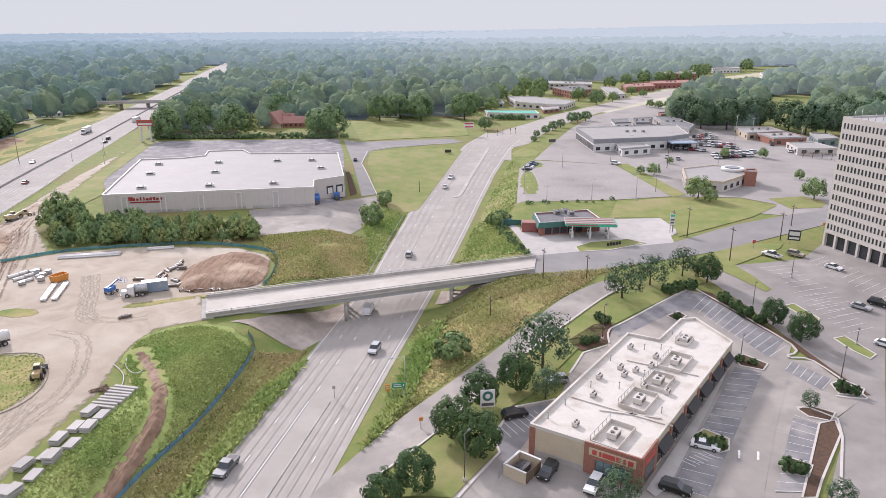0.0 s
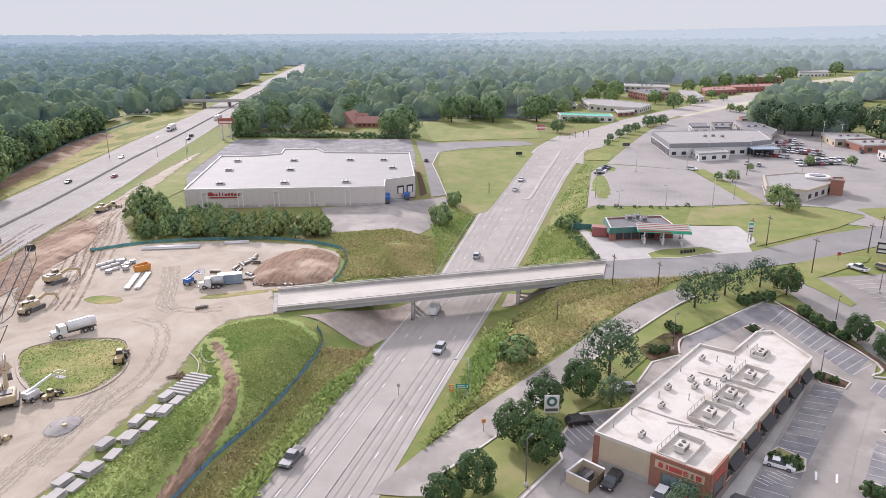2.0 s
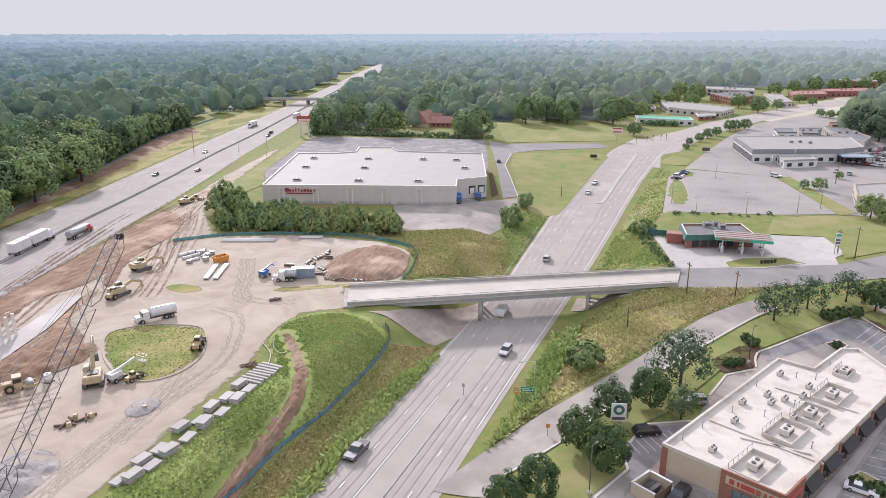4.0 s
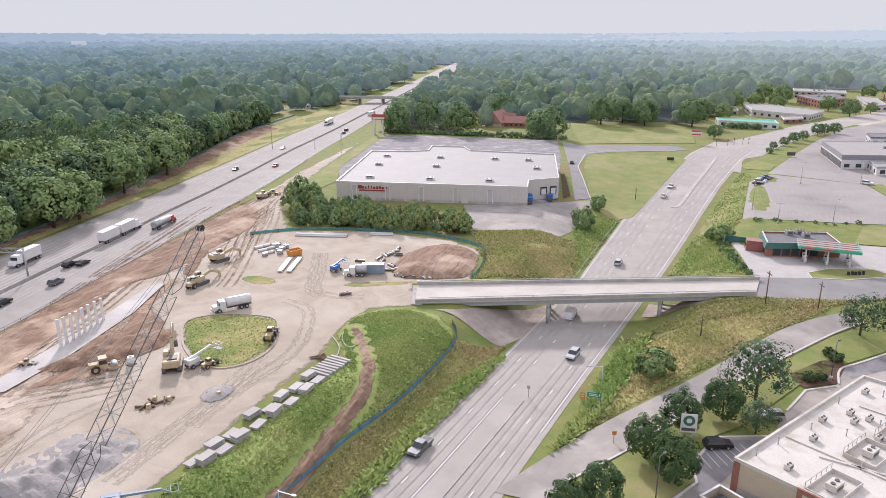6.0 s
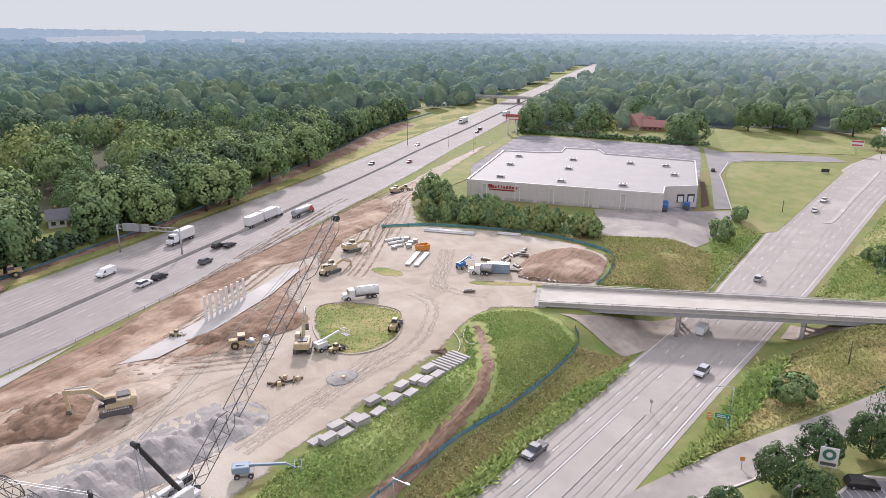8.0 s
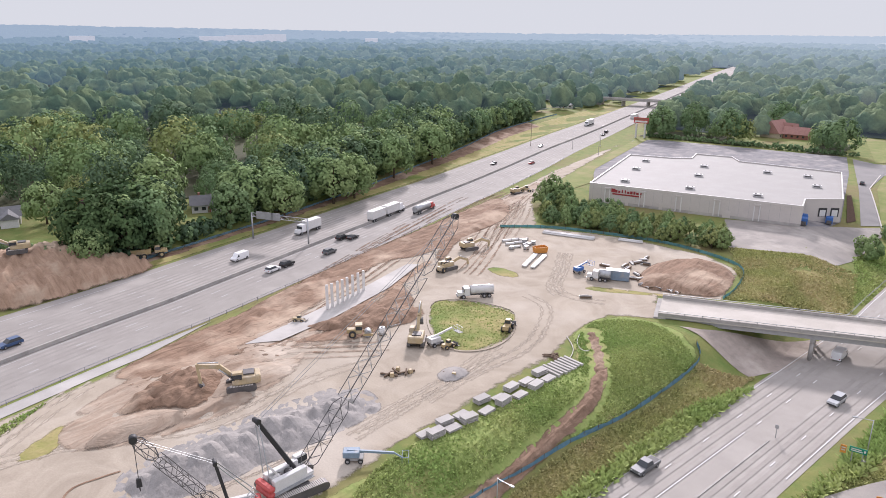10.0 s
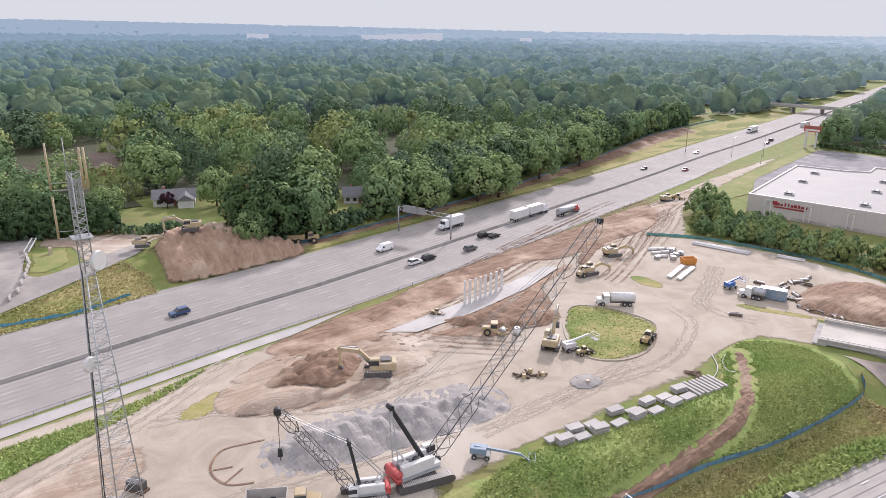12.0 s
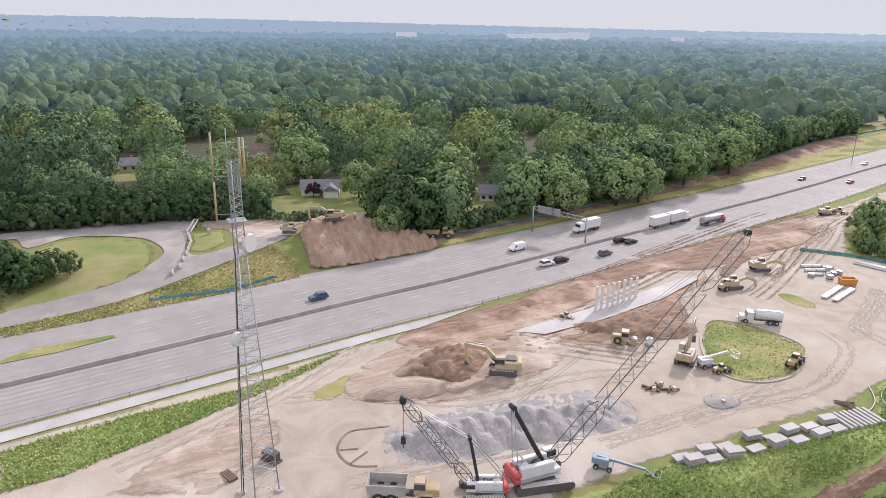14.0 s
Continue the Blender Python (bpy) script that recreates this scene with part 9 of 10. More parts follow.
def lumpy_crown(rg, wide, tall, around, down, low=0.8):
    """The closed, lumpy outside of a far crown, in the same form as a leaf cloud."""
    ph = rg.uniform(0, 50, 3)
    mid = low + (tall - low) * 0.42

    def at(i, j):
        a, b = 2 * math.pi * (i % around) / around, math.pi * 0.72 * j / down
        d = Vector((math.sin(b) * math.cos(a), math.sin(b) * math.sin(a), math.cos(b)))
        r = 1 + 0.34 * noise.noise(d * 1.5 + Vector(ph)) + 0.24 * noise.noise(d * 3.4 + Vector(ph)) + 0.12 * noise.noise(d * 7.0 + Vector(ph))
        return np.array([d.x * wide / 2 * r, d.y * wide / 2 * r, mid + d.z * (tall - mid if d.z > 0 else mid - low) * r])

    p = np.array([[at(i, j) for i in range(-1, around + 2)] for j in range(down + 1)])
    du, dv = p[:, 2:] - p[:, :-2], np.gradient(p[:, 1:-1], axis=0)
    n = np.cross(dv, du)
    n[0] = (0, 0, 1)
    n /= np.linalg.norm(n, axis=2)[:, :, None] + 1e-9
    p = p[:, 1:-1]
    return np.array([[p[j, i], p[j + 1, i], p[j + 1, i + 1], p[j, i + 1], n[j, i], n[j + 1, i], n[j + 1, i + 1], n[j, i + 1]] for j in range(down) for i in range(around)])


def moved(q, scale, tall, turn, x, y, z):
    """A copy of a leaf cloud, sized, turned and set down."""
    c, s = math.cos(turn), math.sin(turn)
    o = np.empty_like(q)
    o[..., 0] = q[..., 0] * c - q[..., 1] * s
    o[..., 1] = q[..., 0] * s + q[..., 1] * c
    o[:, :4, 0] = o[:, :4, 0] * scale + x
    o[:, :4, 1] = o[:, :4, 1] * scale + y
    o[:, :4, 2] = q[:, :4, 2] * tall + z
    o[:, 4:, 2] = q[:, 4:, 2]
    return o.astype(np.float32)


def quads_mesh(name, quads, material):
    faces = quads[:, 4:].reshape(-1, 3) if quads.shape[1] == 8 else None
    v = np.ascontiguousarray(quads[:, :4].reshape(-1, 3), dtype=np.float32)
    n = len(v) // 4
    me = bpy.data.meshes.new(name)
    me.vertices.add(4 * n)
    me.loops.add(4 * n)
    me.polygons.add(n)
    me.vertices.foreach_set("co", v.ravel())
    me.loops.foreach_set("vertex_index", np.arange(4 * n, dtype=np.int32))
    me.polygons.foreach_set("loop_start", np.arange(0, 4 * n, 4, dtype=np.int32))
    me.update(calc_edges=True)
    if faces is not None:
        me.polygons.foreach_set("use_smooth", np.ones(n, dtype=bool))
        me.normals_split_custom_set_from_vertices(faces.astype(np.float32))
    me.materials.append(material)
    return me


def tree_kind(seed, tall, wide, lobes, per, leaf, material, label, low=None, name="tree", category="tree", point=0.0):
    rg = np.random.default_rng(seed)
    ob = thing(name, 0, 0, -900, 0, label, category)
    low = tall * 0.22 if low is None else low
    bm = B()
    r = tall * 0.022
    fork = Vector((rg.normal(0, 0.1), rg.normal(0, 0.1), low + (tall - low) * 0.3))
    tube(bm, (0, 0, -0.2), fork, r * 1.3, r * 0.75, 7)
    tube(bm, fork, fork + Vector((rg.normal(0, 0.2), rg.normal(0, 0.2), (tall - low) * 0.42)), r * 0.75, r * 0.2, 6)
    for k in range(5):
        a = 1.26 * k + rg.uniform(-0.3, 0.3)
        tube(bm, fork - Vector((0, 0, rg.uniform(0.0, 0.12) * tall)), fork + Vector((math.cos(a) * wide * 0.3, math.sin(a) * wide * 0.3, (tall - low) * rg.uniform(0.1, 0.35))), r * 0.5, r * 0.12, 5)
    part("trunk", bm, M["bark"], ob)
    cr = new("crown", quads_mesh("crown", leaf_cloud(rg, wide, tall, lobes, per, leaf, low, point), material))
    cr.parent = ob
    return ob


def plant(kind, places, group=""):
    for x, y, tall in places:
        s = min(tall, 19.0) / 10.0
        m = pose(x, y, h(x, y), 0, 0, rng.uniform(0, 360)) @ Matrix.Diagonal((s * rng.uniform(0.92, 1.1), s * rng.uniform(0.92, 1.1), s, 1))
        ob = copy_thing(kind, m)
        if group:
            ob["group"] = group


def done(kind):
    for o in (*kind.children_recursive, kind):
        bpy.data.objects.remove(o)


def inside(x, y, poly):
    hit, j = False, len(poly) - 1
    for i in range(len(poly)):
        (xi, yi), (xj, yj) = poly[i], poly[j]
        if (yi > y) != (yj > y) and x < (xj - xi) * (y - yi) / (yj - yi) + xi:
            hit = not hit
        j = i
    return hit


street = [tree_kind(40 + k, 10, 10.2, 40, 56, 0.27, M[("leaf", "leaf_mid", "leaf_mid", "leaf_deep")[k]], "round green deciduous tree with dense summer leaves", low=1.0) for k in range(4)]
slim = tree_kind(60, 10, 8.6, 50, 110, 0.17, M["leaf_dark"], "dense dark green young shade tree beside the car park", low=0.9)
sparse = tree_kind(61, 10, 9.2, 44, 70, 0.15, M["leaf_deep"], "light airy green tree with see-through crown", low=1.2)
shrub = tree_kind(62, 10, 12, 22, 90, 0.42, M["leaf"], "rounded leafy green shrub", low=0.4, name="shrub", category="shrub")
dark_shrub = tree_kind(63, 10, 14, 20, 80, 0.5, M["leaf_dark"], "clipped dark green evergreen shrub", low=0.2, name="shrub", category="shrub")
dark_edge = tree_kind(73, 10, 9.2, 34, 38, 0.31, M["leaf_dark"], "broad dark green tree at the wood's edge", low=0.4)
edge = [tree_kind(70 + k, 10, 9.2, 34, 38, 0.31, M[("leaf_mid", "leaf", "leaf_deep")[k]], "tall broad green tree at the wood's edge", low=0.7) for k in range(3)]
young = [tree_kind(90 + k, 10, 8.2, 28, 32, 0.34, M[("leaf", "leaf_mid", "leaf_pale")[k]], "young pointed green tree in a dense belt", low=0.2, point=0.7) for k in range(3)]
purple = tree_kind(80, 10, 8, 20, 60, 0.35, M["leaf_purple"], "dark purple-leaved ornamental tree")

# beside the shops and the slip road
plant(slim, [(-7.4, 90.9, 7.2), (-11.7, 86.9, 6.5), (-2.2, 104.6, 7.8), (2.7, 99.2, 8.4), (3.1, 114.3, 7.6), (9.8, 121.0, 7.8)], "trees beside the slip road")
plant(sparse, [(15.9, 129.9, 12.4), (15.2, 118.0, 6.7), (38.7, 163.4, 9.7), (47.4, 171.0, 8.4), (57.3, 177.0, 8.1), (22.3, 86.7, 7.3), (54.8, 88.1, 4.8)], "trees beside the slip road")
plant(slim, [(62.5, 173.0, 7.5), (70.4, 150.5, 6.5), (73.0, 142.2, 7.2)], "trees along the car park bank")
plant(street[0], [(88.5, 264.5, 8.7), (91.2, 259.1, 5.6), (131.9, 264.3, 8.3), (83.2, 309.6, 5.3), (77.8, 312.1, 3.8), (142.6, 300.7, 4.4), (128.9, 352.4, 5.1), (147.8, 352.6, 5.1), (149.6, 586.3, 6.3), (154.3, 577.9, 6.2), (163.2, 586.2, 5.4), (288.1, 774.1, 10.5), (289.7, 911.2, 19.1), (164.8, 673.7, 7.2), (408.8, 1073.4, 17.6), (97.6, 336.8, 3.3), (62, 640, 14), (72, 700, 16), (60, 730, 15), (48, 660, 13), (100, 640, 12), (128, 630, 9), (152, 770, 13), (176, 800, 14), (205, 840, 15), (226, 850, 13), (240, 860, 14), (160, 700, 8), (262, 870, 14), (300, 960, 15), (330, 1010, 14), (20, 560, 12), (8, 575, 14), (30, 640, 15)], "trees by the shops")
plant(sparse, [(62.9, 115.7, 3.5)])
plant(dark_shrub, [(39.6, 103.8, 1.8), (42.0, 102.7, 2.1), (51.0, 96.8, 2.1), (52.4, 96.0, 2.0), (56.7, 133.6, 1.5), (59.1, 132.5, 1.3), (49.3, 152.8, 1.7), (31.2, 152.5, 1.8), (26.1, 140.2, 1.9), (28.3, 141.3, 1.6), (32.2, 150.6, 2.0), (71.9, 122.1, 2.2), (73.4, 120.9, 1.9), (53.7, 167.8, 2.7), (50.5, 166.2, 2.6), (57.1, 168.9, 2.6), (62.9, 161.7, 2.7), (64.3, 157.9, 2.6), (65.8, 154.5, 2.6), (67.8, 151.3, 2.2)], "clipped shrubs in the planting beds")
plant(shrub, [(-2.6, 134.8, 6.0), (-33.6, 245.9, 7.4), (-32.1, 273.4, 5.5), (11.9, 232.5, 5.8), (9.3, 241.1, 3.7), (39.6, 410.3, 3.3), (35.8, 87.6, 14.5)][:6], "roadside shrubs")

# shrub belt in front of the store
belt = [(-125.6, 199.1), (-107.5, 201.8), (-85.4, 203.4), (-64.7, 207.4), (-68.9, 218.8), (-92.7, 222.5), (-118.6, 224.8), (-130.5, 228.9), (-141.3, 237.9), (-147.0, 238.7)]
bx0, bx1, by0, by1 = min(p[0] for p in belt), max(p[0] for p in belt), min(p[1] for p in belt), max(p[1] for p in belt)
spots = []
while len(spots) < 105:
    x, y = rng.uniform(bx0, bx1), rng.uniform(by0, by1)
    if inside(x, y, belt) and all(math.dist((x, y), s[:2]) > 1.6 for s in spots):
        spots.append((x, y, rng.uniform(4.5, 7.4)))
for k in range(3):
    plant(young[k], spots[k::3], "tree belt in front of the store")
plant(young[0], [(-134.7, 223.1, 12.8), (-131.2, 226.7, 9.6), (-137.2, 220.7, 10.5), (-138.5, 226.0, 8.6), (-130.0, 219.5, 8.2)], "tree belt in front of the store")

# single broad trees at the wood's edges
plant(street[1], [(-177.9, 415.7, 19.3), (-140.6, 429.8, 22.2), (-130.5, 498.0, 25.4), (-170.7, 449.4, 22.8), (-82.1, 425.4, 21.6), (-125.0, 549.7, 21.4)], "big trees behind the store")
plant(street[2], [(-60.7, 498.1, 20.7), (-31.8, 501.3, 25.0), (-1.1, 510.9, 22.7), (-47.8, 514.2, 18.1), (12.2, 459.0, 8.7), (109.2, 604.0, 13.0), (42.7, 426.1, 4.4), (49.2, 439.0, 5.2), (55.3, 452.6, 6.1), (61.7, 464.1, 5.8), (72.3, 486.8, 7.6), (83.5, 499.0, 7.0), (77.0, 492.9, 6.9)], "big trees behind the store")
plant(street[3], [(150.6, 459.1, 24.1), (146.3, 481.1, 20.5), (165.0, 453.9, 22.8), (181.1, 459.2, 24.8), (194.7, 475.6, 18.4), (205.5, 434.3, 36.0), (215.1, 429.7, 26.5), (201.7, 449.0, 23.2), (241.4, 441.7, 33.8), (251.0, 481.4, 38.4), (283.2, 496.2, 32.0)], "trees behind the shops")
plant(street[0], [(-276.1, 74.9, 19.9), (-241.5, 85.5, 13.8), (-202.9, 91.1, 15.4), (-195.2, 79.0, 10.8), (-235.9, 121.5, 18.6), (-209.1, 137.8, 17.6), (-199.6, 148.5, 16.8), (-203.6, 174.9, 19.4), (-204.5, 186.7, 17.6), (-217.5, 222.6, 26.9), (-225.9, 258.3, 28.0), (-268.6, 158.1, 20.1)], "broad trees along the interstate")
plant(purple, [(-219.1, 90.9, 12.0), (-248.2, 70.3, 6.0)])
plant(dark_edge, [(-187.9, -22.2, 12.1), (-192.2, -13.3, 7.5), (-188.1, -18.1, 8.0), (-192.8, -9.5, 6.0), (-192.8, -24.3, 10.2), (-189.8, -15.7, 7.6), (-185.9, -20.4, 7.6)], "dark bushes by the slip road")

gardens = [[(-223.2, 52.4), (-207.6, 77.2), (-231.1, 104.9), (-269.1, 96.7), (-266.0, 72.1)], [(-192.6, 96.4), (-199.5, 125.9), (-217.4, 140.6), (-231.2, 127.6)], [(-314, 10), (-310, 66), (-344, 80), (-340, 10)], [(-404.3, -19.8), (-424.7, -12.4), (-560.8, -17.2), (-546.3, -23.7)], [(-304.0, 493.0), (-309.7, 553.8), (-336.1, 601.5), (-348.4, 561.0)], [(215.5, 528.6), (246.5, 511.9), (325.9, 683.4), (274.6, 672.7)], [(-124, 416), (-100, 416), (-106, 484), (-136, 484)]]

# wood-edge trees, one by one along the far side of the interstate
rows = []
for y in np.arange(82, 420, 6.6):
    rows.append((inter_far(y) - fence_off(y) - 4 - rng.uniform(0, 5), y + rng.uniform(-2, 2), rng.uniform(12, 18)))
    if y < 300:
        rows.append((inter_far(y) - fence_off(y) - 13 - rng.uniform(0, 6), y + rng.uniform(-2, 2), rng.uniform(15, 19)))
loop_edge = [(-243.2, -28.5), (-239.1, -10.5), (-236.1, 6.7), (-233.8, 23.1), (-226.7, 46.7)]
for x, y in resample(loop_edge, 5.0):
    rows.append((x - rng.uniform(0, 2), y, rng.uniform(7, 11)))
    rows.append((x - 7 - rng.uniform(0, 3), y, rng.uniform(9, 13)))
rows = [r for r in rows if not any(inside(r[0], r[1], g) for g in gardens)]
dark_rows = [r for r in rows if r[1] < 100]
rows = [r for r in rows if r[1] >= 100]
plant(dark_edge, dark_rows, "dark trees behind the loop ramp")
for k, e in enumerate(edge):
    plant(e, rows[k::3], "trees along the far side of the interstate")
for k in (*street, slim, sparse, shrub, dark_shrub, dark_edge, *edge, *young, purple):
    done(k)

# ---------- rank weeds and tufts ----------


def tufts(name, poly, n, size, tall, material, label, seed):
    rg = np.random.default_rng(seed)
    x0, x1 = min(p[0] for p in poly), max(p[0] for p in poly)
    y0, y1 = min(p[1] for p in poly), max(p[1] for p in poly)
    quads = []
    while len(quads) < n:
        x, y = rg.uniform(x0, x1), rg.uniform(y0, y1)
        if not inside(x, y, poly) or (x > -75 and any(math.dist((x, y), q) < 2.3 for q in track_line)) or noise.noise((x * 0.09, y * 0.09, seed)) < rg.uniform(-0.7, 0.35):
            continue
        a, s, t = rg.uniform(0, math.pi), size * rg.uniform(0.5, 1.4), tall * rg.uniform(0.4, 1.3)
        c, si = math.cos(a) * s / 2, math.sin(a) * s / 2
        z = h(x, y)
        lx, ly = rg.normal(0, 0.7 * tall), rg.normal(0, 0.7 * tall)
        quads.append(((x - c, y - si, z - 0.02), (x + c, y + si, z - 0.02), (x + c * 0.6 + lx, y + si * 0.6 + ly, z + t), (x - c * 0.6 + lx, y - si * 0.6 + ly, z + t * rg.uniform(0.6, 1.0))))
    ob = new(name, quads_mesh(name, np.array(quads, dtype=np.float32), material))
    return tagged(ob, label, "grass", kind="stuff")


def bushes(spots, seed, key, label):
    """Low leafy undergrowth that nobody could count."""
    rg = np.random.default_rng(seed)
    kinds = [leaf_cloud(rg, 4.6, 3.6, 9, 14, 0.42, 0.1) for _ in range(5)]
    out = []
    for x, y, s in spots:
        o = moved(kinds[int(rg.integers(5))], s, s, rg.uniform(0, 6.28), x, y, h(x, y) - 0.2)
        out.append(o)
    return tagged(new("undergrowth", quads_mesh("undergrowth", np.concatenate(out), M[key])), label, "shrubs", kind="stuff")


low_edge = [(inter_far(y) - fence_off(y) - 2.5 - rng.uniform(0, 6), y + rng.uniform(-1, 1), rng.uniform(0.7, 1.5)) for y in np.arange(84, 430, 1.9)]
low_edge += [(x - rng.uniform(0, 5), y, rng.uniform(0.8, 1.6)) for x, y in resample(loop_edge, 2.0)]
low_edge += [(x - rng.uniform(0, 4), y, rng.uniform(0.8, 1.3)) for x, y in resample([(-221.9, 48.4), (-216.0, 61.7), (-197.7, 70.6), (-190.1, 80.6)], 2.0)]
bushes(low_edge[::2], 31, "leaf_mid", "dense green undergrowth along the wood's edge")
bushes(low_edge[1::2], 32, "leaf_deep", "dark green undergrowth along the wood's edge")
back = [(x + rng.uniform(-1, 1), y + rng.uniform(-1, 2), rng.uniform(0.6, 1.1)) for x, y in resample([(-186.9, 414.3), (-130.2, 418.3), (-72.7, 420.9)], 2.2)]
back += [(x + rng.uniform(-1, 1), y + rng.uniform(-1, 2), rng.uniform(0.22, 0.45)) for x, y in resample([(22.3, 255.5), (47.9, 258.4), (55.6, 260.3)], 3.0)]
back += [(x + rng.uniform(-1, 1), y + rng.uniform(-1, 1), rng.uniform(0.3, 0.7)) for x, y in resample([(11.0, 234.6), (13.5, 211.6), (18.2, 193.4)], 2.0)]
back += [(x + rng.uniform(-1, 1), y + rng.uniform(-1, 1), rng.uniform(0.8, 1.3)) for x, y in resample([(20.9, 511.7), (41.9, 511.8)], 2.2)]
bushes(back, 33, "leaf_mid", "green hedge growth beside the car parks")


# ---------- the woods beyond ----------
open_east = [(-187.6, 397.6), (-189.2, 413.4), (-71.6, 414.2), (-79.0, 477.1), (-74.0, 501.2), (6.2, 511.5), (16.5, 594.3), (41.7, 707.0), (86.9, 824.2), (160.0, 875.5), (216.0, 856.1), (327.6, 1023.0), (533.0, 1209.8), (517.8, 1098.0), (320.4, 819.9), (209.0, 696.3), (172.9, 622.1), (140.9, 475.4), (182.5, 448.9), (229.8, 528.6), (254.2, 528.6), (217.4, 449.0), (217.3, 407.8), (225.7, 384.2)] + [(400, 300), (300, -100), (-110, -100), (-150, 140), (-165, 200), (-205, 350)]
clear_west = [(-238.2, -28.5), (-231.1, 6.7), (-222.7, 46.7), (-219.0, 55.1), (-195.0, 69.6), (-188.9, 78.2), (-182.6, 75.6), (-158.4, -22.7)] + [(-120, -60)]
heights = collections.defaultdict(list)


def wooded(x, y):
    tight = step(420, 640, y)
    if y < 1190 and inter_far(y) - 9 - fence_off(y) + 20 * tight < x < inter_near(y) + 16 - 10 * tight:
        return False
    if x < inter_far(y):
        if y < 110 and inside(x, y, clear_west):
            return False
        if x > inter_far(y) - fence_off(y) - 18 and 75 < y < 420:
            return False
    elif inside(x, y, open_east):
        return False
    elif x > inter_near(y) and y < 240:
        return False
    return not any(inside(x, y, g) for g in gardens)


def forest_floor(lo, hi, cell, mats, label, category, kind):
    """The floor under the trees, in square plots; its dark colour carries the shade between crowns."""
    plots = collections.defaultdict(B)
    for i in range(int(-hi / cell), int(hi * 0.82 / cell)):
        for j in range(int(-80 / cell), int(hi / cell)):
            x, y = (i + 0.5) * cell, (j + 0.5) * cell
            az = math.degrees(math.atan2(-x, y))
            if not lo <= math.hypot(x, y) < hi or not -36 < az < 108 or not all(wooded(x + a * cell / 2, y + b * cell / 2) for a in (-1, 0, 1) for b in (-1, 0, 1)):
                continue
            bm = plots[int(np.clip(np.interp(az, (-5, 15, 32, 50, 66), (0, 1, 2, 3, 4)) + 0.5, 0, 4)) if len(mats) > 1 else 0]
            bm.faces.new([bm.verts.new((x + a * cell / 2, y + b * cell / 2, h(x + a * cell / 2, y + b * cell / 2) + 0.25)) for a, b in ((-1, -1), (1, -1), (1, 1), (-1, 1))])
    for k, bm in plots.items():
        tagged(new(category, mesh_of(category, bm, mats[k])), label, category, kind=kind)


forest_floor(0, 480, 16, [M["forest_floor"]], "leaf-littered floor with the woods' shade in its dark colour", "ground", "structure")
# far floors: crown shade and haze are both in the material
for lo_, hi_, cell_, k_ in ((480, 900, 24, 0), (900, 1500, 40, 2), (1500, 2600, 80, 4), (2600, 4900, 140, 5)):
    forest_floor(lo_, hi_, cell_, [M["distance_shade_floor", k_, s] for s in range(5)], "wooded plain from 480 m out with haze glow in its colour", "backdrop", "structure")


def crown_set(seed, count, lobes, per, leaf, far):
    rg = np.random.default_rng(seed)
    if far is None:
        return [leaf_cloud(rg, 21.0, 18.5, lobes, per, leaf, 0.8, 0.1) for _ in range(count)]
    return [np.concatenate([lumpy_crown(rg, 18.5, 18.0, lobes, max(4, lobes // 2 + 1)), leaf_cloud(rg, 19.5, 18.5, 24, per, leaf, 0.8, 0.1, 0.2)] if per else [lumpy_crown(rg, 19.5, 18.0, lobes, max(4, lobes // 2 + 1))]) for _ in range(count)]


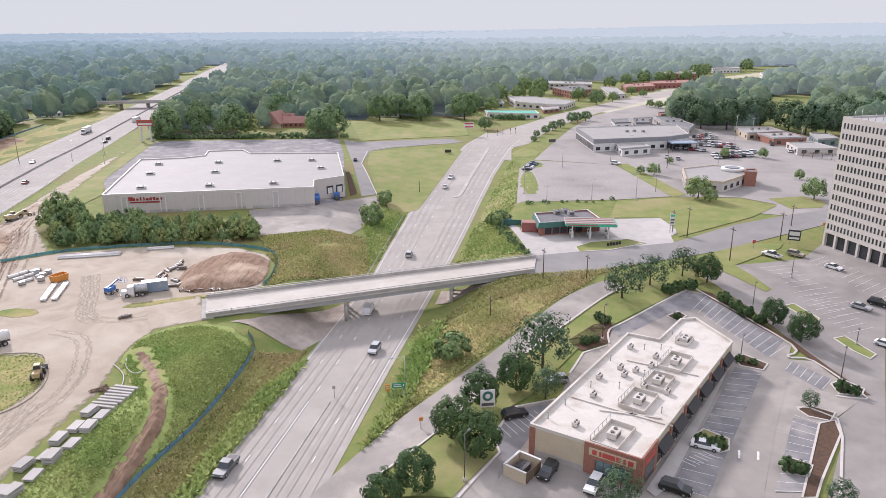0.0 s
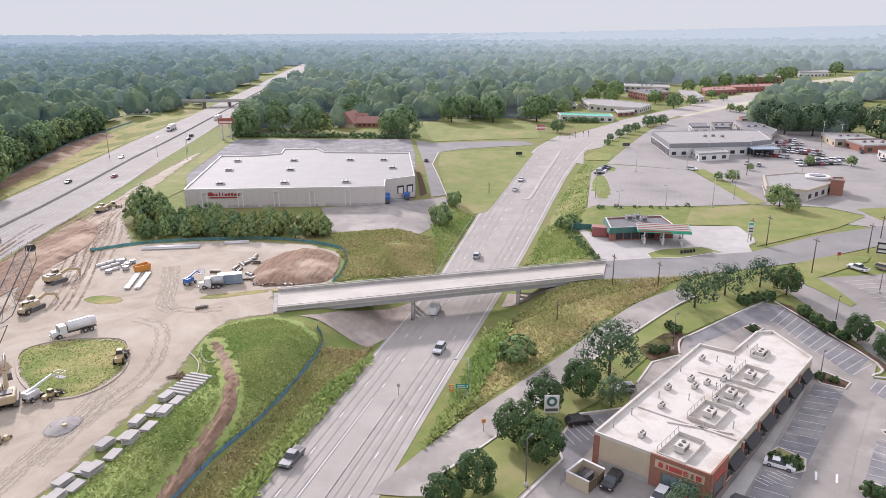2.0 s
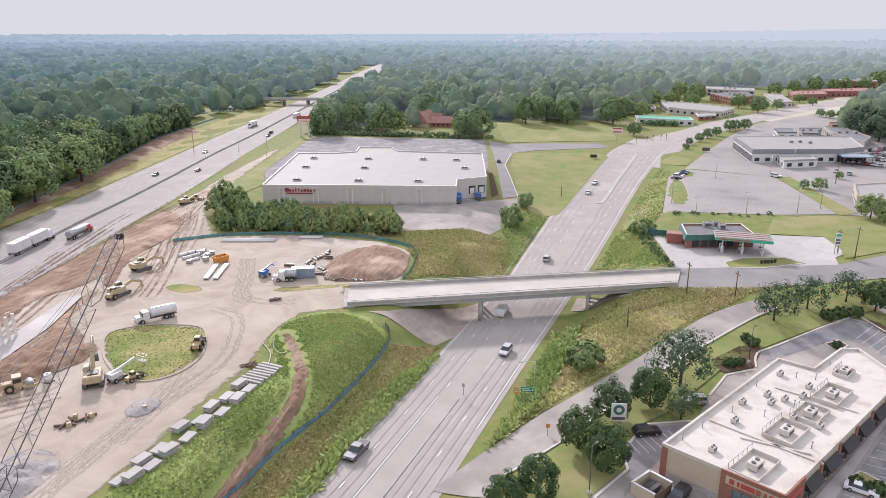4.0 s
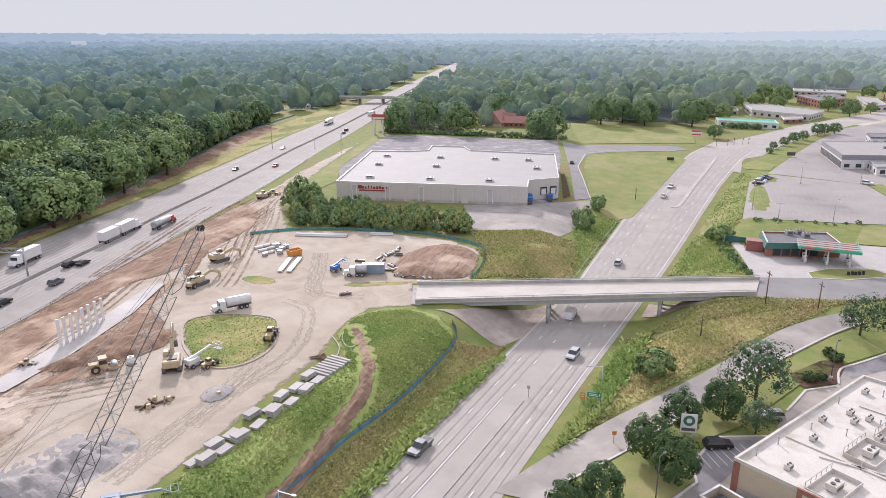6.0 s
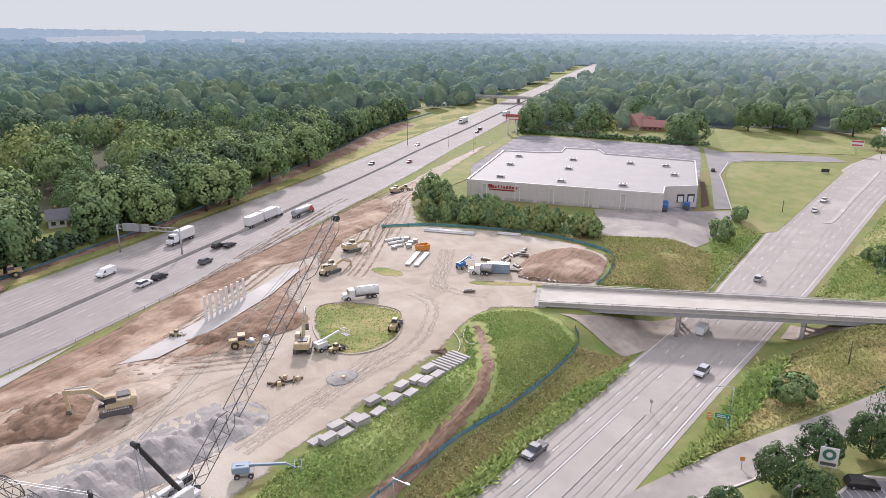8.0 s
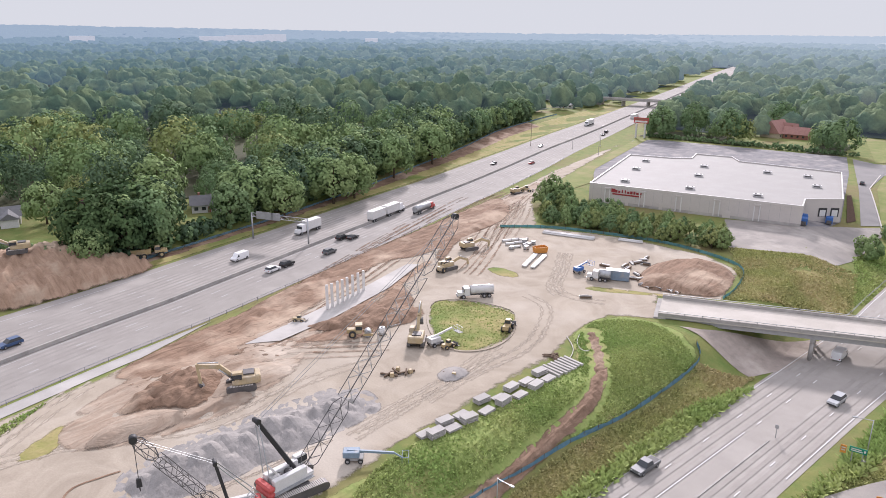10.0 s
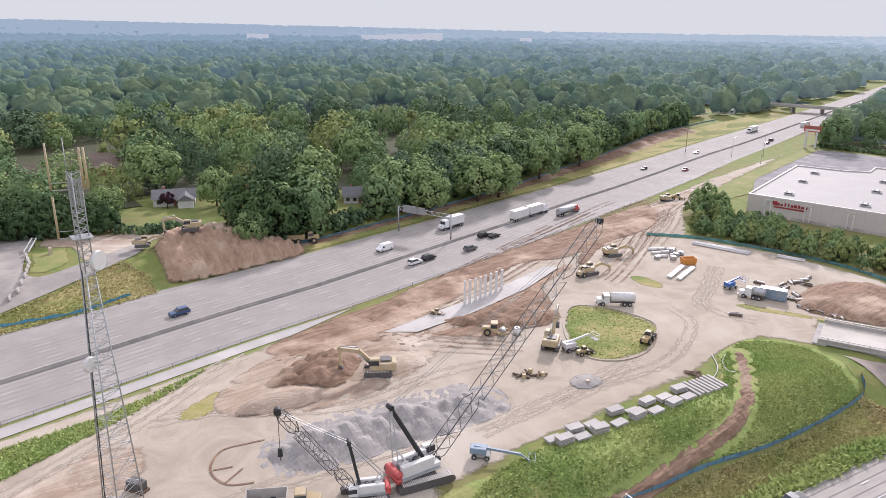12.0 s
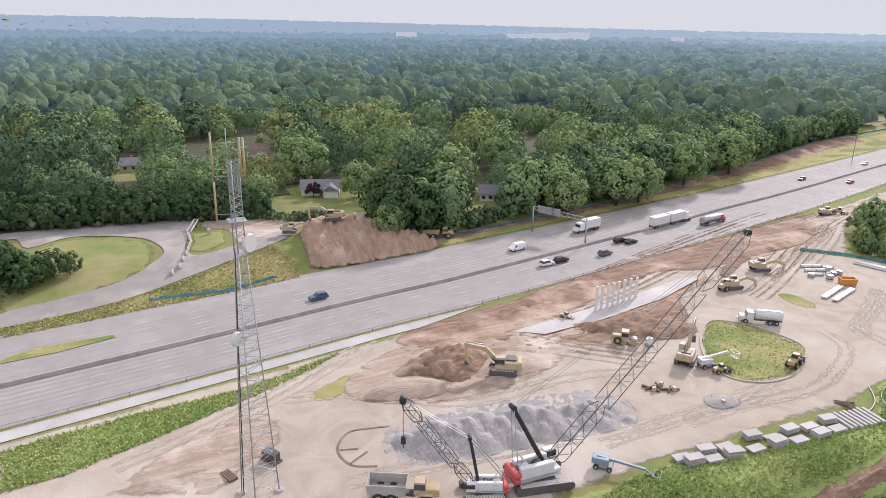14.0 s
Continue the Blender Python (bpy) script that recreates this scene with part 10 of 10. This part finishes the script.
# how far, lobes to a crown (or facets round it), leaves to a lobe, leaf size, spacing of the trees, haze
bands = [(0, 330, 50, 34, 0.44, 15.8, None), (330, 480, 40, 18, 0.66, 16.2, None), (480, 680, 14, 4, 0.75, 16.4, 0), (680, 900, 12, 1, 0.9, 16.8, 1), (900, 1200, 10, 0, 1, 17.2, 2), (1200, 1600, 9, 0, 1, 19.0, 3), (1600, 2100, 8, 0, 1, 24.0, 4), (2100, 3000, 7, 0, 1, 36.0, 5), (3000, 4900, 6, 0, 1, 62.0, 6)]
for n, (lo, hi, lobes, per, leaf, gap, far) in enumerate(bands):
    swell_ = max(1.0, gap / 17.2)
    kinds = crown_set(300 + n, 9, lobes, per, leaf, far)
    two = ([], [], [], [], [])
    for gx_ in np.arange(-hi, hi * 0.82, gap):
        for gy_ in np.arange(-80 if hi < 1500 else -hi * 0.25, hi, gap):
            x, y = gx_ + rng.uniform(-0.42, 0.42) * gap, gy_ + rng.uniform(-0.42, 0.42) * gap
            d, az = math.hypot(x, y), math.degrees(math.atan2(-x, y))
            d += rng.normal() * 0.03 * lo if lo > 400 else 0
            if not lo <= d < hi or not -34 < az < 106 or not wooded(x, y):
                continue
            if hi < 500 and not all(wooded(x + a, y + b) for a, b in ((7, 0), (-7, 0), (0, 7), (0, -7))):
                continue
            if noise.noise((x * 0.012, y * 0.012, 3)) < -0.38 or rng.random() < (0.2 if lo < 400 else 0.27):
                continue
            grown = 0.5 + 0.5 * noise.noise((x * 0.03, y * 0.03, 9))
            s = (0.62 + 0.42 * grown) * rng.uniform(0.6, 1.32) * swell_
            tall = min(s * rng.uniform(0.85, 1.15), 1.3 if d < 2500 else 1.0)
            o = moved(kinds[int(rng.integers(9))], s, tall, rng.uniform(0, 2 * math.pi), x, y, h(x, y) - 0.8)
            sector = int(np.clip(np.interp(az + rng.normal() * 3, (-5, 15, 32, 50, 66), (0, 1, 2, 3, 4)) + 0.5, 0, 4))
            two[sector if far is not None else int(rng.choice(4, p=(0.3, 0.32, 0.26, 0.12)))].append(o)
    if far is None:
        for some, key, word in zip(two, ("leaf", "leaf_mid", "leaf_deep", "leaf_pale"), ("light green", "mid-green", "deep green", "yellow-green")):
            ob = new("woodland", quads_mesh("woodland", np.concatenate(some), M[key]))
            tagged(ob, "broad " + word + " deciduous suburban woodland canopy", "trees", kind="stuff")
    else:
        # woods from 480 m out, with the haze in their emission
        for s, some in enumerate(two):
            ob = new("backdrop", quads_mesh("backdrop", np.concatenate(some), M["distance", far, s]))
            tagged(ob, "wooded plain from 480 m out with haze glow in its colour", "backdrop", kind="structure")

tufts("field_weeds", smooth_line([(-58.7, 142.2), (-64.8, 139.8), (-68.9, 133.1), (-66.5, 122.0), (-60.9, 114.1), (-61.6, 100.8), (-63.0, 84.6), (-66.0, 73.7), (-66.2, 65.1), (-65.4, 60.8)], 2) + [(-56, 30), (-52, 60)] + [(-54.7, 71.2), (-53.0, 76.2), (-50.4, 93.2), (-47.6, 108.1), (-45.5, 126.5), (-45.7, 135.4)], 24000, 0.38, 0.28, M["tuft_green"], "rank green weeds and tall grass on the field", 11)
tufts("slope_weeds", [(-44.7, 135.3), (-35.4, 142.6), (-37.7, 129.3), (-42.2, 103.7), (-43.8, 81.0), (-51.8, 74.2), (-50.8, 82.6), (-49.3, 93.2), (-46.5, 108.4), (-44.6, 125.7)], 11900, 0.33, 0.38, M["tuft_dry"], "tall yellow and brown weeds on the slope", 12)
tufts("slope_weeds", [(-8.3, 152.2), (3.8, 159.8), (19.9, 170.5), (35.6, 177.7), (31.6, 171.4), (21.7, 161.0), (9.7, 143.3), (3.3, 134.4), (-10.7, 115.6), (-17.7, 105.2), (-13.7, 125.1)], 10200, 0.33, 0.38, M["tuft_dry"], "tall yellow and green weeds on the slope", 13)
tufts("slope_weeds", [(-13.7, 125.1), (-10.4, 154.1), (-4.5, 157.5), (-7.5, 136.5), (-10.9, 117.8), (-17.4, 103.5)], 2500, 0.6, 1.0, M["tuft_green"], "tall green reeds beside the highway", 14)
tufts("slope_weeds", [(-34.3, 138.6), (-35.6, 126.4), (-39.7, 103.1), (-42.3, 81.8), (-45.4, 80.2), (-43.2, 101.0), (-40.4, 123.0)], 3000, 0.6, 0.9, M["tuft_green"], "tall green reeds beside the highway", 15)
tufts("bank_weeds", [(-58.3, 193.8), (-45.5, 204.2), (-33.0, 226.6), (-28.8, 201.3), (-27.6, 191.7), (-50.9, 166.8), (-52.3, 183.7)], 8500, 0.4, 0.4, M["tuft_dry"], "dry brown weeds on the bank", 16)
tufts("bank_weeds", [(-164.7, -23.2), (-170.3, -23.7), (-174.7, -3.2), (-184.0, 17.3), (-197.4, 42.6), (-187.2, 46.5), (-175.3, 44.8), (-171.6, 25.0), (-168.8, 5.1)], 8500, 0.4, 0.4, M["tuft_dry"], "yellow weeds on the interstate bank", 17)
tufts("verge_weeds", [(-116.0, -19.3), (-117.7, -11.5), (-119.3, 1.5), (-119.9, 18.0), (-125.5, 34.6), (-127.4, 39.9), (-122.6, 33.7), (-114.8, 19.0), (-106.8, 0.8), (-102.5, -9.5), (-102.0, -17.9)], 8000, 0.35, 0.4, M["tuft_green"], "rank green verge growth", 18)
tufts("oval_weeds", [(-103.8, 119.6), (-98.4, 125.5), (-86.9, 127.5), (-81.2, 121.2), (-78.0, 113.7), (-78.4, 106.5), (-82.9, 102.1), (-90.4, 104.2), (-98.1, 110.7)], 2200, 0.35, 0.22, M["tuft_green"], "rank grass on the oval", 19)
tufts("median_weeds", [(23.1, 353.5), (26.9, 347.2), (19.0, 261.3), (5.4, 246.8), (-0.6, 206.6), (-3.0, 204.5), (5.6, 258.0), (14.1, 309.3)], 3500, 0.5, 0.4, M["tuft_green"], "long grass beside the highway", 20)
tufts("lawn_grass", [(-60.0, 111.7), (-64.4, 121.4), (-67.1, 131.0), (-66.6, 137.3), (-57.2, 142.2), (-50.4, 139.0), (-45.7, 135.4), (-45.3, 125.8), (-48.2, 104.5), (-52.7, 106.5)], 6000, 0.32, 0.22, M["tuft_green"], "thick green grass on the mound", 21)
tufts("bank_weeds", [(-7.5, 157.0), (4.0, 171.5), (18.0, 177.0), (36.0, 181.5), (48.0, 186.0), (37.0, 178.2), (20.0, 170.5), (4.0, 160.0)], 5000, 0.4, 0.4, M["tuft_dry"], "yellow and green weeds beside the bridge", 22)
tufts("bank_weeds", [(-37.0, 240.0), (-33.5, 226.0), (-29.0, 201.0), (-26.5, 205.0), (-24.8, 236.0), (-22.5, 262.0), (-31.0, 268.0)], 4500, 0.5, 0.4, M["tuft_green"], "long green grass beside the highway", 23)
tufts("bank_weeds", [(-1.0, 206.0), (2.0, 238.0), (8.0, 255.0), (18.0, 256.0), (12.5, 233.0), (17.5, 195.0), (5.0, 193.5)], 5500, 0.5, 0.45, M["tuft_green"], "long green grass beside the forecourt", 24)
tufts("bank_weeds", [(-57.5, 194.5), (-62.0, 205.0), (-66.0, 212.0), (-39.0, 223.0), (-34.0, 227.0), (-46.0, 203.0)], 4500, 0.45, 0.4, M["tuft_dry"], "dry brown weeds below the store yard", 25)
